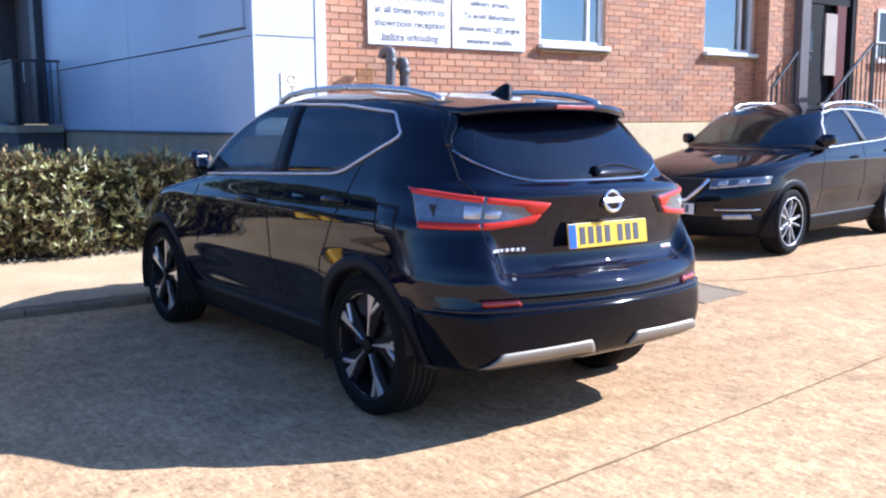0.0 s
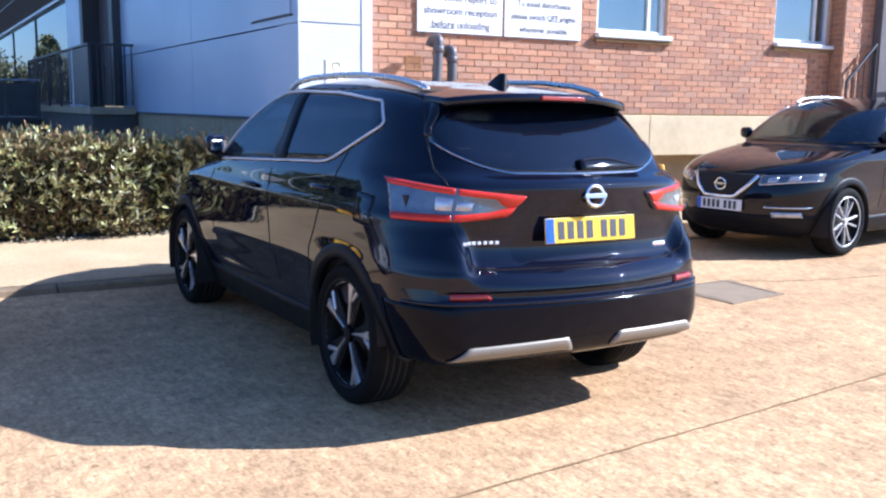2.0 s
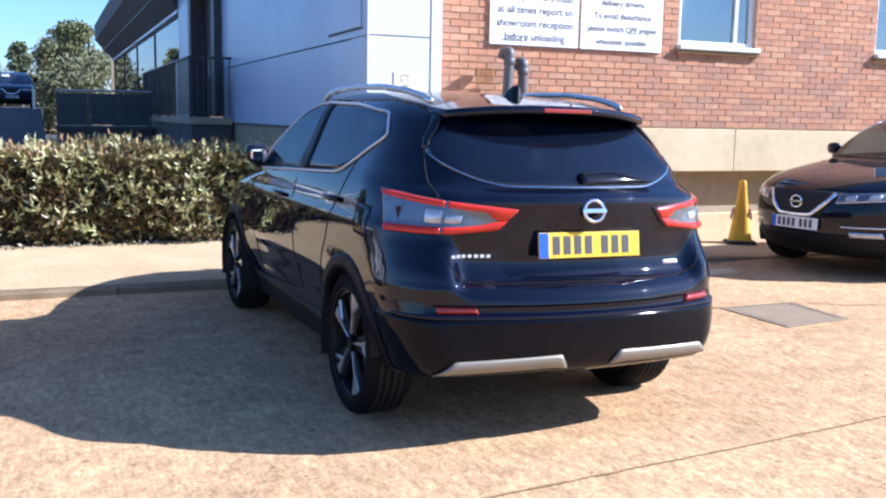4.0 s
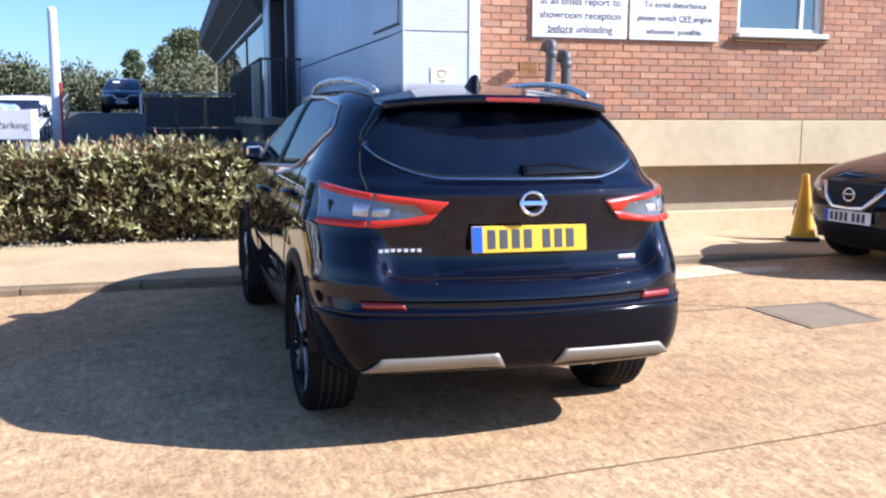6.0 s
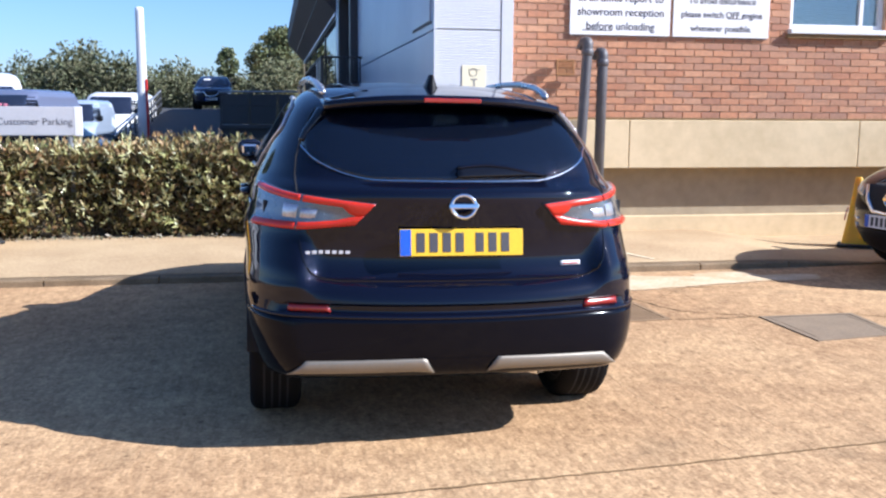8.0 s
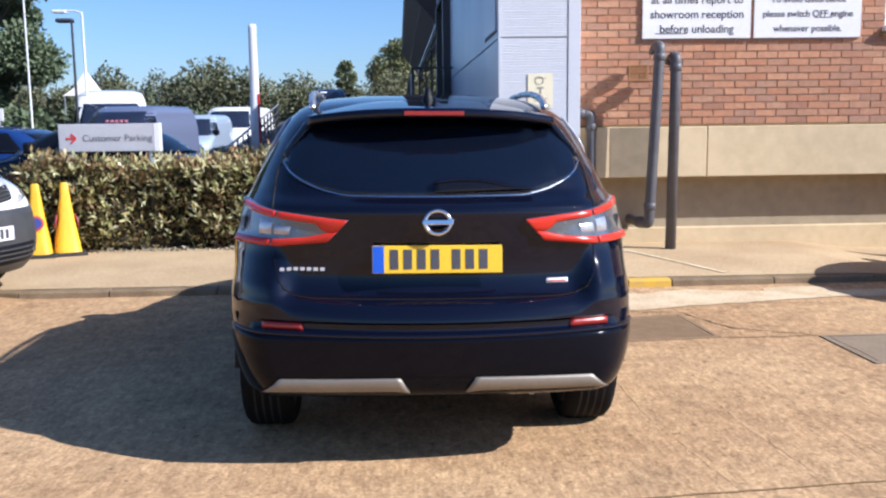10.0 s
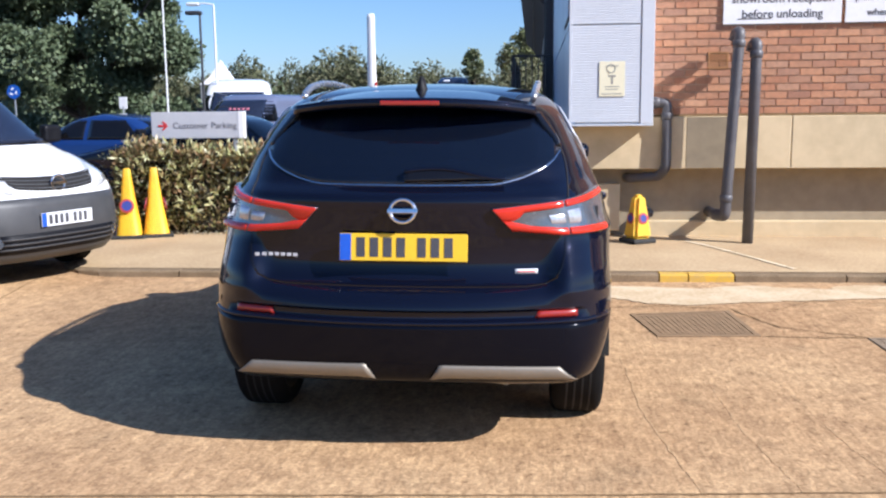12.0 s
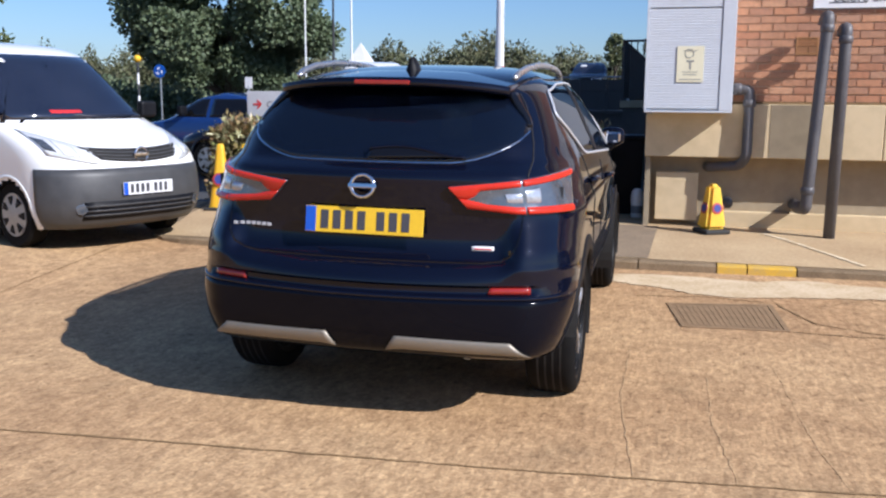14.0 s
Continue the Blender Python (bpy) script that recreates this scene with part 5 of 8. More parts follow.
    shell("rear_window", lambda u, v: rear(u, v, 0.004), lambda u, v: rear(u, v, -0.001), 40, 12, CAR_GLASS, car, "dark tinted rear window")
    bm = bmesh.new()
    tube(bm, [rear(k / 40, 0.0, 0.004) for k in range(41)], 0.004, 6)
    part("glass_seal", bm, CHROME, car)
    # windscreen
    def wind(u, v, o):
        z = 1.10 + 0.37 * v
        a, b = B.s_y(B.front(z) - 0.30, z), B.half(z)[1][-1]
        h = b - a
        q = b - h * abs(2 * u - 1)
        return B.at(math.copysign(q, 2 * u - 1 + 1e-9), z, o)
    shell("windscreen", lambda u, v: wind(u, v, 0.004), lambda u, v: wind(u, v, -0.001), 40, 10, SIDE_GLASS, car, "clear sloping windscreen")
    # spoiler with the high brake lamp
    def spoil(u, v, o):
        x = -0.535 + 1.07 * u
        k = abs(x) / 0.535
        y = 0.205 + 0.165 * k ** 2.4 + 0.46 * v
        crown = 1.506 + 0.038 * v - 0.008 * (1 - v) ** 2 - (0.032 + 0.014 * v) * k ** 2.6
        return (x * (1 + 0.015 * v), y, crown + o)
    shell("spoiler", lambda u, v: spoil(u, v, 0.0), lambda u, v: spoil(u, v, -0.036 - 0.030 * v), 48, 10, paint, car)
    part("high_brake_lamp", boxes(((-0.125, 0.196, 1.470), (0.125, 0.225, 1.489)), bevel=0.004), REFLECTOR, car, "slim red brake lamp under the spoiler")
    # fin, wiper
    bm = bmesh.new()
    pr = [(0.90, 0.014, 0.010), (0.83, 0.022, 0.012), (0.77, 0.055, 0.016), (0.72, 0.082, 0.013), (0.695, 0.088, 0.008), (0.672, 0.080, 0.006), (0.668, 0.0, 0.0)]
    # each station: a narrow crest over a broader foot
    rows = []
    for y, h, w in pr:
        f = 0.036 if h else 0.006
        rows.append([bm.verts.new((x, y, 1.520 + z)) for x, z in ((-f, 0.0), (-f * 0.6 - w * 0.3, h * 0.35), (-w, h), (w, h), (f * 0.6 + w * 0.3, h * 0.35), (f, 0.0))])
    for p, q in zip(rows, rows[1:]):
        for k in range(5):
            bm.faces.new((p[k], p[k + 1], q[k + 1], q[k]))
    part("aerial_fin", bm, BLACK_PLASTIC, car, smooth=True)
    bm = bmesh.new()
    def wipe(u, v, o):
        x = -0.005 + 0.405 * u
        top = 1.192 + 0.030 * math.sin(math.pi * min(1, u * 1.0 + 0.12)) - 0.018 * u
        low = 1.160 + 0.012 * u
        z = low + (top - low) * v * (1 - 0.55 * u ** 3)
        return B.at(B.s_x(x, z) if abs(x) > 1e-6 else 0.0, z, o)
    shell("wiper_cover", lambda u, v: wipe(u, v, 0.030 + 0.012 * math.sin(math.pi * v)), lambda u, v: wipe(u, v, 0.008), 20, 4, FRIT, car)
    tube(bm, [wipe(k / 20, 0.95, 0.036) for k in range(21)], 0.0075, 8)
    part("wiper", bm, paint, car, smooth=True)
    # exhaust
    part("exhaust_pipe", tube(bmesh.new(), [(0.42, 0.16, 0.30), (0.41, 0.3, 0.295), (0.30, 0.6, 0.29)], 0.022, 12), STEEL, car, smooth=True)
    part("silencer", tube(bmesh.new(), [(-0.1, 0.48, 0.30), (0.45, 0.48, 0.30)], 0.075, 14), BRAKE, car, smooth=True)
    # plates, badges, name strip and sticker
    plate_board(car, pose(0, -0.030, 0.901, -8), PLATE_YELLOW, "yellow rear number plate with plain bars")
    plate_board(car, pose(0, 4.288, 0.50, 0, 0, 180), PLATE_WHITE, "white front number plate with plain bars")
    badge(car, pose(0, -0.045, 1.050, -10), 0.05)
    nb = new("name_strip")
    nb.parent = car
    xx = -0.634
    for i in range(7):
        q = B.at(B.s_x(xx + 0.01, 0.852), 0.852, 0.003)
        part("letter_bar", boxes(((xx, q[1] - 0.003, 0.847), (xx + 0.018, q[1] + 0.004, 0.860)), bevel=0.001), WINDOW_TRIM, nb)
        xx += 0.027
    stk = lambda u, v, o: B.at(B.s_x(0.452 + 0.092 * u, 0.797), 0.790 + 0.018 * v, o)
    shell("sticker", lambda u, v: stk(u, v, 0.003), lambda u, v: stk(u, v, 0.0), 6, 2, PLATE_WHITE, car, "small white sticker with a red line")
    shell("sticker_line", lambda u, v: stk(0.1 + 0.8 * u, 0.25 + 0.3 * v, 0.0042), lambda u, v: stk(0.1 + 0.8 * u, 0.25 + 0.3 * v, 0.002), 6, 1, RED_INK, car)
    # front: V grille, headlamps, fog lamps
    def front(x, z, o):
        return B.at(B.s_fx(x, z), z, o)
    gr = lambda u, v, o: front((-0.42 + 0.84 * u) * (0.55 + 0.45 * v), 0.56 + 0.25 * v, o)
    shell("grille", lambda u, v: gr(u, v, 0.004), lambda u, v: gr(u, v, -0.02), 24, 8, HOLE, car, "black mesh grille")
    bm = bmesh.new()
    tube(bm, [front(x, z, 0.02) for x, z in ((-0.36, 0.80), (-0.27, 0.68), (-0.17, 0.585), (0.0, 0.575), (0.17, 0.585), (0.27, 0.68), (0.36, 0.80))], 0.02, 8)
    part("grille_v", bm, CHROME, car, "chrome V of the grille", smooth=True)
    badge(car, pose(0, 4.275, 0.70, 0, 0, 180), 0.06)
    for s in (-1, 1):
        hl = lambda u, v, o, s=s: front(s * (0.38 + 0.42 * u), 0.705 + 0.05 * u + (0.095 - 0.02 * u) * v, o)
        shell("headlamp", lambda u, v: hl(u, v, 0.008), lambda u, v: hl(u, v, -0.03), 14, 4, LAMP_DARK, car, "slanted smoky headlamp")
        for ua, ub in ((0.18, 0.36), (0.55, 0.72)):
            shell("projector", lambda u, v: hl(ua + (ub - ua) * u, 0.25 + 0.5 * v, 0.011), lambda u, v: hl(ua + (ub - ua) * u, 0.25 + 0.5 * v, 0.0), 6, 3, LAMP_CLEAR, car)
        shell("running_light", lambda u, v: hl(u, 0.03 + 0.10 * v, 0.011), lambda u, v: hl(u, 0.03 + 0.10 * v, 0.0), 14, 1, CHROME, car)
        fg = lambda u, v, o, s=s: front(s * (0.50 + 0.20 * u), 0.40 + 0.05 * v, o)
        shell("fog_lamp", lambda u, v: fg(u, v, 0.014), lambda u, v: fg(u, v, -0.02), 8, 2, LAMP_CLEAR, car)
        fs = lambda u, v, o, s=s: front(s * (0.44 + 0.32 * u), 0.49 + 0.012 * v, o)
        shell("bumper_strip", lambda u, v: fs(u, v, 0.012), lambda u, v: fs(u, v, -0.01), 8, 1, CHROME, car)
    # cabin: seats, dash, steering wheel
    for x, y in ((-0.36, 1.62), (0.36, 1.62), (-0.42, 0.80), (0.0, 0.80), (0.42, 0.80)):
        w = 0.24 if y > 1 else 0.2
        part("seat_back", boxes(((x - w, y - 0.07, 0.62), (x + w, y + 0.07, 1.18)), bevel=0.05), CABIN, car)
        part("headrest", boxes(((x - 0.13, y - 0.09, 1.20), (x + 0.13, y + 0.01, 1.36)), bevel=0.04), CABIN, car)
        part("seat_cushion", boxes(((x - w, y + 0.07, 0.48), (x + w, y + 0.52, 0.64)), bevel=0.04), CABIN, car)
    part("dashboard", boxes(((-0.70, 2.35, 0.82), (0.70, 2.92, 1.04)), bevel=0.06), CABIN, car)
    part("parcel_shelf", boxes(((-0.62, 0.14, 1.02), (0.62, 0.70, 1.05)), bevel=0.01), CABIN, car)
    part("cabin_floor", boxes(((-0.76, 0.30, 0.30), (0.76, 3.0, 0.47))), CABIN, car)
    part("load_side", boxes(((-0.80, 0.25, 0.47), (-0.76, 2.9, 1.05)), ((0.76, 0.25, 0.47), (0.80, 2.9, 1.05)), ((-0.76, 2.9, 0.47), (0.76, 2.96, 1.0))), CABIN, car)
    bm = bmesh.new()
    ring = [(0.36 + 0.18 * math.cos(a), 2.28 - 0.06 * math.sin(a), 0.98 + 0.17 * math.sin(a)) for a in (2 * math.pi * k / 20 for k in range(21))]
    part("steering_wheel", tube(bm, ring, 0.016, 6, False), CABIN, car)
    for hy in (HUB_R, HUB_F):
        for s in (-1, 1):
            wheel(car, s * HUB_X, hy, s, spokes)
    return car


crossover(Matrix.Translation((-0.009, 0, -0.014)) @ Matrix.Rotation(radians(1.1), 4, "Z") @ Matrix.Rotation(radians(0.7), 4, "Y"), BLACK_PAINT, "blade", "black crossover car with dark alloy wheels, its tail to the yard")
fc = Matrix.Translation((5.41, 2.52, 0)) @ Matrix.Rotation(radians(90 + 7), 4, "Z") @ Matrix.Translation((0.885, -HUB_F, 0.004))
crossover(fc, INK_PAINT, "twin", "blue-black crossover car with bright alloy wheels beside the kerb")


# ---- the building's end: white box, blue-grey side, eaves ----
BX, BY0, BZ0 = 0.87, 5.65, 1.29
wall_west = thing("wall_west", None, "blue-grey metal-clad side of the showroom in shade", "wall", kind="structure")
seams = [BY0 + 0.004, 9.55, 14.08]
for a, b in zip(seams, seams[1:]):
    part("panel", boxes(((BX, a + 0.006, BZ0), (BX + 0.06, b - 0.006, 2.24)), bevel=0.004), CLAD_BLUE, wall_west)
    part("panel", boxes(((BX, a + 0.006, 2.256), (BX + 0.06, b - 0.006, 5.6)), bevel=0.004), CLAD_BLUE, wall_west)
part("inset_panel", boxes(((BX - 0.018, 5.84, 2.35), (BX - 0.002, 7.02, 5.5)), bevel=0.006), CLAD_BLUE, wall_west)
# dark strip paints the shade line under the inset panel
part("inset_shade_strip", boxes(((BX - 0.010, 5.80, 2.325), (BX - 0.001, 7.06, 2.345))), CLAD_EDGE, wall_west)
part("drip_edge", boxes(((BX - 0.012, BY0, BZ0 - 0.03), (BX + 0.08, 14.08, BZ0 - 0.002))), CLAD_EDGE, wall_west)
for y0, y1 in ((17.42, 18.2), (18.22, 20.0)):
    part("panel", boxes(((BX, y0, 2.256), (BX + 0.06, y1, 5.6)), bevel=0.004), CLAD_BLUE, wall_west)
    part("panel", boxes(((BX, y0, BZ0), (BX + 0.06, y1, 2.24)), bevel=0.004), CLAD_BLUE, wall_west)
part("panel", boxes(((BX, 14.09, 3.94), (BX + 0.06, 17.41, 5.6)), bevel=0.004), CLAD_BLUE, wall_west)
part("core_wall", boxes(((BX + 0.07, 6.3, 0), (BX + 0.3, 14.06, 5.6)), ((BX + 0.07, 17.44, 0), (BX + 0.3, 20, 5.6)), ((BX + 0.07, 20.0, 0), (BX + 0.3, 43.4, 1.4)), ((BX + 0.07, 14.06, 3.94), (BX + 0.3, 17.44, 5.6)), ((BX + 0.07, 14.06, 0), (BX + 0.3, 17.44, 1.3))), PLINTH, wall_west)
part("base_wall", boxes(((BX + 0.02, 6.0, 0), (BX + 0.068, 43.4, BZ0 - 0.03))), PLINTH, wall_west)

door = thing("door_1", Matrix.Translation((BX, 15.75, 1.38)), "dark brown recessed door in the clad side wall", "door", kind="structure")
part("door_leaf", boxes(((0.18, -1.3, 0), (0.22, 1.3, 2.48)), bevel=0.004), SOFFIT, door)
part("door_frame", boxes(((-0.14, -1.65, 0), (0.2, -1.32, 2.54)), ((-0.14, 1.32, 0), (0.2, 1.65, 2.54)), ((-0.135, -1.32, 2.49), (0.2, 1.32, 2.54))), DARK_PANEL, door)
part("handle", boxes(((0.14, 0.7, 0.8), (0.18, 0.76, 1.25)), bevel=0.01), STEEL, door)

landing = thing("landing", Matrix.Translation((0.55, 18, 0)), "concrete landing with dark solid railings before the door", "landing", kind="structure")
part("slab", boxes(((-0.45, -5.0, 1.24), (0.30, 3, 1.36)), bevel=0.01), PLINTH, landing)
# dark render, with the deep shade here also put into its colour
part("landing_wall", boxes(((-0.40, -4.95, 0.0), (0.30, 3, 1.239))), DARK_BASE, landing)
for i in range(6):
    part("baluster", boxes(((-0.30 + 0.11 * i, -4.975, 1.40), (-0.28 + 0.11 * i, -4.955, 2.37))), RAIL, landing)
part("handrail", boxes(((-0.385, -4.995, 2.37), (0.30, -4.935, 2.41)), bevel=0.01), RAIL, landing)
part("infill_panel", boxes(((-0.43, -4.94, 1.40), (-0.40, -3.40, 2.36)), bevel=0.004), DARK_PANEL, landing)
for i in range(6):
    part("post", boxes(((-0.44, -5.0 + 1.6 * i, 1.36), (-0.39, -4.95 + 1.6 * i, 2.40)), bevel=0.004), RAIL if i != 1 else WHITE_PLASTIC, landing)
part("handrail", boxes(((-0.445, -5.0, 2.37), (-0.385, 3.0, 2.41)), bevel=0.01), RAIL, landing)
for i in range(28):
    y = -3.25 + 0.22 * i
    part("baluster", boxes(((-0.425, y, 1.40), (-0.405, y + 0.02, 2.37))), RAIL, landing)

# walkway that leaves the landing for the ramp; dark panels under its rail paint the shade
walkway = thing("walkway", Matrix.Translation((-1.1, 18.6, 0)), "raised walkway whose dark infill paints the building's shade", "walkway", kind="structure")
part("base", boxes(((-0.82, 0.02, 0.0), (1.15, 1.6, 1.02))), DARK_BASE, walkway)
part("slab", boxes(((-0.86, -0.03, 1.02), (1.17, 1.62, 1.11)), bevel=0.01), DARK_BASE, walkway)
part("mid_rail", tube(bmesh.new(), [(-0.83, 0.01, 1.56), (1.14, 0.01, 1.56)], 0.012, 6), RAIL, walkway)
for i in range(4):
    part("post", boxes(((-0.845 + 0.65 * i, -0.012, 1.112), (-0.805 + 0.65 * i, 0.035, 1.86)), bevel=0.004), DARK_PANEL, walkway)
for i in range(3):
    part("infill_panel", boxes(((-0.80 + 0.65 * i, 0.004, 1.14), (-0.20 + 0.65 * i, 0.02, 1.83)), bevel=0.003), DARK_PANEL, walkway)
part("handrail", tube(bmesh.new(), [(-0.87, 0.01, 1.88), (1.16, 0.01, 1.90)], 0.022, 8), STEEL, walkway, "galvanised handrail")

SHOW_GLASS = clear_glass("showroom glass", (0.35, 0.42, 0.45), 0.12)
SHOW_GLASS.node_tree.nodes["Principled BSDF"].inputs["IOR"].default_value = 3.4
glaz = thing("window_3", Matrix.Translation((BX, 20.0, 1.4)), "long showroom window reflecting trees, under the eaves", "window", kind="structure")
for i in range(4):
    part("pane", boxes(((0.06, 0.04 + 5.8 * i, 0.05), (0.066, 5.76 + 5.8 * i, 2.37))), SHOW_GLASS, glaz)
    part("window_frame", boxes(((0.03, 5.76 + 5.8 * i, 0.0), (0.09, 5.84 + 5.8 * i, 2.41))), RAIL, glaz)
part("window_rail", boxes(((0.03, 0, -0.02), (0.09, 23.4, 0.05)), ((0.03, 0, 2.37), (0.09, 23.4, 2.41))), RAIL, glaz)
part("room_back", boxes(((0.6, 0, -0.2), (0.62, 23.4, 2.6))), DARK_BASE, glaz)
sect = [(BX + 0.3, 3.90), (BX - 0.01, 3.90), (0.10, 4.74), (0.10, 5.42), (BX + 0.3, 5.6)]
bm = bmesh.new()
ends = [[bm.verts.new((x, y, z)) for x, z in sect] for y in (20.0, 43.4)]
bm.faces.new(ends[0])
bm.faces.new(ends[1][::-1])
for k in range(5):
    bm.faces.new((ends[0][k], ends[0][(k + 1) % 5], ends[1][(k + 1) % 5], ends[1][k]))
eave = part("eaves", bm, SOFFIT)
tagged(eave, "dark deep eaves of the showroom roof", "eaves", kind="structure")
lip_bm = boxes(((BX - 0.04, 20.01, 3.815), (BX + 0.03, 43.4, 3.895)))
part("eaves_edge", lip_bm, CLADDING, eave, "pale strip under the soffit")
part("soffit_seam", boxes(((0.46, 20.02, 4.31), (0.49, 43.3, 4.34))), RAIL, eave)
roof = part("roof", boxes(((BX, BY0 + 0.02, 5.6), (14.0, 43.4, 5.8))), PLINTH)
tagged(roof, "flat roof of the showroom", "roof", kind="structure")

# white ribbed box on the corner
corner = thing("wall_corner", None, "white ribbed metal cladding box at the building's corner", "wall", kind="structure")


def ribbed(name, x0, x1, z0, z1, y, pitch, depth, material):
    bm, zs_ = bmesh.new(), []
    z = z0
    while z < z1 - pitch * 0.5:
        zs_ += [(z, 0), (z + pitch * 0.72, 0), (z + pitch * 0.8, depth), (z + pitch * 0.94, depth)]
        z += pitch
    zs_.append((z1, 0))
    rows_ = [[bm.verts.new((x, y + d, h)) for x in (x0, x1)] for h, d in zs_]
    for a, b in zip(rows_, rows_[1:]):
        bm.faces.new((a[0], a[1], b[1], b[0]))
    return part(name, bm, material, corner)


ribbed("ribbed_panel", BX + 0.022, 1.56, BZ0 + 0.02, 2.25, BY0 + 0.004, 0.026, 0.0016, CLADDING)
ribbed("ribbed_panel", BX + 0.022, 1.56, 2.264, 5.58, BY0 + 0.004, 0.026, 0.0016, CLADDING)
part("edge_trim", boxes(((1.566, BY0 - 0.004, BZ0), (1.69, BY0 + 0.02, 5.6)), bevel=0.004), CLADDING, corner)
part("edge_trim", boxes(((BX - 0.004, BY0 - 0.004, BZ0), (BX + 0.02, BY0 + 0.003, 5.6)), bevel=0.0015), CLADDING, corner)
part("side_face", boxes(((1.67, BY0 + 0.021, BZ0), (1.69, WALL_Y + 0.1, 5.6))), CLADDING, corner)
part("bottom_trim", boxes(((BX, BY0 - 0.006, BZ0 - 0.02), (1.69, BY0 + 0.3, BZ0 - 0.002)), bevel=0.003), CLADDING, corner)
part("box_core", boxes(((BX + 0.02, BY0 + 0.022, BZ0), (1.665, WALL_Y + 0.32, 5.59))), CLADDING, corner)

FADED_INK = surface("faded print", (0.24, 0.23, 0.21), (0.30, 0.29, 0.26), 0.7, 9, 50)
notice = thing("notice", Matrix.Translation((1.285, BY0 - 0.002, 1.73)), "small cream notice with a dark symbol on the white cladding", "notice")
part("board", boxes(((-0.125, -0.003, -0.17), (0.125, 0.0, 0.17)), bevel=0.001), surface("cream notice", (0.80, 0.74, 0.52), (0.74, 0.68, 0.48), 0.5, 5, 50), notice)
part("symbol", boxes(((-0.035, -0.005, 0.02), (0.035, -0.0032, 0.036)), ((-0.009, -0.005, -0.05), (0.009, -0.0032, 0.02))), FADED_INK, notice)
for z, w in ((-0.075, 0.07), (-0.10, 0.06), (0.125, 0.06), (-0.145, 0.10)):
    part("text_bar", boxes(((-w, -0.005, z - 0.0035), (w, -0.0032, z + 0.0035))), FADED_INK, notice)
part("dial", tube(bmesh.new(), [(-0.01 + 0.04 * math.cos(t), -0.004, 0.10 + 0.04 * math.sin(t)) for t in (2 * math.pi * k / 24 for k in range(25))], 0.0035, 6, False), FADED_INK, notice)

# ---- signs on the brick wall ----
def wall_sign(x0, x1, lines, size, under, label):
    ob = thing("wall_sign", Matrix.Translation(((x0 + x1) / 2, WALL_Y - 0.012, 2.257)), label, "sign", "signs on the brick wall")
    w = (x1 - x0) / 2
    part("board", boxes(((-w, -0.02, 0), (w, 0.0, 0.80)), bevel=0.003), WHITE_SIGN, ob)
    part("backing", boxes(((-w + 0.01, 0.001, -0.012), (w - 0.01, 0.012, 0.81))), SIGN_EDGE, ob)
    for i, line in enumerate(lines):
        z = 0.092 + 0.148 * (len(lines) - 1 - i)
        lettered(line, size, pose(0, -0.0215, z, 90), INK, ob, 0.0012)
    for a, b, i in under:
        z = 0.092 + 0.148 * (len(lines) - 1 - i) - size * 0.36
        part("underline", boxes(((a, -0.0225, z - 0.005), (b, -0.0205, z + 0.003))), INK, ob)
    return ob


wall_sign(2.39, 3.525, ["delivery drivers must", "at all times report to", "showroom reception", "before unloading"], 0.115, [(-0.43, -0.10, 3)], "white sign telling delivery drivers to report to showroom reception")
wall_sign(3.56, 4.694, ["delivery drivers.", "To avoid disturbance", "please switch OFF engine", "whenever possible."], 0.094, [(0.07, 0.25, 2)], "white sign asking delivery drivers to switch off engines")

# ---- vent and pipes ----
vent = thing("air_brick", Matrix.Translation((2.362, WALL_Y - 0.004, 1.83)), "terracotta louvred air vent in the brick wall", "vent")
part("surround", boxes(((-0.10, -0.006, -0.003), (-0.085, 0.01, 0.163)), ((0.085, -0.006, -0.003), (0.10, 0.01, 0.163)), ((-0.085, -0.006, -0.003), (0.085, 0.01, 0.01)), ((-0.085, -0.006, 0.15), (0.085, 0.01, 0.163))), VENT, vent)
part("back", boxes(((-0.085, 0.0, 0.01), (0.085, 0.003, 0.15))), HOLE, vent)
for i in range(6):
    bm = boxes(((-0.084, -0.006, 0), (0.084, 0.0, 0.0105)))
    part("slat", bm, VENT, vent).location = (0, 0, 0.014 + 0.0235 * i)


def bend(points, r, n=6):
    """Rounds the corners of a path."""
    pts = [Vector(p) for p in points]
    out = [pts[0]]
    for a, b, c in zip(pts, pts[1:], pts[2:]):
        u, w = (a - b).normalized() * r, (c - b).normalized() * r
        for k in range(n + 1):
            t = k / n
            out.append((b + u) * (1 - t) ** 2 + b * 2 * t * (1 - t) + (b + w) * t * t)
    return out + [pts[-1]]


def soil_pipe(name, points, r, collars, label):
    ob = thing(name, None, label, "pipe", "grey pipes on the wall")
    part("pipe_run", tube(bmesh.new(), bend(points, 0.05), r, 16), PIPE, ob, smooth=True)
    for c, d in collars:
        c, d = Vector(c), Vector(d).normalized()
        part("collar", tube(bmesh.new(), [c - d * 0.035, c - d * 0.03, c + d * 0.03, c + d * 0.035], [r + 0.002, r + 0.009, r + 0.009, r + 0.002], 16), PIPE, ob, smooth=True)
    return ob


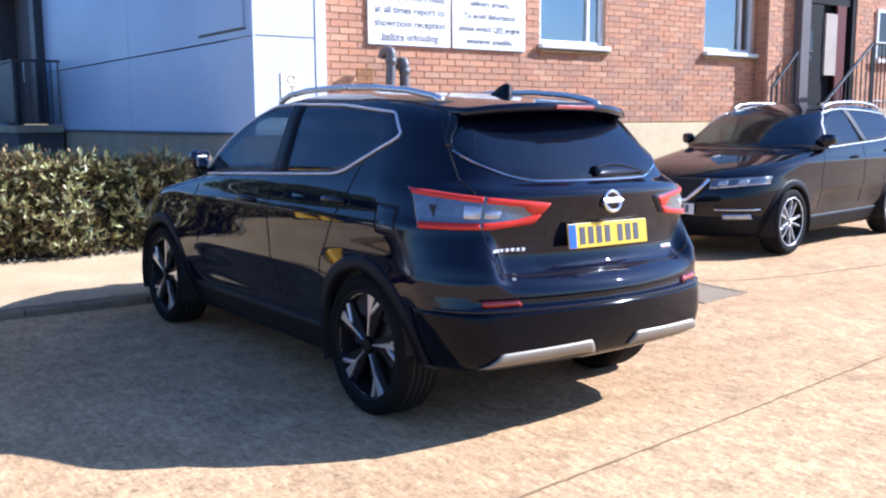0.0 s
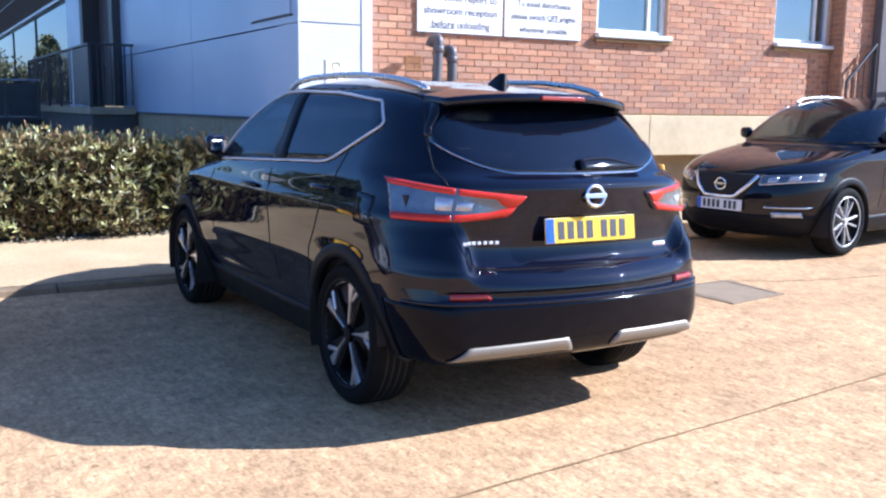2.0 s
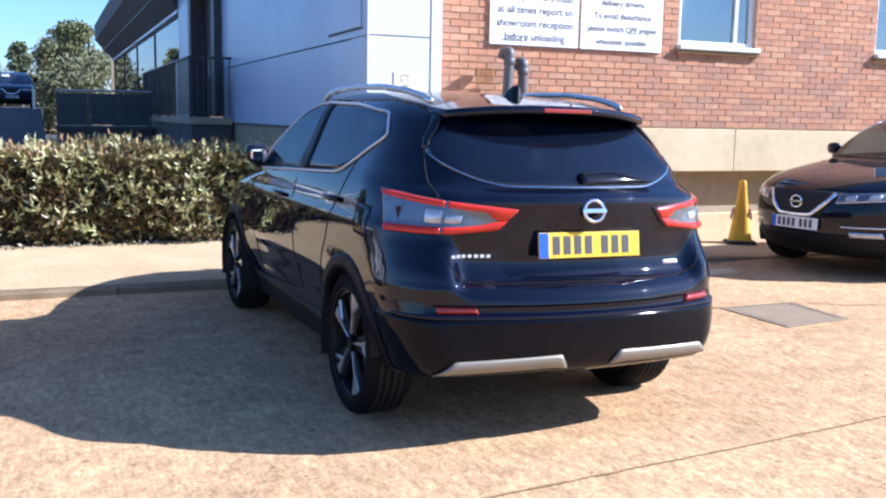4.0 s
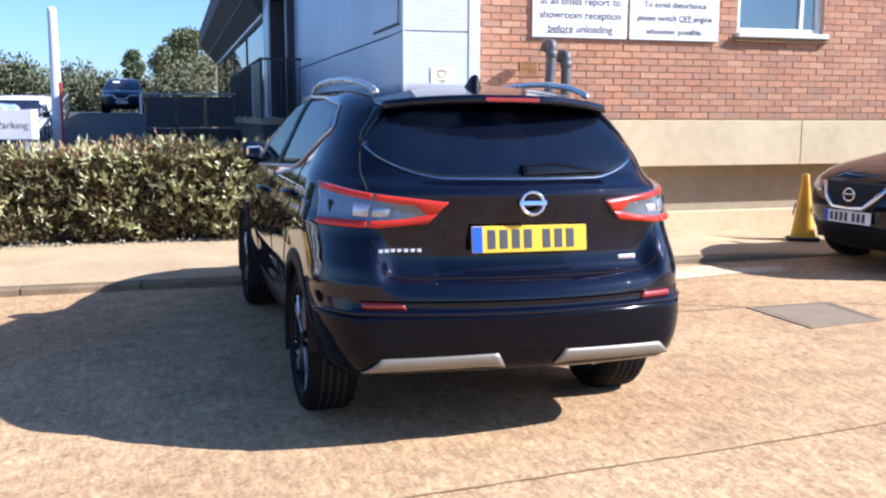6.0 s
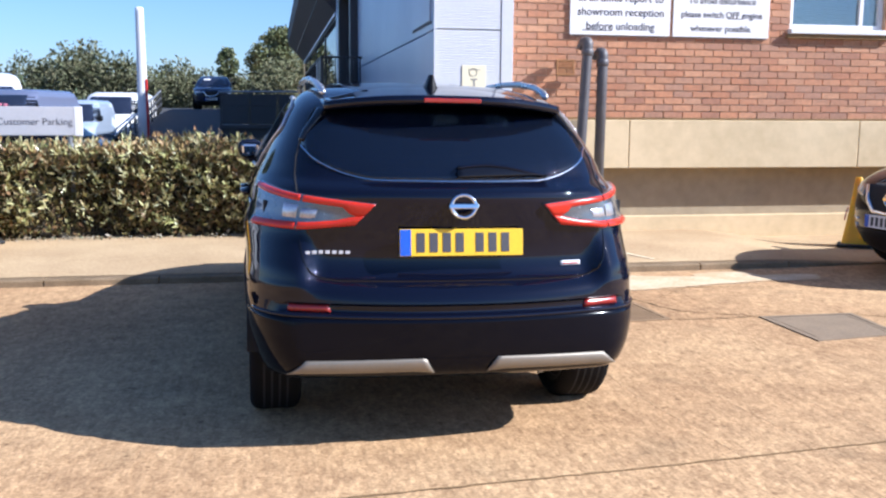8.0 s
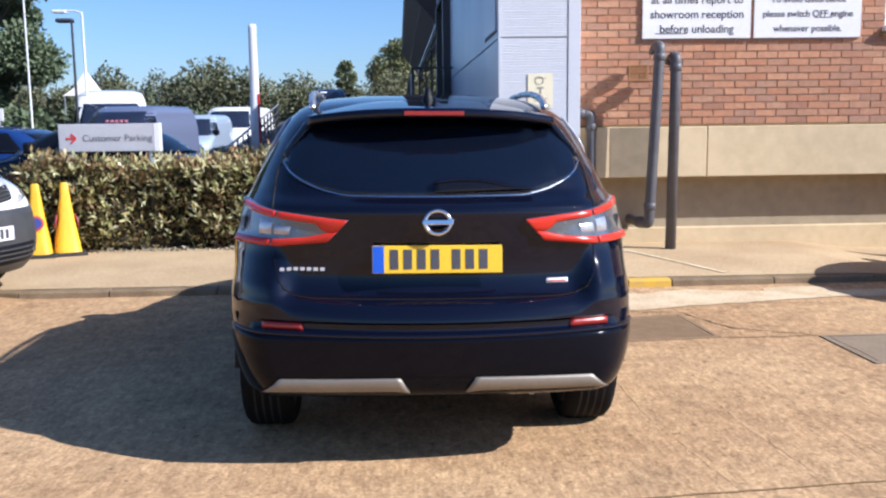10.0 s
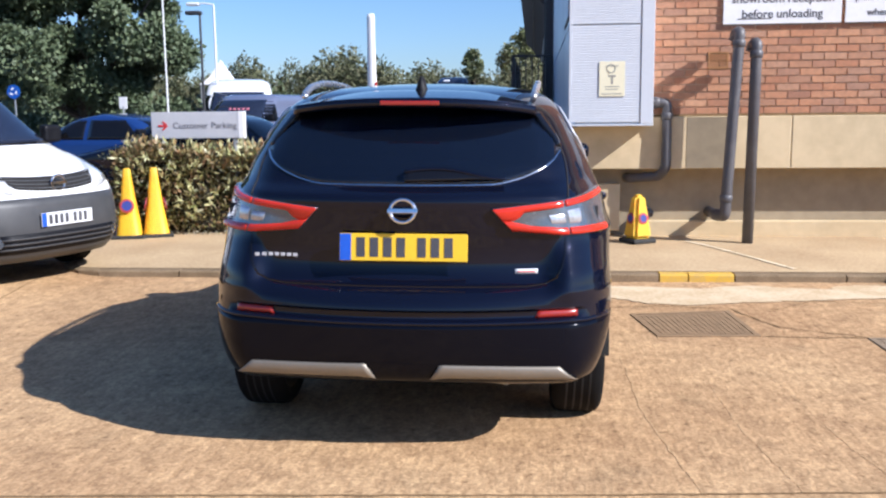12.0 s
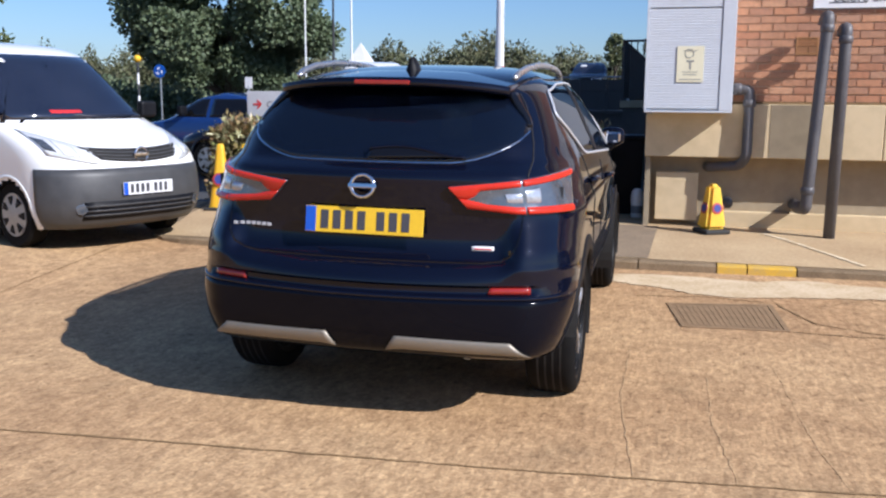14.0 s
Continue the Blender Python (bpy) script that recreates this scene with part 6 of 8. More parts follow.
soil_pipe("soil_pipe", [(2.475, 5.80, 2.09), (2.485, 5.78, 2.16), (2.495, 5.645, 2.165), (2.41, 5.635, 0.37), (2.36, 5.80, 0.37), (2.36, 6.22, 0.36)], 0.054,
          [((2.49, 5.645, 2.05), (0, 0, 1)), ((2.417, 5.635, 0.55), (0, 0, 1)), ((2.37, 5.80, 0.37), (0.4, -1, 0))], "grey soil pipe with a hooked top, elbowed at its foot")
soil_pipe("soil_pipe", [(2.635, 5.78, 1.985), (2.645, 5.76, 2.05), (2.655, 5.625, 2.055), (2.63, 5.605, 0.10)], 0.054,
          [((2.653, 5.625, 1.945), (0, 0, 1))], "tall grey soil pipe running down into the pavement")
soil_pipe("waste_pipe", [(1.70, 5.90, 1.50), (1.86, 5.90, 1.49), (1.86, 5.88, 0.84), (1.80, 5.96, 0.75), (1.52, 6.12, 0.72), (1.50, 6.25, 0.72)], 0.05, [((1.86, 5.895, 1.36), (0, 0, 1)), ((1.745, 5.90, 1.497), (1, 0, 0))], "short grey waste pipe below the white cladding")
stub = thing("pipe_stub", None, "short capped pipe stub in the plinth", "pipe")
part("pipe_run", tube(bmesh.new(), [(1.72, 6.22, 0.36), (1.72, 6.05, 0.36)], 0.05, 14), PIPE, stub, smooth=True)

# ---- entrance at the far end of the wall ----
porch = thing("entrance", None, "dark entrance door beside a brick pier, above steps", "entrance", kind="structure")
part("pier", boxes(((9.472, 5.758, 0.0), (10.13, 5.974, 5.6)), ((9.705, 5.976, 0.0), (10.13, 6.3, 5.6))), MORTAR, porch)
part("post", boxes(((10.14, 5.62, 0.0), (10.38, 5.80, 5.6)), bevel=0.01), POST_PAINT, porch, "dull grey post")
part("recess", boxes(((10.14, 6.12, 0), (12.29, 6.2, 5.6)), ((10.14, 5.81, 0), (10.2, 6.11, 5.6)), ((12.2, 5.99, 0), (12.29, 6.11, 5.6))), PORCH_BLACK, porch)
part("black_door", boxes(((10.42, 6.03, 1.56), (11.38, 6.08, 3.28)), bevel=0.004), PORCH_BLACK, porch, "black entrance door")
part("door_pane", boxes(((10.72, 6.02, 2.35), (11.08, 6.028, 2.85)), bevel=0.004), FRIT, porch, "small dark pane in the door")
part("light_panel", boxes(((11.42, 6.0, 2.13), (11.76, 6.05, 3.15)), bevel=0.003), PALE_PANEL, porch, "pale tall panel beside the door")
part("red_panel", boxes(((11.78, 6.02, 1.56), (12.05, 6.07, 3.3)), bevel=0.003), MAROON, porch, "dark red panel")
part("door_head", boxes(((10.39, 6.02, 3.3), (12.19, 6.08, 3.42))), PORCH_BLACK, porch)
part("porch_lamp", lathe(bmesh.new(), [(0.14, 0.0), (0.16, 0.03), (0.15, 0.10), (0.06, 0.13)], 18, "z", Matrix.Translation((10.75, 5.93, 3.34))), WHITE_PLASTIC, porch, "round white lamp over the door", smooth=True)
part("side_wall", boxes(((12.3, 5.984, 0.0), (13.9, 6.2, 5.6))), MORTAR, porch)
part("upper_window", boxes(((12.98, 5.94, 2.5), (13.75, 5.97, 3.25)), bevel=0.004), FRIT, porch)
part("window_frame", boxes(((12.92, 5.935, 2.46), (12.975, 5.974, 3.31)), ((12.975, 5.935, 3.255), (13.8, 5.974, 3.31)), bevel=0.004), WHITE_PLASTIC, porch)
part("window_sill", boxes(((12.88, 5.88, 2.38), (13.82, 5.974, 2.45)), bevel=0.006), WHITE_PLASTIC, porch)
part("landing", boxes(((11.2, 5.0, 0.0), (13.9, 5.97, 1.55)), bevel=0.01), PLINTH, porch)
for i in range(8):
    part("step", boxes(((9.28 + 0.24 * i, 5.0, 0.0), (9.515 + 0.24 * i, 5.60, 0.17 + 0.172 * i)), bevel=0.008), PLINTH, porch)


def railing(name, p, q, n, h, label):
    ob = thing(name, None, label, "railing", "dark railings at the entrance")
    p, q = Vector(p), Vector(q)
    up = Vector((0, 0, h))
    part("handrail", tube(bmesh.new(), [p + up, q + up], 0.025, 8), RAIL, ob)
    part("bottom_rail", tube(bmesh.new(), [p + up * 0.12, q + up * 0.12], 0.015, 6), RAIL, ob)
    for i in range(n):
        a = p + (q - p) * (i / (n - 1))
        part("baluster", tube(bmesh.new(), [a, a + up], 0.022 if i in (0, n - 1) else 0.011, 6), RAIL, ob)
    return ob


railing("railing", (9.45, 5.10, 0.2), (11.3, 5.10, 1.56), 14, 1.02, "dark steel railing sloping down the entrance steps")
railing("railing", (9.42, 5.62, 0.85), (10.06, 5.62, 1.42), 6, 1.02, "dark steel railing on the wall side of the entrance steps")
railing("railing", (11.36, 5.10, 1.55), (13.85, 5.10, 1.55), 22, 1.05, "dark steel railing along the raised landing")

# ---- cones ----
def tall_cone(x, y, turn, z, label, h=0.75, base=0.145, lean=0.0):
    ob = thing("traffic_cone", Matrix.Translation((x, y, z)) @ Matrix.Rotation(radians(turn), 4, "Z") @ Matrix.Rotation(radians(lean), 4, "Y"), label, "cone", "yellow cones on the pavement")
    part("foot", boxes(((-base - 0.03, -base - 0.03, 0), (base + 0.03, base + 0.03, 0.035)), bevel=0.012), CONE_BASE, ob, "black rubber foot")
    bm = bmesh.new()
    prof = [(base, 0.036), (base * 0.95, 0.06), (0.085, h * 0.50), (0.05, h * 0.86), (0.042, h - 0.02), (0.03, h)]
    rings = []
    for r, z_ in prof:
        ring = []
        for k in range(24):
            a = 2 * math.pi * k / 24
            sq = 1 / max(abs(math.cos(a)), abs(math.sin(a)))
            f = 1 + (min(sq, 1.25) - 1) * 0.8
            ring.append(bm.verts.new((r * f * math.cos(a) * 0.95, r * f * math.sin(a) * 0.95, z_)))
        rings.append(ring)
    for a, b in zip(rings, rings[1:]):
        for k in range(24):
            bm.faces.new((a[k], a[(k + 1) % 24], b[(k + 1) % 24], b[k]))
    bm.faces.new(rings[-1])
    smooth_sharp(part("shell", bm, CONE_YELLOW, ob, "sun-faded yellow plastic shell"), 50)
    for s in (-1, 1):
        rr = 0.075
        d = part("disc", lathe(bmesh.new(), [(rr, 0), (rr, 0.010), (rr * 0.8, 0.012)], 24, "z", Matrix.Translation((0, s * 0.098, h * 0.47)) @ Matrix.Rotation(radians(-s * 78), 4, "X")), CONE_RED, ob, "faded red and blue disc")
        part("disc_centre", lathe(bmesh.new(), [(rr * 0.72, 0.012), (rr * 0.7, 0.015)], 24, "z", Matrix.Translation((0, s * 0.098, h * 0.47)) @ Matrix.Rotation(radians(-s * 78), 4, "X")), CONE_BLUE, d)
    return ob


tall_cone(-3.845, 5.87, 15, PAVE_Z, "tall yellow no-waiting cone in front of the hedge")
tall_cone(-3.60, 6.0, 115, PAVE_Z, "tall yellow no-waiting cone in front of the hedge")
tall_cone(5.42, 5.19, 55, 0.012, "tall yellow no-waiting cone beside the parked black car", lean=3)


def block_cone(x, y, turn):
    ob = thing("traffic_cone", Matrix.Translation((x, y, PAVE_Z)) @ Matrix.Rotation(radians(turn), 4, "Z"), "squat four-sided yellow no-waiting cone by the plinth", "cone", "yellow cones on the pavement")
    part("foot", boxes(((-0.135, -0.135, 0), (0.135, 0.135, 0.045)), bevel=0.015), CONE_BASE, ob, "black rubber foot")
    bm = boxes(((-0.11, -0.11, 0.046), (0.11, 0.11, 0.48)))
    for v in bm.verts:
        if v.co.z > 0.3:
            v.co.x, v.co.y = v.co.x * 0.5, v.co.y * 0.5
    bmesh.ops.bevel(bm, geom=bm.edges[:], offset=0.03, segments=3, affect="EDGES")
    smooth_sharp(part("shell", bm, CONE_YELLOW, ob, "yellow plastic shell"), 40)
    for k in range(4):
        m = Matrix.Rotation(math.pi / 2 * k, 4, "Z") @ Matrix.Translation((0, -0.0875, 0.25)) @ Matrix.Rotation(radians(83), 4, "X")
        d = part("disc", lathe(bmesh.new(), [(0.056, -0.004), (0.056, 0.004), (0.045, 0.005)], 22, "z", m), CONE_RED, ob, "faded red and blue disc")
        part("disc_centre", lathe(bmesh.new(), [(0.038, 0.004), (0.036, 0.007)], 20, "z", m), CONE_BLUE, d)
    return ob


block_cone(1.56, 5.62, 30)

# ---- customer parking sign above the hedge ----
ps = thing("parking_sign", Matrix.Translation((-3.235, 6.45, 0)), "pale grey customer parking sign standing in the hedge", "sign")
part("board", boxes(((-0.535, -0.04, 1.16), (0.535, 0.04, 1.455)), bevel=0.006), surface("pale grey sign", (0.50, 0.50, 0.52), (0.45, 0.45, 0.47), 0.5, 3, 40), ps)
part("end_cap", boxes(((0.472, -0.043, 1.158), (0.538, 0.043, 1.457)), bevel=0.004), WHITE_SIGN, ps)
lettered("Customer Parking", 0.100, pose(0.085, -0.042, 1.30, 90), surface("grey print", (0.10, 0.10, 0.115), (0.13, 0.13, 0.145), 0.6, 9, 50), ps)
bm = boxes(((-0.45, -0.046, 1.292), (-0.37, -0.041, 1.312)))
for s in (-1, 1):
    box(bm, (-0.035, -0.0025, -0.009), (0.035, 0.0025, 0.009), m=Matrix.Translation((-0.375, -0.0435, 1.302 + s * 0.024)) @ Matrix.Rotation(radians(s * 42), 4, "Y"))
part("arrow", bm, RED_INK, ps)
for x in (-0.42, 0.42):
    part("post", tube(bmesh.new(), [(x, 0, 0), (x, 0, 1.16)], 0.03, 10), STEEL, ps)

# ---- hedge ----
def leaf_cloud(name, count, place, size, material, parent=None, seed=3, slim=0.45, fold=0.25, up=0.3):
    """Many small folded leaves; place(rnd) gives a point and a leaning direction."""
    rnd = random.Random(seed)
    verts, faces = [], []
    for _ in range(count):
        p, d = place(rnd)
        d = (Vector(d) + Vector((rnd.gauss(0, 1), rnd.gauss(0, 1), rnd.gauss(0, 1) + up)) * 0.8).normalized()
        s = d.cross(Vector((rnd.gauss(0, 1), rnd.gauss(0, 1), rnd.gauss(0, 1)))).normalized()
        n = d.cross(s)
        L = size * rnd.uniform(0.6, 1.35)
        w = L * slim * 0.5
        k = len(verts)
        p = Vector(p)
        verts += [tuple(p), tuple(p + d * L * 0.5 + s * w + n * fold * w), tuple(p + d * L), tuple(p + d * L * 0.5 - s * w + n * fold * w)]
        faces += [(k, k + 1, k + 2), (k, k + 2, k + 3)]
    return part(name, mesh_from(name, verts, faces), material, parent)


def leaf_material(name, colours, gloss=0.45):
    m = random_colours(name, colours, gloss, True, 0.1, 20, 0.2)
    p = m.node_tree.nodes["Principled BSDF"]
    p.inputs["Specular IOR Level"].default_value = 0.4
    return m


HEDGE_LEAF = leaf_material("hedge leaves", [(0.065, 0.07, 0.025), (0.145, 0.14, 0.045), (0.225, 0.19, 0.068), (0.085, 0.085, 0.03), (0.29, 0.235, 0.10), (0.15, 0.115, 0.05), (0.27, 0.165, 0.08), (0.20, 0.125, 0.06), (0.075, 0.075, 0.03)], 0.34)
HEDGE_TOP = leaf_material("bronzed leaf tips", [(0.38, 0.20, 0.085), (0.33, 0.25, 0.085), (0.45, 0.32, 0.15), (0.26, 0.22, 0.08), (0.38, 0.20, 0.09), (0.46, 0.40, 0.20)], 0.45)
HEDGE_CORE = surface("dark hedge core and stems", (0.028, 0.024, 0.014), (0.05, 0.04, 0.024), 0.9, 12, 80, 0.5)
HX0, HX1, HY0, HY1, HZ1 = -4.18, 0.45, 6.22, 7.0, 1.0
hedge = thing("hedge", Matrix.Translation(((HX0 + HX1) / 2, 6.6, 0.1)), "clipped olive-green hedge with bronzed tips along the pavement", "hedge", kind="stuff")
hb = hedge.matrix_world.inverted()


def lump(x, z):
    return 0.08 * math.sin(x * 2.1 + 1.3 * z) + 0.075 * math.sin(x * 5.3 + 2 + 3 * z) + 0.055 * math.sin(x * 11 + 7 * z) * math.sin(z * 9 + x)


def hedge_place(rnd):
    x = rnd.uniform(HX0, HX1)
    k = rnd.random()
    depth = abs(rnd.gauss(0, 0.07))
    if k < 0.62:
        z = 0.14 + (HZ1 - 0.14) * rnd.random() ** 0.9
        return hb @ Vector((x, HY0 + 0.05 + lump(x, z) * 0.8 + depth - 0.03, z)), (0, -1, 0.35)
    if k < 0.90:
        y = rnd.uniform(HY0, HY1)
        return hb @ Vector((x, y, HZ1 + 0.5 * lump(x, y * 2) - depth)), (0, 0, 1)
    if k < 0.95:
        return hb @ Vector(((HX0 + lump(x * 3, x) + depth) if rnd.random() < 0.7 else HX1 - depth, rnd.uniform(HY0, HY1), rnd.uniform(0.14, HZ1))), (-1, 0, 0.3)
    return hb @ Vector((x, HY1 - depth, rnd.uniform(0.14, HZ1))), (0, 1, 0.3)


def tip_place(rnd):
    x, y = rnd.uniform(HX0, HX1), rnd.uniform(HY0 - 0.02, HY1)
    return hb @ Vector((x, y + 0.05, HZ1 + 0.5 * lump(x, y * 2) - abs(rnd.gauss(0, 0.06)) + (rnd.uniform(0.03, 0.13) if rnd.random() < 0.14 else 0))), (0, -0.3, 1)


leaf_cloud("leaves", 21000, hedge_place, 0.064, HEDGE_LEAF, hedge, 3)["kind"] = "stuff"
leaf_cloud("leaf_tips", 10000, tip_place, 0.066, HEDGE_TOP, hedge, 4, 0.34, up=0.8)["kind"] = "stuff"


PALE_LEAF = leaf_material("cream-edged young leaves", [(0.58, 0.54, 0.27), (0.44, 0.44, 0.18), (0.68, 0.65, 0.40), (0.30, 0.34, 0.11), (0.52, 0.38, 0.20)], 0.3)
shoot = {"n": 0}


def rosette_place(rnd):
    """Six or seven long leaves sprung from one shoot."""
    if shoot["n"] == 0:
        x, k = rnd.uniform(HX0 + 0.05, HX1 - 0.05), rnd.random()
        z = 0.22 + (HZ1 - 0.22) * rnd.random() ** 0.8 if k < 0.66 else HZ1
        y = HY0 + lump(x, z) * 0.8 - 0.02 if k < 0.66 else rnd.uniform(HY0, HY1)
        up_ = 0.5 * lump(x, y * 2) + rnd.uniform(0.0, 0.07) if k >= 0.66 else 0.0
        shoot["p"], shoot["d"], shoot["n"] = Vector((x, y, z + up_)), (Vector((rnd.gauss(0, 0.4), -0.8, 0.6)) if k < 0.66 else Vector((rnd.gauss(0, 0.3), -0.2, 1.0))), rnd.randrange(5, 9)
    shoot["n"] -= 1
    d = shoot["d"].normalized()
    return hb @ (shoot["p"] + d * rnd.uniform(-0.04, 0.05)), d * 1.4


leaf_cloud("pale_leaves", 3600, rosette_place, 0.085, PALE_LEAF, hedge, 12, 0.24, up=0.2)["kind"] = "stuff"


# closed dark sheets paint the shade inside the hedge
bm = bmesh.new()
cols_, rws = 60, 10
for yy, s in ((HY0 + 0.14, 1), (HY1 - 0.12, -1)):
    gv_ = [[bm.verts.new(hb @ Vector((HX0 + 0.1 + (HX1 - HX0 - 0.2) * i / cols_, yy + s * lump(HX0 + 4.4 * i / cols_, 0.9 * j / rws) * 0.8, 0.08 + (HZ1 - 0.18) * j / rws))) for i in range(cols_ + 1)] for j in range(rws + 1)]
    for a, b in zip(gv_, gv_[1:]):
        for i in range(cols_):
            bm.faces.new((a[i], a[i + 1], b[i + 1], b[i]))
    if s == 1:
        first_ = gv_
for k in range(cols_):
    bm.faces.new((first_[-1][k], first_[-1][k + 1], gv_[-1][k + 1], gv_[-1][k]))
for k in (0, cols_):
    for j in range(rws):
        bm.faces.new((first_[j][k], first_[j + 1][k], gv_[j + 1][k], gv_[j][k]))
part("dark_core", bm, HEDGE_CORE, hedge)
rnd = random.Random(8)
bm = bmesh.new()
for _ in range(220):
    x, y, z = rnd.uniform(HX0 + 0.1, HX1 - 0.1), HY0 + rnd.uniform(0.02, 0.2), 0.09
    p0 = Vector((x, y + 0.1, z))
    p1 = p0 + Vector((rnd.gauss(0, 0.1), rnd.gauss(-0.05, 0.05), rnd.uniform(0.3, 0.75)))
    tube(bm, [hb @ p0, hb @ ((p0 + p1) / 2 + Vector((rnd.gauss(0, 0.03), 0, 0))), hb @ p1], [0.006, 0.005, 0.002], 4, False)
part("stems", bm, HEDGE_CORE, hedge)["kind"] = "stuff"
LITTER = leaf_material("dry leaf litter", [(0.34, 0.30, 0.2), (0.26, 0.2, 0.12), (0.42, 0.38, 0.3), (0.15, 0.16, 0.06)], 0.7)
litter = leaf_cloud("leaf_litter", 900, lambda r: (Vector((r.uniform(HX0, HX1), HY0 + r.gauss(-0.02, 0.06), PAVE_Z + 0.004 + abs(r.gauss(0, 0.012)))), (0, 0, -0.5)), 0.045, LITTER, None, 5, 0.5, up=-0.2)
tagged(litter, "dry leaf litter along the foot of the hedge", "leaf litter", kind="stuff")


# ---- black filler added for the shaded gap beside the hedge, and a canister ----
black_filler = thing("gap_filler", Matrix.Translation((0.645, 7.05, 0.012)), "black bin-shaped filler added for the dark of a shaded gap", "bin")
bm = bmesh.new()
for lo, hi, z0, z1 in ((0.145, 0.185, 0.05, 0.93),):
    ra = [bm.verts.new((sx * lo, sy * lo * 1.15, z0)) for sx, sy in ((-1, -1), (1, -1), (1, 1), (-1, 1))]
    rb = [bm.verts.new((sx * hi, sy * hi * 1.2, z1)) for sx, sy in ((-1, -1), (1, -1), (1, 1), (-1, 1))]
    bm.faces.new(ra[::-1])
    bm.faces.new(rb)
    for k in range(4):
        bm.faces.new((ra[k], ra[(k + 1) % 4], rb[(k + 1) % 4], rb[k]))
bmesh.ops.bevel(bm, geom=list(bm.edges), offset=0.018, segments=2, affect="EDGES")
part("body", bm, BLACK_PLASTIC, black_filler)
part("lid", boxes(((-0.195, -0.235, 0.932), (0.195, 0.235, 0.985)), bevel=0.02), BLACK_PLASTIC, black_filler)
part("handle", tube(bmesh.new(), [(-0.16, 0.25, 0.95), (0.16, 0.25, 0.95)], 0.014, 8), BLACK_PLASTIC, black_filler)
for sx in (-1, 1):
    part("wheel", lathe(bmesh.new(), [(0.09, -0.02), (0.10, -0.012), (0.10, 0.012), (0.09, 0.02), (0.02, 0.024)], 20, "x", Matrix.Translation((sx * 0.165, 0.17, 0.10))), TYRE, black_filler)
can = thing("canister", Matrix.Translation((0.79, 6.60, 0.112)), "white plastic canister with a rounded top on the ground", "canister")
part("body", lathe(bmesh.new(), [(0.055, 0.0), (0.062, 0.02), (0.062, 0.14), (0.066, 0.15), (0.066, 0.24), (0.055, 0.29), (0.03, 0.315), (0.01, 0.32)], 20), WHITE_PLASTIC, can, smooth=True)
part("band", lathe(bmesh.new(), [(0.0635, 0.05), (0.064, 0.052), (0.064, 0.13), (0.0635, 0.132)], 20), SIGN_EDGE, can, "grey lower band", smooth=True)


# ---- other vehicles ----
def plain_wheel(parent, x, y, r, side, caps=True):
    w = new("wheel")
    w.parent, w.location = parent, (x, y, r)
    M = Matrix.Diagonal((side, 1, 1, 1))
    rr = r * 0.66
    t = part("tyre", lathe(bmesh.new(), [(rr, -0.09), (r - 0.02, -0.095), (r, -0.07), (r, 0.07), (r - 0.02, 0.095), (rr, 0.09)], 40, "x", M), TYRE, w)
    smooth_sharp(t, 35)
    rim = smooth_sharp(part("wheel_trim", lathe(bmesh.new(), [(rr, 0.08), (rr, 0.096), (rr * 0.9, 0.094), (rr * 0.5, 0.104), (rr * 0.2, 0.106), (0.01, 0.107)], 36, "x", M), STEEL if caps else RIM_FACE, w, "silver wheel trim"), 30)
    for k in range(7):
        a = 2 * math.pi * k / 7
        d = Vector((0, math.cos(a), math.sin(a)))
        e = Vector((0, -math.sin(a), math.cos(a)))
        bm = bmesh.new()
        f = [M @ (Vector((0.108, 0, 0)) + d * q + e * s) for q, s in ((rr * 0.48, -0.012), (rr * 0.48, 0.012), (rr * 0.86, 0.034), (rr * 0.86, -0.034))]
        b = [p - M @ Vector((0.012, 0, 0)) for p in f]
        vs = [bm.verts.new(p) for p in f + b]
        bm.faces.new(vs[:4])
        for i in range(4):
            bm.faces.new((vs[i], vs[(i + 1) % 4], vs[4 + (i + 1) % 4], vs[4 + i]))
        part("trim_slot", bm, HOLE, rim)
    return w


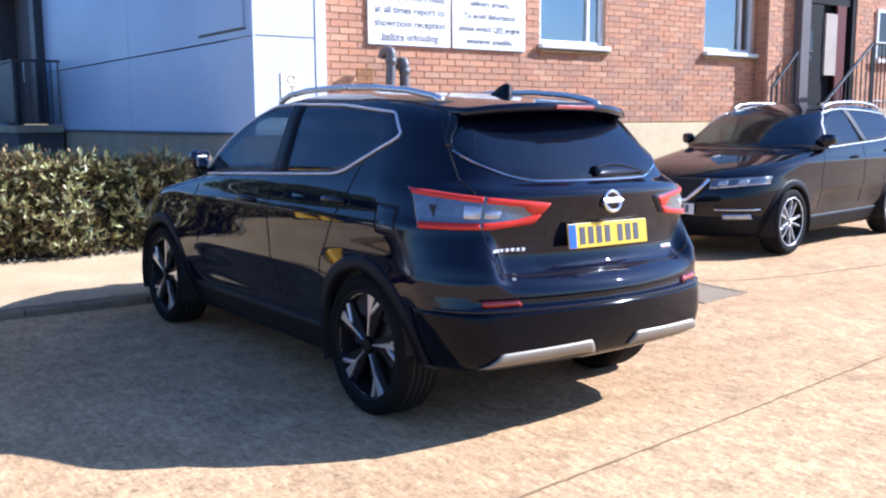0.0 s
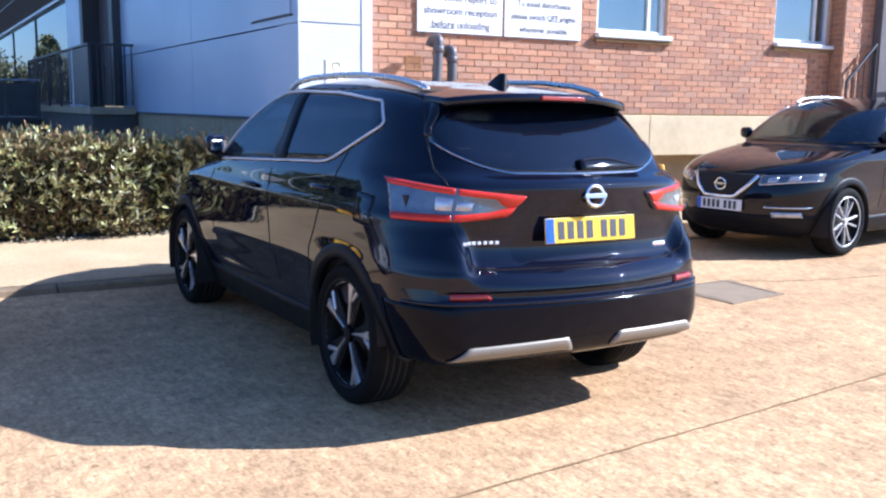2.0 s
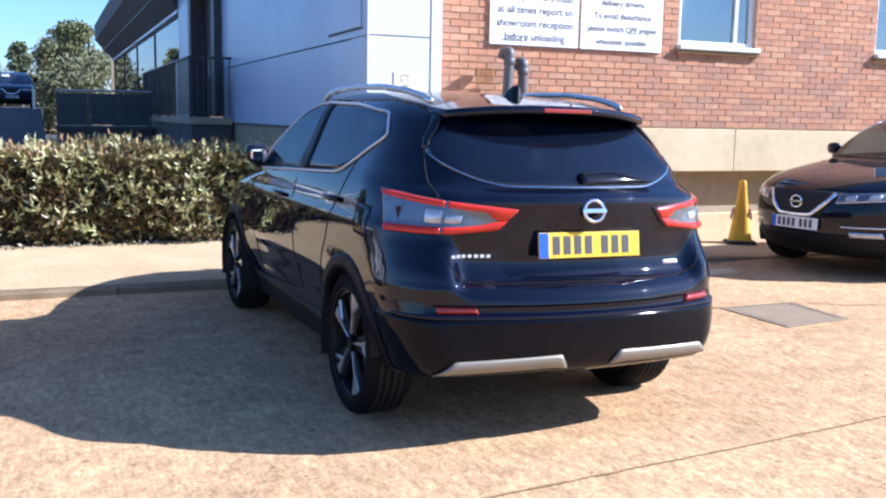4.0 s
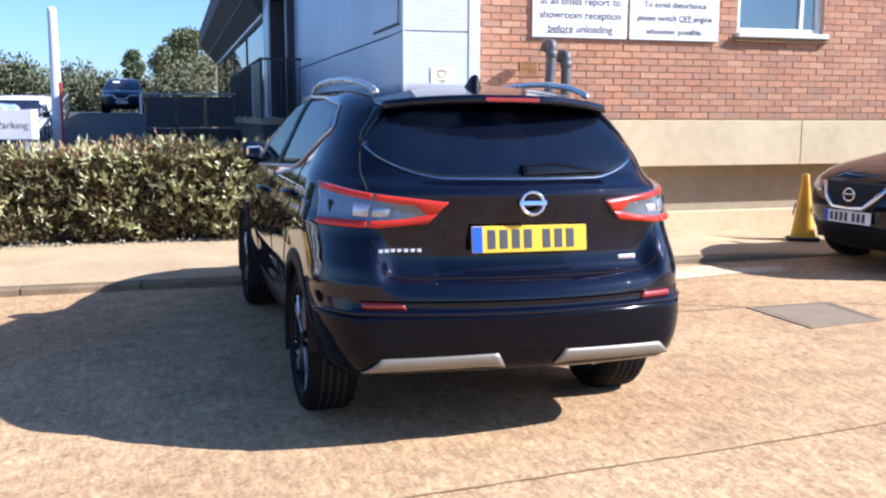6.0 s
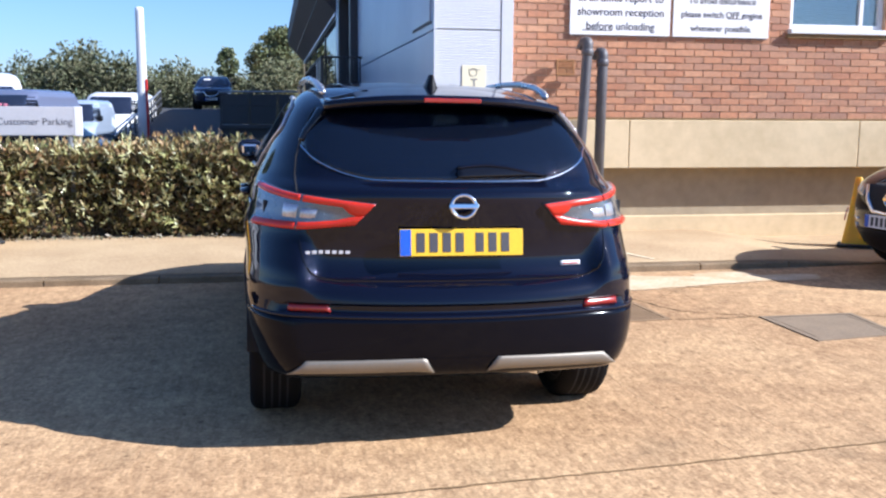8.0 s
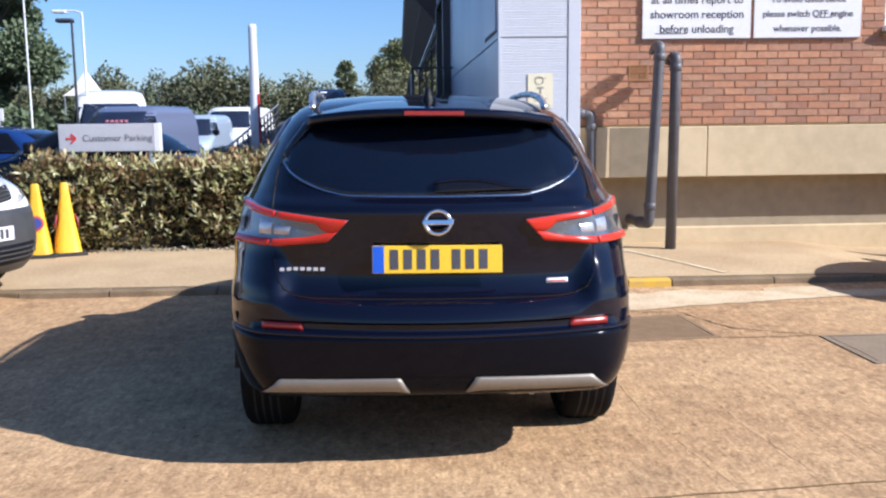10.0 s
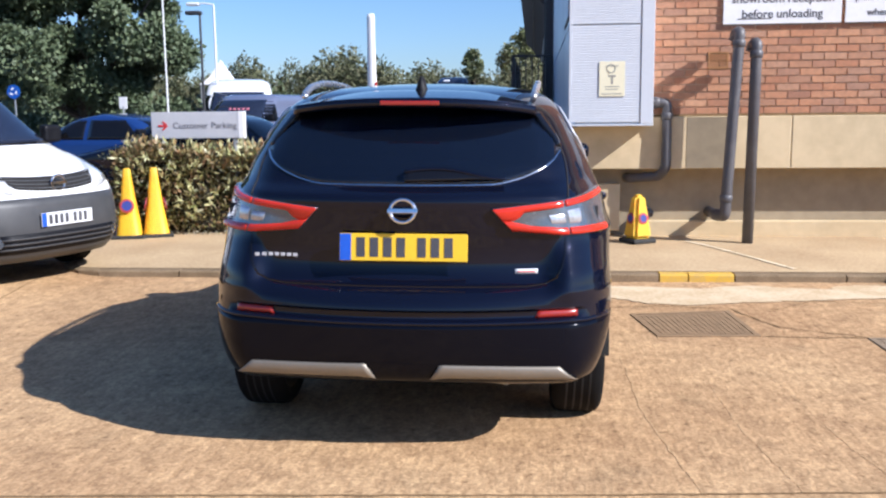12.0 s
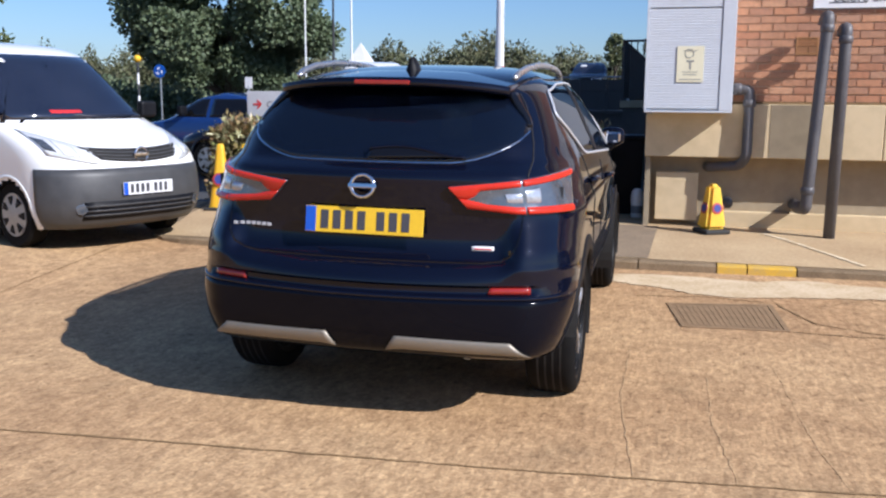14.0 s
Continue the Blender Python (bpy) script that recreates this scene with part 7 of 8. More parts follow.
def vehicle(name, place, B, hubs, r, hub_x, paint, label, category, glass, screen, rear_screen, low, levels, lower_material=BLACK_PLASTIC):
    """A road vehicle in plain detail. glass: (y0, y1, z0, z1, lean0, lean1) side panes; screen, rear_screen: (z0, z1, half width)."""
    car = thing(name, place, label, category, "vehicles round the yard")

    def drop(x, y, z):
        return any(abs(x) > 0.4 and (y - h) ** 2 + (z - r) ** 2 < (r + 0.05) ** 2 for h in hubs)
    loft_body(B, levels, drop, "body", paint, car)
    for h in hubs:
        for s in (-1, 1):
            bm = bmesh.new()
            pr = [(h + (r + 0.045) * math.cos(a), max(0.16, r + (r + 0.045) * math.sin(a))) for a in (math.pi * (1.2 * k / 20 - 0.1) for k in range(21))]
            ra, rb = [bm.verts.new((s * 0.48, y, z)) for y, z in pr], [bm.verts.new((s * (hub_x + 0.06), y, z)) for y, z in pr]
            for k in range(20):
                bm.faces.new((ra[k], ra[k + 1], rb[k + 1], rb[k]))
            bm.faces.new(ra)
            part("wheel_well", bm, HOLE, car)

            def arch(u, v, o, s=s, h=h):
                a = math.pi * (1.2 * u - 0.1)
                q = r + 0.035 + 0.03 * v
                y, z = h + q * math.cos(a), max(0.19, r + q * math.sin(a))
                return B.at(B.s_y(y, z, s), z, o)
            shell("wheel_arch", lambda u, v: arch(u, v, 0.006), lambda u, v: arch(u, v, -0.03), 24, 2, paint, car)
            plain_wheel(car, s * hub_x, h, r, s)
    part("underbody", boxes(((-0.6, 0.3, 0.17), (0.6, B.front(0.4) - 0.35, 0.26)), bevel=0.02), BLACK_PLASTIC, car)
    for s in (-1, 1):
        for y0, y1, z0, z1, l0, l1 in glass:
            def g(u, v, o, s=s):
                z = z0 + (z1 - z0) * v
                y = (y0 + l0 * v) * (1 - u) + (y1 + l1 * v) * u
                return B.at(B.s_y(y, z, s), z, o)
            shell("side_window", lambda u, v: g(u, v, 0.005), lambda u, v: g(u, v, -0.01), 10, 6, FRIT, car, "dark side window")
        root = B.at(B.s_y(glass[0][1] - 0.30, glass[0][2] + 0.04, s), glass[0][2] + 0.04, 0.0)
        part("mirror", boxes(((min(root[0], root[0] + s * 0.2), root[1] - 0.05, root[2] - 0.01), (max(root[0], root[0] + s * 0.2), root[1] + 0.05, root[2] + 0.16)), bevel=0.03), BLACK_PLASTIC, car)

    def scr(u, v, o, spec, end):
        z0, z1, w = spec
        z = z0 + (z1 - z0) * v
        x = (2 * u - 1) * (w - 0.12 * v)
        q = (B.s_fx if end else B.s_x)(x, z)
        return B.at(q, z, o)
    shell("windscreen", lambda u, v: scr(u, v, 0.005, screen, 1), lambda u, v: scr(u, v, -0.01, screen, 1), 20, 8, DARK_SCREEN, car, "dark sloping windscreen")
    shell("rear_window", lambda u, v: scr(u, v, 0.005, rear_screen, 0), lambda u, v: scr(u, v, -0.01, rear_screen, 0), 20, 6, FRIT, car)
    z0, z1 = low

    def bumper(u, v, o):
        z = z0 + (z1 - z0) * v
        a, b = B.s_y(hubs[1] + r + 0.1, z), B.half(z)[1][-1]
        q = b - (b - a) * abs(2 * u - 1)
        return B.at(math.copysign(q, 2 * u - 1 + 1e-9), z, o)
    shell("front_bumper", lambda u, v: bumper(u, v, 0.010), lambda u, v: bumper(u, v, -0.02), 50, 8, lower_material, car)

    def rbump(u, v, o):
        z = z0 + (z1 - z0) * v
        a = B.s_y(hubs[0] - r - 0.1, z)
        return B.at(a * (2 * u - 1), z, o)
    shell("rear_bumper", lambda u, v: rbump(u, v, 0.010), lambda u, v: rbump(u, v, -0.02), 40, 6, lower_material, car)
    return car


def f_panel(car, B, name, x0, x1, z0, z1, o, material, label="", rise=0.0, n=12):
    """A panel on the front end; x runs outwards, rise lifts the outer side."""
    f = lambda u, v, k: (lambda z: B.at(B.s_fx(x0 + (x1 - x0) * u, z), z, k))(z0 + (z1 - z0) * v + rise * abs(u))
    return shell(name, lambda u, v: f(u, v, o), lambda u, v: f(u, v, -0.02), n, 3, material, car, label)


FADED_RED = surface("faded red print", (0.50, 0.16, 0.20), (0.44, 0.13, 0.17), 0.6, 9, 50)
BRIGHT_LAMP = surface("bright lamp reflector", (0.88, 0.88, 0.88), (0.66, 0.67, 0.69), 0.15, 14, 60, 0.0, 0.15, coat=1.0)
LENS_GREY = surface("pale lamp lens", (0.62, 0.63, 0.65), (0.76, 0.77, 0.78), 0.12, 14, 60, 0.0, 0.2, coat=1.0)
VAN = Body(
    rear=[(0.200, 0.08), (0.500, 0.03), (1.214, 0.04), (1.784, 0.10), (1.944, 0.3)],
    front=[(0.200, 4.27), (0.300, 4.36), (0.480, 4.40), (0.620, 4.39), (0.780, 4.35), (0.900, 4.24), (0.985, 4.07), (1.055, 3.88), (1.110, 3.70), (1.180, 3.54), (1.328, 3.32), (1.556, 3.02), (1.727, 2.78), (1.841, 2.55), (1.921, 2.2), (1.955, 1.8)],
    width=[(0.200, 0.82), (0.400, 0.875), (0.800, 0.882), (1.100, 0.865), (1.442, 0.80), (1.727, 0.75), (1.841, 0.70), (1.921, 0.60), (1.955, 0.4)],
    rear_r=[(0.200, 0.15), (1.955, 0.2)], front_r=[(0.200, 0.55), (0.900, 0.6), (1.100, 0.55), (1.670, 0.42), (1.955, 0.3)],
    rear_p=[(0.200, 3.0), (1.955, 2.4)], front_p=[(0.200, 2.8), (1.000, 2.7), (1.214, 2.7), (1.955, 2.2)], bow=0.01)
van_levels = [0.2 + 0.035 * i for i in range(16)] + [0.78 + 0.02 * i for i in range(20)] + [1.19 + 0.04 * i for i in range(16)] + [1.82 + 0.018 * i for i in range(8)]
# placed and scaled about a camera position, to fit the camera's view
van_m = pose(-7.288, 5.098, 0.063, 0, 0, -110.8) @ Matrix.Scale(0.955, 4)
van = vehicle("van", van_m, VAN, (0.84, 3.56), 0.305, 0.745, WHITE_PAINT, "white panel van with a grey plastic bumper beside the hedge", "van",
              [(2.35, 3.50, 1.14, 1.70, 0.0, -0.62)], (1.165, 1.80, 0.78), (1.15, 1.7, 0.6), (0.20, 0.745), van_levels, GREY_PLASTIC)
vg = lambda u, v, k: (lambda z: VAN.at(VAN.s_fx((2 * u - 1) * (0.40 + 0.13 * v), z), z, k))(0.795 + 0.115 * v + 0.03 * abs(2 * u - 1) ** 2)
shell("grille", lambda u, v: vg(u, v, 0.012), lambda u, v: vg(u, v, -0.02), 24, 5, HOLE, van, "black slatted grille")
for i in range(3):
    shell("grille_bar", lambda u, v, i=i: vg(0.02 + 0.96 * u, 0.12 + 0.27 * i + 0.09 * v, 0.020), lambda u, v, i=i: vg(0.02 + 0.96 * u, 0.12 + 0.27 * i + 0.09 * v, 0.0), 24, 1, GREY_PLASTIC, van)
badge(van, pose(0, 4.335, 0.855, 0, 0, 180), 0.07)
f_panel(van, VAN, "lower_grille", -0.60, 0.60, 0.285, 0.45, 0.014, BLACK_PLASTIC, "black lower grille")
for i in range(3):
    f_panel(van, VAN, "grille_bar", -0.59, 0.59, 0.318 + 0.043 * i, 0.332 + 0.043 * i, 0.024, GREY_PLASTIC)
plate_board(van, pose(0, 4.425, 0.555, 0, 0, 180) @ Matrix.Scale(1.04, 4), PLATE_WHITE, "white front number plate with plain bars")
for s in (-1, 1):
    hl = lambda u, v, k, s=s: (lambda z: VAN.at(VAN.s_fx(s * (0.44 + 0.335 * u), z), z, k))(0.785 + 0.085 * u ** 1.3 + (0.135 + 0.085 * u) * v)
    shell("headlamp", lambda u, v: hl(u, v, 0.012), lambda u, v: hl(u, v, -0.03), 16, 5, LENS_GREY, van, "clear swept-back headlamp")
    for ua, ub in ((0.12, 0.38), (0.44, 0.68)):
        shell("reflector", lambda u, v: hl(ua + (ub - ua) * u, 0.18 + 0.64 * v, 0.016), lambda u, v: hl(ua + (ub - ua) * u, 0.18 + 0.64 * v, 0.0), 8, 4, BRIGHT_LAMP, van)
    hl2 = lambda u, v, k, s=s: hl(0.78 + 0.18 * u, 0.25 + 0.5 * v, k, s)
    shell("indicator_lamp", lambda u, v: hl2(u, v, 0.015), lambda u, v: hl2(u, v, 0.0), 8, 3, LAMP_DARK, van)
    fp = VAN.at(VAN.s_fx(s * 0.62, 0.39), 0.39, 0.012)
    m = Matrix.Translation(fp) @ Matrix.Rotation(radians(-s * 30), 4, "Z") @ Matrix.Rotation(radians(-90), 4, "X")
    part("fog_lamp", lathe(bmesh.new(), [(0.05, -0.012), (0.05, 0.003), (0.036, 0.006), (0.01, 0.007)], 20, "z", m), LAMP_DARK, van)
    bm = bmesh.new()
    tube(bm, [VAN.at(VAN.s_fx(s * x, 1.175 + 0.02 * abs(x)), 1.175 + 0.02 * abs(x), 0.018) for x in (0.05, 0.2, 0.35, 0.5)], 0.010, 6)
    part("wiper", bm, BLACK_PLASTIC, van)
f_panel(van, VAN, "dash_paper", 0.02, 0.34, 1.215, 1.255, 0.008, RED_INK, "red paper strip low in the windscreen")
f_panel(van, VAN, "sun_strip", 0.38, 0.64, 1.715, 1.752, 0.008, WHITE_SIGN, "white strip at the top of the windscreen")
bm = bmesh.new()
tube(bm, [(0.1, 3.0, 1.50), (0.1, 3.02, 1.52), (0.1, 3.04, 1.5)], 0.02, 6)
part("roof_sensor", bm, BLACK_PLASTIC, van)

SALOON = Body(
    rear=[(0.2, 0.18), (0.4, 0.02), (0.7, 0.0), (0.85, 0.05), (0.93, 0.2), (1.0, 0.4), (1.2, 0.7), (1.35, 1.0), (1.44, 1.6)],
    front=[(0.2, 4.15), (0.4, 4.28), (0.6, 4.28), (0.72, 4.15), (0.82, 3.8), (0.90, 3.4), (0.96, 3.1), (1.05, 2.95), (1.2, 2.7), (1.35, 2.35), (1.44, 1.9)],
    width=[(0.2, 0.80), (0.4, 0.87), (0.7, 0.89), (0.9, 0.87), (1.0, 0.82), (1.2, 0.73), (1.35, 0.64), (1.42, 0.52), (1.44, 0.4)],
    rear_r=[(0.2, 0.4), (1.44, 0.3)], front_r=[(0.2, 0.7), (0.9, 0.7), (1.44, 0.35)], rear_p=[(0.2, 2.5)] + [(1.44, 2.4)], front_p=[(0.2, 2.5), (1.44, 2.4)])
saloon_levels = [0.2 + 0.05 * i for i in range(14)] + [0.88 + 0.02 * i for i in range(8)] + [1.05 + 0.045 * i for i in range(7)] + [1.35 + 0.018 * i for i in range(6)]


def saloon(m, paint, label):
    car = vehicle("car", m, SALOON, (0.78, 3.4), 0.32, 0.77, paint, label, "car", [(1.95, 2.72, 1.0, 1.33, 0.0, -0.42), (0.85, 1.87, 1.0, 1.33, 0.35, 0.0)], (0.99, 1.36, 0.68), (0.99, 1.34, 0.62), (0.2, 0.34), saloon_levels)
    f_panel(car, SALOON, "grille", -0.4, 0.4, 0.42, 0.60, 0.008, HOLE)
    for s in (-1, 1):
        f_panel(car, SALOON, "headlamp", s * 0.48, s * 0.78, 0.60, 0.70, 0.010, LAMP_CLEAR, "clear headlamp", 0.05)
    plate_board(car, pose(0, 4.30, 0.42, 0, 0, 180), PLATE_WHITE, "white front number plate with plain bars")
    return car


saloon(pose(-5.2, 12.2, 0.012, 0, 0, 82), BLUE_PAINT, "deep blue parked car behind the hedge")
saloon(pose(-3.0, 10.6, 0.012, 0, 0, 80), BLACK_PAINT, "black parked car behind the parking sign")

PANEL_VAN = Body(
    rear=[(0.25, 0.1), (0.6, 0.02), (1.6, 0.05), (1.95, 0.2)],
    front=[(0.25, 4.85), (0.5, 5.0), (0.8, 4.98), (1.0, 4.8), (1.12, 4.45), (1.2, 4.2), (1.5, 3.8), (1.8, 3.4), (1.95, 3.0)],
    width=[(0.25, 0.9), (0.6, 0.96), (1.2, 0.95), (1.6, 0.9), (1.85, 0.83), (1.95, 0.7)],
    rear_r=[(0.2, 0.15), (2, 0.15)], front_r=[(0.2, 0.6), (1.1, 0.6), (2, 0.4)], rear_p=[(0.2, 3), (2, 3)], front_p=[(0.2, 2.5), (2, 2.5)], bow=0.01)
pv_levels = [0.25 + 0.06 * i for i in range(15)] + [1.12 + 0.03 * i for i in range(6)] + [1.3 + 0.06 * i for i in range(10)] + [1.87, 1.91, 1.95]
PANEL_ARGS = ([(3.2, 4.1, 1.2, 1.75, 0, -0.55)], (1.2, 1.8, 0.8), (1.2, 1.75, 0.7), (0.25, 0.55), pv_levels)
slate = vehicle("van", pose(-7.1, 25.0, 0.012, 0, 0, 172), PANEL_VAN, (0.95, 4.05), 0.34, 0.84, GREY_PAINT, "slate grey panel van parked in the car park", "van", *PANEL_ARGS)
for i in range(5):
    f_panel(slate, PANEL_VAN, "red_bar", -0.34 + 0.13 * i, -0.25 + 0.13 * i, 1.52, 1.58, 0.012, FADED_RED, n=3)
vehicle("van", pose(-6.95, 30.3, 0.012, 0, 0, 180) @ Matrix.Scale(0.9, 4), PANEL_VAN, (0.95, 4.05), 0.34, 0.84, PALE_PAINT, "pale blue-silver people carrier in the car park", "people carrier", *PANEL_ARGS)
TALL = Body(
    rear=[(0.25, 0.1), (0.6, 0.02), (2.2, 0.05), (2.45, 0.15)],
    front=[(0.25, 5.1), (0.5, 5.25), (0.9, 5.2), (1.15, 4.9), (1.3, 4.5), (1.7, 4.1), (2.0, 3.7), (2.25, 3.2), (2.40, 2.7), (2.45, 2.2)],
    width=[(0.25, 0.92), (0.6, 0.99), (1.4, 0.98), (2.0, 0.92), (2.3, 0.85), (2.45, 0.65)],
    rear_r=[(0.2, 0.15), (2.4, 0.15)], front_r=[(0.2, 0.6), (2.4, 0.5)], rear_p=[(0.2, 3), (2.4, 3)], front_p=[(0.2, 2.5), (2.4, 2.5)], bow=0.01)
tall_levels = [0.25 + 0.07 * i for i in range(29)] + [2.27, 2.33, 2.39, 2.43, 2.45]
vehicle("van", pose(-10.7, 31.4, 0.012, 0, 0, 196) @ Matrix.Scale(1.08, 4) @ Matrix.Scale(1.12, 4, (1, 0, 0)), TALL, (1.0, 4.2), 0.35, 0.86, WHITE_PAINT, "tall white van at the back of the car park", "van", [(3.5, 4.3, 1.3, 1.9, 0, -0.6)], (1.32, 2.0, 0.82), (1.3, 1.9, 0.7), (0.25, 0.55), tall_levels)
vehicle("van", pose(-6.4, 36.4, 0.012, 0, 0, 176) @ Matrix.Scale(1.08, 4), PANEL_VAN, (0.95, 4.05), 0.34, 0.84, WHITE_PAINT, "white van with dark windows at the back of the car park", "van", *PANEL_ARGS)

# ---- ramp behind the car park ----
ramp = thing("ramp", None, "dark asphalt ramp rising between railings", "ramp", kind="structure")
rp = lambda x, y, z: Vector((x, y, z))
bm = bmesh.new()
top = [rp(-4.5, 20, 0.0), rp(-2.1, 20, 0.0), rp(-2.3, 38, 1.5), rp(-5.4, 38, 1.5), rp(-2.3, 70, 1.7), rp(-9, 70, 1.7)]
vt = [bm.verts.new(p + Vector((0, 0, 0.01))) for p in top]
vb = [bm.verts.new(Vector((p.x, p.y, -0.1))) for p in top]
bm.faces.new((vt[0], vt[1], vt[2], vt[3]))
bm.faces.new((vt[3], vt[2], vt[4], vt[5]))
for a, b in ((1, 2), (2, 4), (3, 0), (5, 3)):
    bm.faces.new((vt[a], vt[b], vb[b], vb[a]))
part("roadway", bm, OLD_ASPHALT, ramp)
for i in range(14):
    t = i / 13
    part("post", tube(bmesh.new(), [(-4.55 - 0.9 * t, 20 + 18 * t, 1.5 * t), (-4.55 - 0.9 * t, 20 + 18 * t, 1.5 * t + 0.8)], 0.03, 6), RAIL, ramp)
for h in (0.25, 0.5, 0.8):
    part("rail", tube(bmesh.new(), [(-4.55, 20, h), (-5.45, 38, 1.5 + h)], 0.035, 6), RAIL if h < 0.7 else STEEL, ramp)
part("white_post", boxes(((-2.62, 37.6, 1.3), (-2.52, 37.7, 2.3)), bevel=0.02), WHITE_SIGN, ramp)
rc = vehicle("car", pose(-3.42, 43.8, 1.53, 0, 0, 180), CROSSOVER, (HUB_R, HUB_F), 0.335, 0.775, NAVY_PAINT, "dark blue car facing down from the top of the ramp", "car", [(1.7, 2.45, 1.12, 1.43, 0, -0.3), (0.8, 1.6, 1.14, 1.43, 0.2, 0)], (1.12, 1.46, 0.62), (1.15, 1.42, 0.5), (0.2, 0.4), [0.2 + 0.05 * i for i in range(17)] + [1.03 + 0.03 * i for i in range(18)])
f_panel(rc, CROSSOVER, "grille", -0.38, 0.38, 0.54, 0.80, 0.008, HOLE)
f_panel(rc, CROSSOVER, "lower_grille", -0.60, 0.60, 0.27, 0.40, 0.012, HOLE)
part("grille_v", tube(bmesh.new(), [CROSSOVER.at(CROSSOVER.s_fx(x, z), z, 0.025) for x, z in ((-0.36, 0.80), (-0.25, 0.66), (-0.14, 0.58), (0.14, 0.58), (0.25, 0.66), (0.36, 0.80))], 0.03, 8), CHROME, rc, smooth=True)
plate_board(rc, pose(0, 4.31, 0.46, 0, 0, 180), PLATE_WHITE, "white front number plate with plain bars")
for s in (-1, 1):
    f_panel(rc, CROSSOVER, "headlamp", s * 0.42, s * 0.78, 0.72, 0.80, 0.012, LAMP_CLEAR)

f_panel(rc, CROSSOVER, "windscreen_card", 0.12, 0.42, 1.34, 1.42, 0.014, WHITE_SIGN, "white card in the windscreen")

# ---- totem, lamp posts and road signs ----
totem = thing("totem_sign", Matrix.Translation((-4.5, 25.0, 0)), "tall white totem sign with grey fins and a red stripe", "sign")
prof = [(0.165, 0.0), (0.155, 1.5), (0.140, 2.6), (0.128, 3.4), (0.122, 4.30), (0.11, 4.41), (0.05, 4.43)]
part("column", lathe(bmesh.new(), prof, 24, "z", Matrix.Diagonal((1, 0.7, 1, 1))), WHITE_SIGN, totem, smooth=True)
for sx in (-1, 1):
    fin = boxes(((sx * 0.14 - 0.04, -0.05, 3.25), (sx * 0.14 + 0.04, 0.05, 4.15)), bevel=0.01)
    for v in fin.verts:
        v.co.x -= sx * 0.07 * ((v.co.z - 3.7) / 0.45) ** 2
    part("fin", fin, RAIL_ALLOY, totem, "grey metal fin")
part("stripe", boxes(((0.10, -0.10, 0.5), (0.158, -0.02, 2.35)), bevel=0.01), RED_INK, totem, "red stripe")


def lamp_post(x, y, h, r, material, head, label):
    ob = thing("street_lamp", Matrix.Translation((x, y, 0)), label, "street lamp")
    part("column", tube(bmesh.new(), [(0, 0, 0), (0, 0, h * 0.3), (0, 0, h)], [r * 1.4, r, r * 0.7], 10), material, ob)
    if head:
        part("arm", tube(bmesh.new(), [(0, 0, h), (-head * 0.5, 0, h + 0.06), (-head, 0, h + 0.05)], r * 0.6, 8), material, ob)
        part("lantern", boxes(((-head - 0.35, -0.12, h - 0.02), (-head + 0.1, 0.12, h + 0.09)), bevel=0.04), material, ob)
    return ob


lamp_post(-8.82, 22, 4.2, 0.042, RAIL, 0.05, "black street lamp with a flat head")
lamp_post(-13.13, 30, 9.0, 0.034, WHITE_PLASTIC, 0, "slim white pole before the trees")
lamp_post(-10.5, 28, 5.15, 0.045, WHITE_PLASTIC, 0.6, "white street lamp with a long arm")
rs = thing("road_sign", Matrix.Translation((-13.29, 20, 0)), "round blue roundabout sign on a pole", "road sign")
part("pole", tube(bmesh.new(), [(0, 0, 0), (0, 0, 2.12)], 0.025, 8), STEEL, rs)
disc = part("disc", lathe(bmesh.new(), [(0.185, -0.008), (0.185, 0.008), (0.178, 0.01)], 28, "z", Matrix.Translation((0, -0.05, 2.07)) @ Matrix.Rotation(radians(90), 4, "X")), SIGN_BLUE, rs, "blue disc")
for k in range(3):
    a = 2 * math.pi * k / 3
    part("arrow", boxes(((-0.022, -0.068, -0.065), (0.022, -0.061, 0.025))), WHITE_SIGN, disc).matrix_local = Matrix.Translation((0.08 * math.cos(a), 0, 2.07 + 0.08 * math.sin(a))) @ Matrix.Rotation(-a, 4, "Y")
bb = thing("belisha_beacon", Matrix.Translation((-15.31, 22, 0)), "yellow globe beacon on a black and white pole", "beacon")
for i in range(7):
    part("pole_band", tube(bmesh.new(), [(0, 0, 0.345 * i), (0, 0, 0.345 * i + 0.345)], 0.035, 10), WHITE_SIGN if i % 2 else RAIL, bb)
bm = bmesh.new()
bmesh.ops.create_uvsphere(bm, u_segments=16, v_segments=10, radius=0.115)
bmesh.ops.translate(bm, verts=bm.verts, vec=(0, 0, 2.51))
part("globe", bm, CONE_YELLOW, bb, "yellow globe", smooth=True)
ss = thing("road_sign", Matrix.Translation((-7.55, 14.0, 0)), "small white sign on a thin post", "road sign")
part("post", tube(bmesh.new(), [(0, 0, 0), (0, 0, 1.6)], 0.02, 6), STEEL, ss)
part("board", boxes(((-0.08, -0.012, 1.55), (0.08, 0.012, 1.78)), bevel=0.004), WHITE_SIGN, ss)

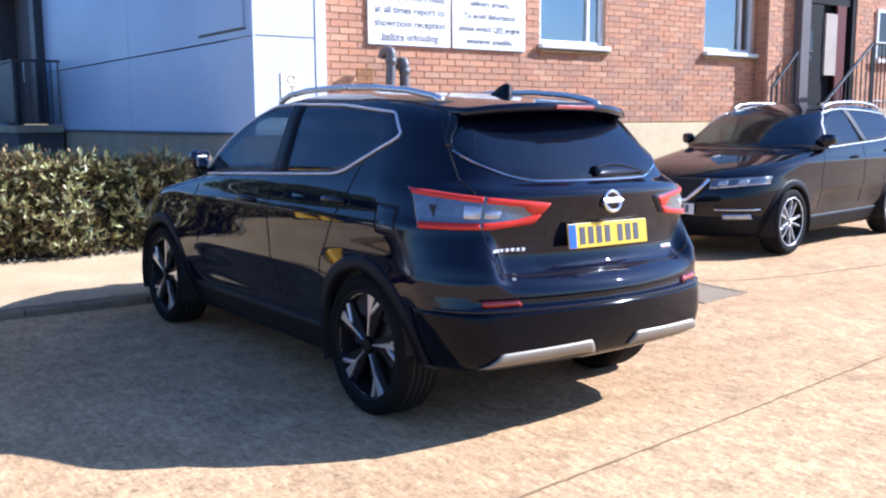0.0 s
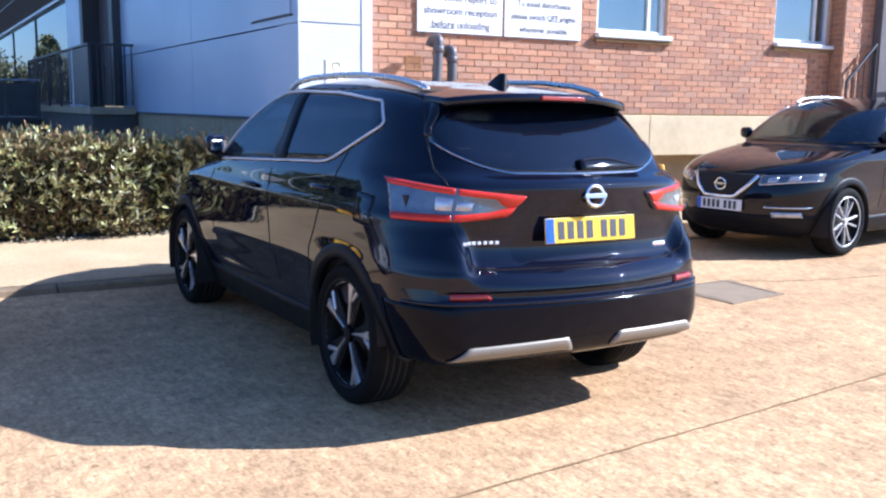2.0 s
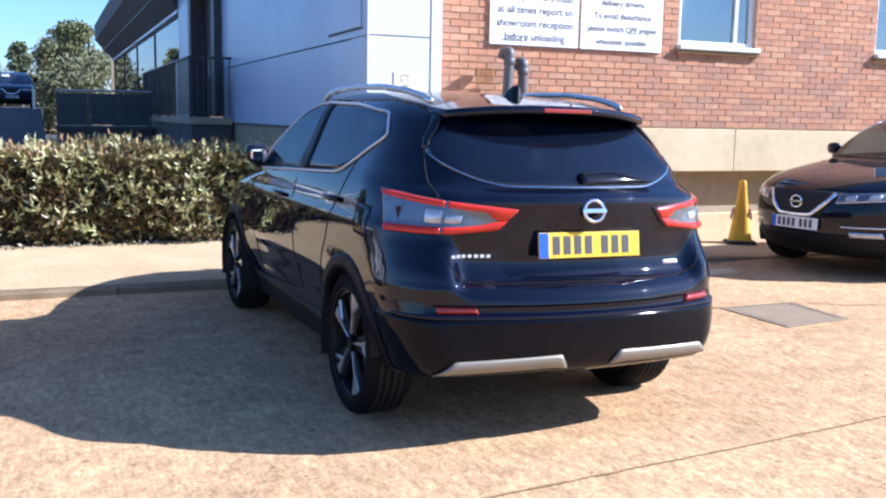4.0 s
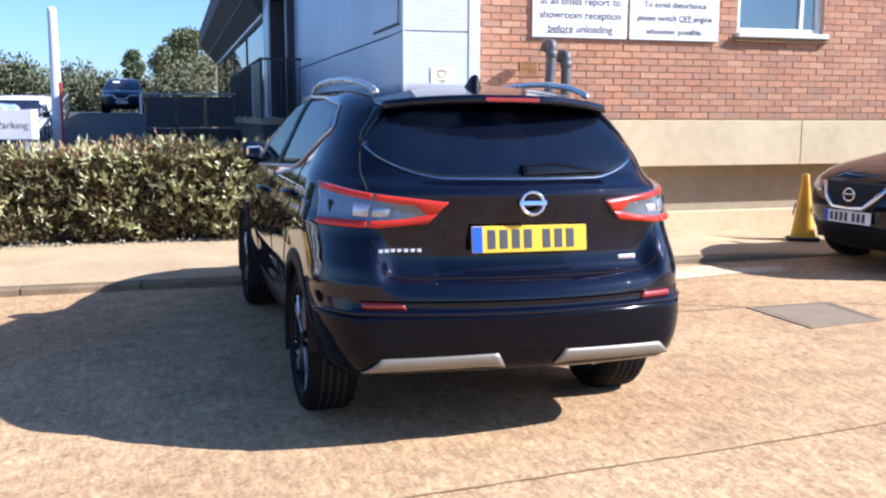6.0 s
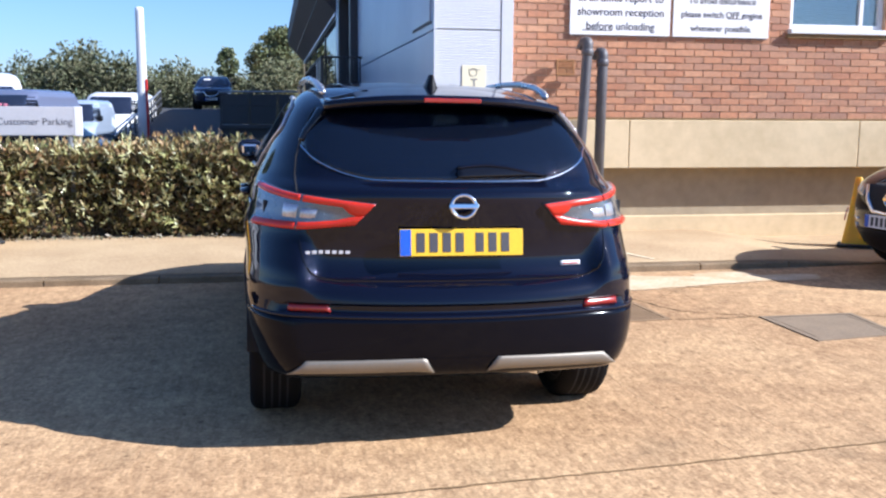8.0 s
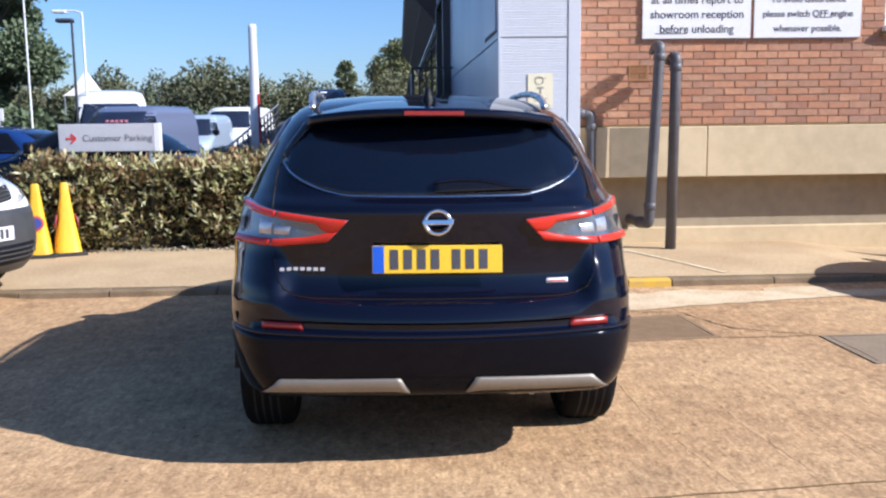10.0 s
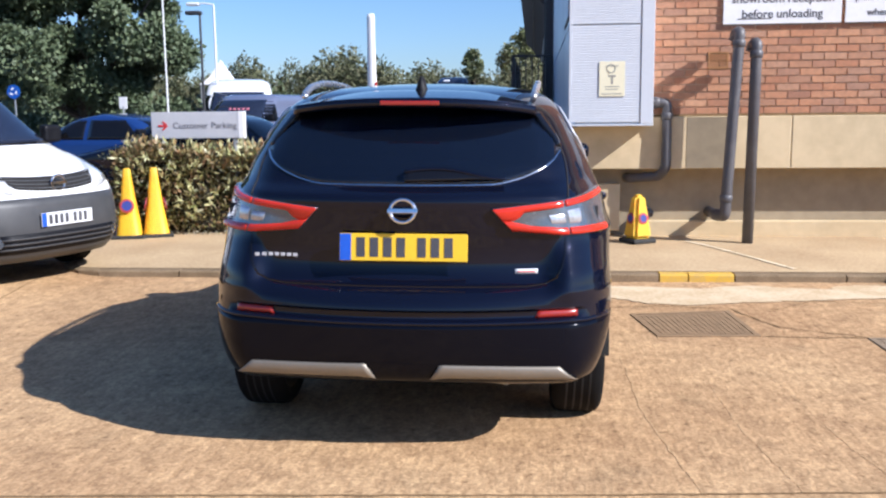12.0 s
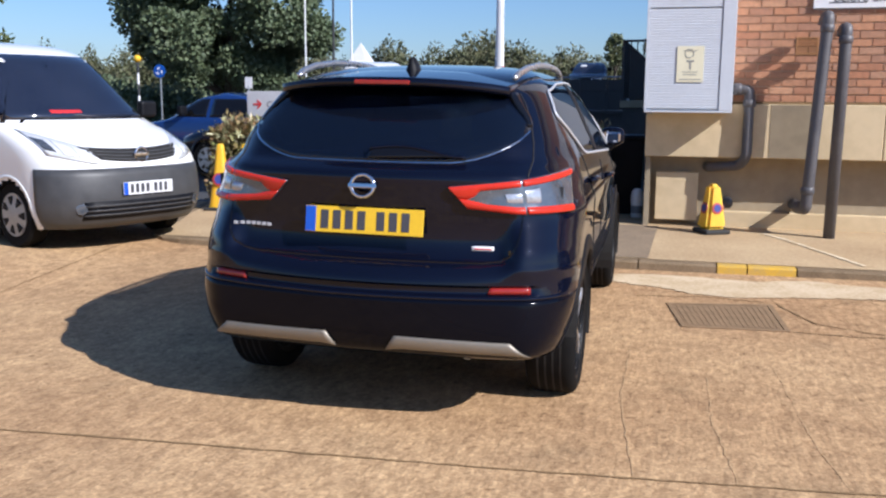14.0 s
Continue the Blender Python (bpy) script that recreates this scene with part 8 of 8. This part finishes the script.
gazebo = thing("gazebo", Matrix.Translation((-13.9, 38.4, 0)) @ Matrix.Diagonal((1.25, 1.25, 1.13, 1)), "white pyramid-roofed gazebo beyond the parked vans", "gazebo")
bm = bmesh.new()
foot = [bm.verts.new((x, y, 2.45)) for x, y in ((-0.62, -0.62), (0.62, -0.62), (0.62, 0.62), (-0.62, 0.62))]
waist = [bm.verts.new((x, y, 2.72)) for x, y in ((-0.36, -0.36), (0.36, -0.36), (0.36, 0.36), (-0.36, 0.36))]
tip = bm.verts.new((0, 0, 3.46))
for k in range(4):
    bm.faces.new((foot[k], foot[(k + 1) % 4], waist[(k + 1) % 4], waist[k]))
    bm.faces.new((waist[k], waist[(k + 1) % 4], tip))
bm.faces.new(foot[::-1])
part("roof", bm, WHITE_PLASTIC, gazebo, "white fabric roof")
for x in (-0.58, 0.58):
    for y in (-0.58, 0.58):
        part("post", tube(bmesh.new(), [(x, y, 0), (x, y, 2.45)], 0.03, 8), STEEL, gazebo)

# ---- trees ----
BARK = surface("bark", (0.09, 0.07, 0.05), (0.05, 0.04, 0.03), 0.9, 6, 50, 0.6)
OAK_LEAF = leaf_material("dark tree leaves", [(0.075, 0.105, 0.052), (0.12, 0.155, 0.075), (0.09, 0.125, 0.06), (0.145, 0.175, 0.088), (0.08, 0.11, 0.055)], 0.6)
BUSH_LEAF = leaf_material("olive bush leaves", [(0.12, 0.15, 0.055), (0.17, 0.19, 0.075), (0.10, 0.125, 0.05), (0.20, 0.20, 0.09), (0.13, 0.15, 0.065)], 0.6)
FAR_LEAF = leaf_material("dull olive shrub leaves", [(0.10, 0.115, 0.05), (0.145, 0.15, 0.07), (0.085, 0.10, 0.045), (0.17, 0.155, 0.08), (0.12, 0.125, 0.06)], 0.7)
CONIFER_LEAF = leaf_material("conifer leaves", [(0.05, 0.07, 0.015), (0.09, 0.11, 0.03), (0.06, 0.08, 0.02)], 0.6)


def tree(x, y, h, crown_r, trunk_h, leaves, size, material, seed, label, squash=0.75, base=0.0, cone=False):
    rnd = random.Random(seed)
    ob = thing("tree", Matrix.Translation((x, y, base)), label, "tree", "trees behind the car park")
    part("trunk", tube(bmesh.new(), [(0, 0, -0.1), (rnd.gauss(0, 0.1), 0, trunk_h), (rnd.gauss(0, 0.2), rnd.gauss(0, 0.2), h * 0.8)], [h * 0.026, h * 0.019, h * 0.005], 9), BARK, ob)
    clumps = []
    big = crown_r > 3.5
    for i in range(26 if cone else 110 if big else 44):
        a, q = rnd.uniform(0, 2 * math.pi), rnd.random() ** 0.5
        zc = rnd.uniform(0.0, 1.0)
        if cone:
            rad = crown_r * (1.05 - zc)
            c = Vector((rad * q * math.cos(a), rad * q * math.sin(a), trunk_h + (h - trunk_h) * zc))
            r = crown_r * (0.42 - 0.26 * zc)
        else:
            prof_ = math.sqrt(max(0.05, 1 - (2 * zc - 0.9) ** 2 * 0.9))
            c = Vector((crown_r * prof_ * q * math.cos(a), crown_r * prof_ * q * math.sin(a), trunk_h + (h - trunk_h) * (0.08 + 0.86 * zc)))
            r = crown_r * (rnd.uniform(0.11, 0.24) if big else rnd.uniform(0.20, 0.34))
        clumps.append((c, r))
    for i in range(7):
        c, r = clumps[i]
        s_ = Vector((0, 0, trunk_h * rnd.uniform(0.7, 1.0)))
        part("limb", tube(bmesh.new(), [s_, (s_ + c) / 2 + Vector((0, 0, -0.1 * r)), c], [h * 0.014, h * 0.009, h * 0.003], 6), BARK, ob)

    def spot(rn):
        c, r = clumps[rn.randrange(len(clumps))]
        d = Vector((rn.gauss(0, 1), rn.gauss(0, 1), rn.gauss(0, 1))).normalized()
        k = r * ((0.2 + 1.1 * rn.random() ** 0.7) if big else (0.3 + 0.95 * rn.random() ** 0.8))
        return c + Vector((d.x * k, d.y * k, d.z * k * squash)), d
    leaf_cloud("crown", leaves, spot, size, material, ob, seed, 0.75, 0.15, 0.0)
    return ob


tree(-17.4, 32, 9.5, 4.1, 1.6, 150000, 0.175, OAK_LEAF, 11, "large dark leafy tree behind the car park", 0.8)
tree(-36.5, 40, 9.5, 3.0, 0.6, 12000, 0.28, CONIFER_LEAF, 13, "yellow-green conifer standing alone", 0.9, cone=True)
tree(0.2, 84, 8.7, 3.0, 2.6, 16000, 0.27, BUSH_LEAF, 14, "leafy tree far beyond the eaves, sized to fit the camera's view", 0.8, 0.17)
tree(-3.4, 56, 4.4, 0.6, 2.4, 2200, 0.17, BUSH_LEAF, 15, "small round tree above the shrubs", 0.9, 1.0)


def thicket(name, x0, x1, y0, y1, hgt, count, size, material, seed, label, base=0.0):
    """A belt of shrubs with an uneven top."""
    rnd = random.Random(seed)
    tops = []
    for _ in range(int((x1 - x0) * 2.6)):
        x, r = rnd.uniform(x0, x1), rnd.uniform(0.5, 1.7)
        tops.append((x, rnd.uniform(y0, y1), hgt * (0.80 + 0.10 * math.sin(0.33 * x) + 0.07 * math.sin(0.9 * x + 1) + rnd.uniform(-0.16, 0.14)), r))

    def spot(rn):
        x, y, h, r = tops[rn.randrange(len(tops))]
        d = Vector((rn.gauss(0, 1), rn.gauss(0, 1), rn.gauss(0, 1))).normalized()
        k = 0.35 + 0.75 * rn.random() ** 0.8
        return Vector((x + d.x * r * k, y + d.y * r * k, base + h * 0.5 + d.z * h * 0.5 * k)), d
    ob = leaf_cloud(name, count, spot, size, material, None, seed, 0.7, 0.15, 0.0)
    return tagged(ob, label, "shrubs", kind="stuff")


thicket("far_shrubs", -48, 3, 58, 66, 5.7, 190000, 0.22, FAR_LEAF, 21, "belt of olive shrubs along the horizon")
thicket("left_shrubs", -30, -8, 36, 44, 2.6, 20000, 0.26, OAK_LEAF, 23, "low dark shrubs under the large trees")


# ---- bricks of the wall: single ones where the camera passes nearest ----
BW, BH, BJ = 0.215, 0.065, 0.010


def brick_mesh(length):
    bm = bmesh.new()
    box(bm, (0, 0, 0), (length, 0.05, BH))
    for v in bm.verts:
        if v.co.y < 0.01:
            v.co.x += 0.002 if v.co.x < length / 2 else -0.002
            v.co.z += 0.002 if v.co.z < BH / 2 else -0.002
    me = bpy.data.meshes.new("brick")
    bm.to_mesh(me)
    bm.free()
    me.materials.append(BRICK)
    return me


FULL, HALF = brick_mesh(BW), brick_mesh(0.1025)
rnd = random.Random(5)
far_v, far_f = [], []


def joined_brick(x, L, y, z):
    n = len(far_v)
    far_v.extend((x + p * L, y + c, z + e * BH) for p, c, e in ((0, 0, 0), (1, 0, 0), (1, 0, 1), (0, 0, 1), (0, 0.03, 0), (1, 0.03, 0), (1, 0.03, 1), (0, 0.03, 1)))
    far_f.extend(tuple(n + i for i in f) for f in ((0, 1, 2, 3), (1, 5, 6, 2), (0, 3, 7, 4), (3, 2, 6, 7), (0, 4, 5, 1)))


singles = 0
for xa, xb, yf, za in ((1.705, BRICK_END - 0.05, WALL_Y, BRICK_Z0 + 0.014), (9.475, 10.10, 5.755, 0.2), (12.31, 13.8, WALL_Y, 1.6)):
    for row in range(int((TOP - za) / (BH + BJ))):
        z, x = za + row * (BH + BJ), xa
        first = row % 2 == 1
        while x < xb:
            L = 0.1025 if first else BW
            first = False
            dy, dx = rnd.uniform(-0.004, 0.003), rnd.uniform(-0.002, 0.002)
            # bricks that meet a window are cut to its jamb
            cut = [(x, x + L)]
            for w in WINDOWS:
                if z < w[3] and z + BH > w[2] - 0.06:
                    cut = [(p, q) for a, b in cut for p, q in ((a, min(b, w[0] - 0.004)), (max(a, w[1] + 0.004), b)) if q - p > 0.03]
            if len(cut) == 1 and cut[0] == (x, x + L) and yf == WALL_Y and x < 4.45 and row < 25 and singles < 300:
                b = new("brick", FULL if L == BW else HALF)
                b.location, b.parent = (x + dx, yf - 0.002 + dy, z), wall_south
                singles += 1
            else:
                for p, q in cut:
                    joined_brick(p + dx, min(q, xb + 0.04) - p, yf - 0.002 + dy, z)
            x += L + BJ
# return face of the pier beside the entrance
for row in range(int((TOP - 0.2) / (BH + BJ))):
    z = 0.2 + row * (BH + BJ)
    for y0, y1 in (((5.775, 5.86), (5.87, 5.965)) if row % 2 else ((5.775, 5.965),)):
        n = len(far_v)
        far_v.extend((9.464 + 0.02 * c, y0 + (y1 - y0) * p, z + e * BH) for p, c, e in ((0, 0, 0), (1, 0, 0), (1, 0, 1), (0, 0, 1), (0, 1, 0), (1, 1, 0), (1, 1, 1), (0, 1, 1)))
        far_f.extend(tuple(n + i for i in f) for f in ((3, 2, 1, 0), (2, 6, 5, 1), (4, 7, 3, 0), (7, 6, 2, 3), (1, 5, 4, 0)))
far = part("brickwork", mesh_from("brickwork", far_v, far_f), BRICK_FAR, wall_south)
far["kind"] = "stuff"
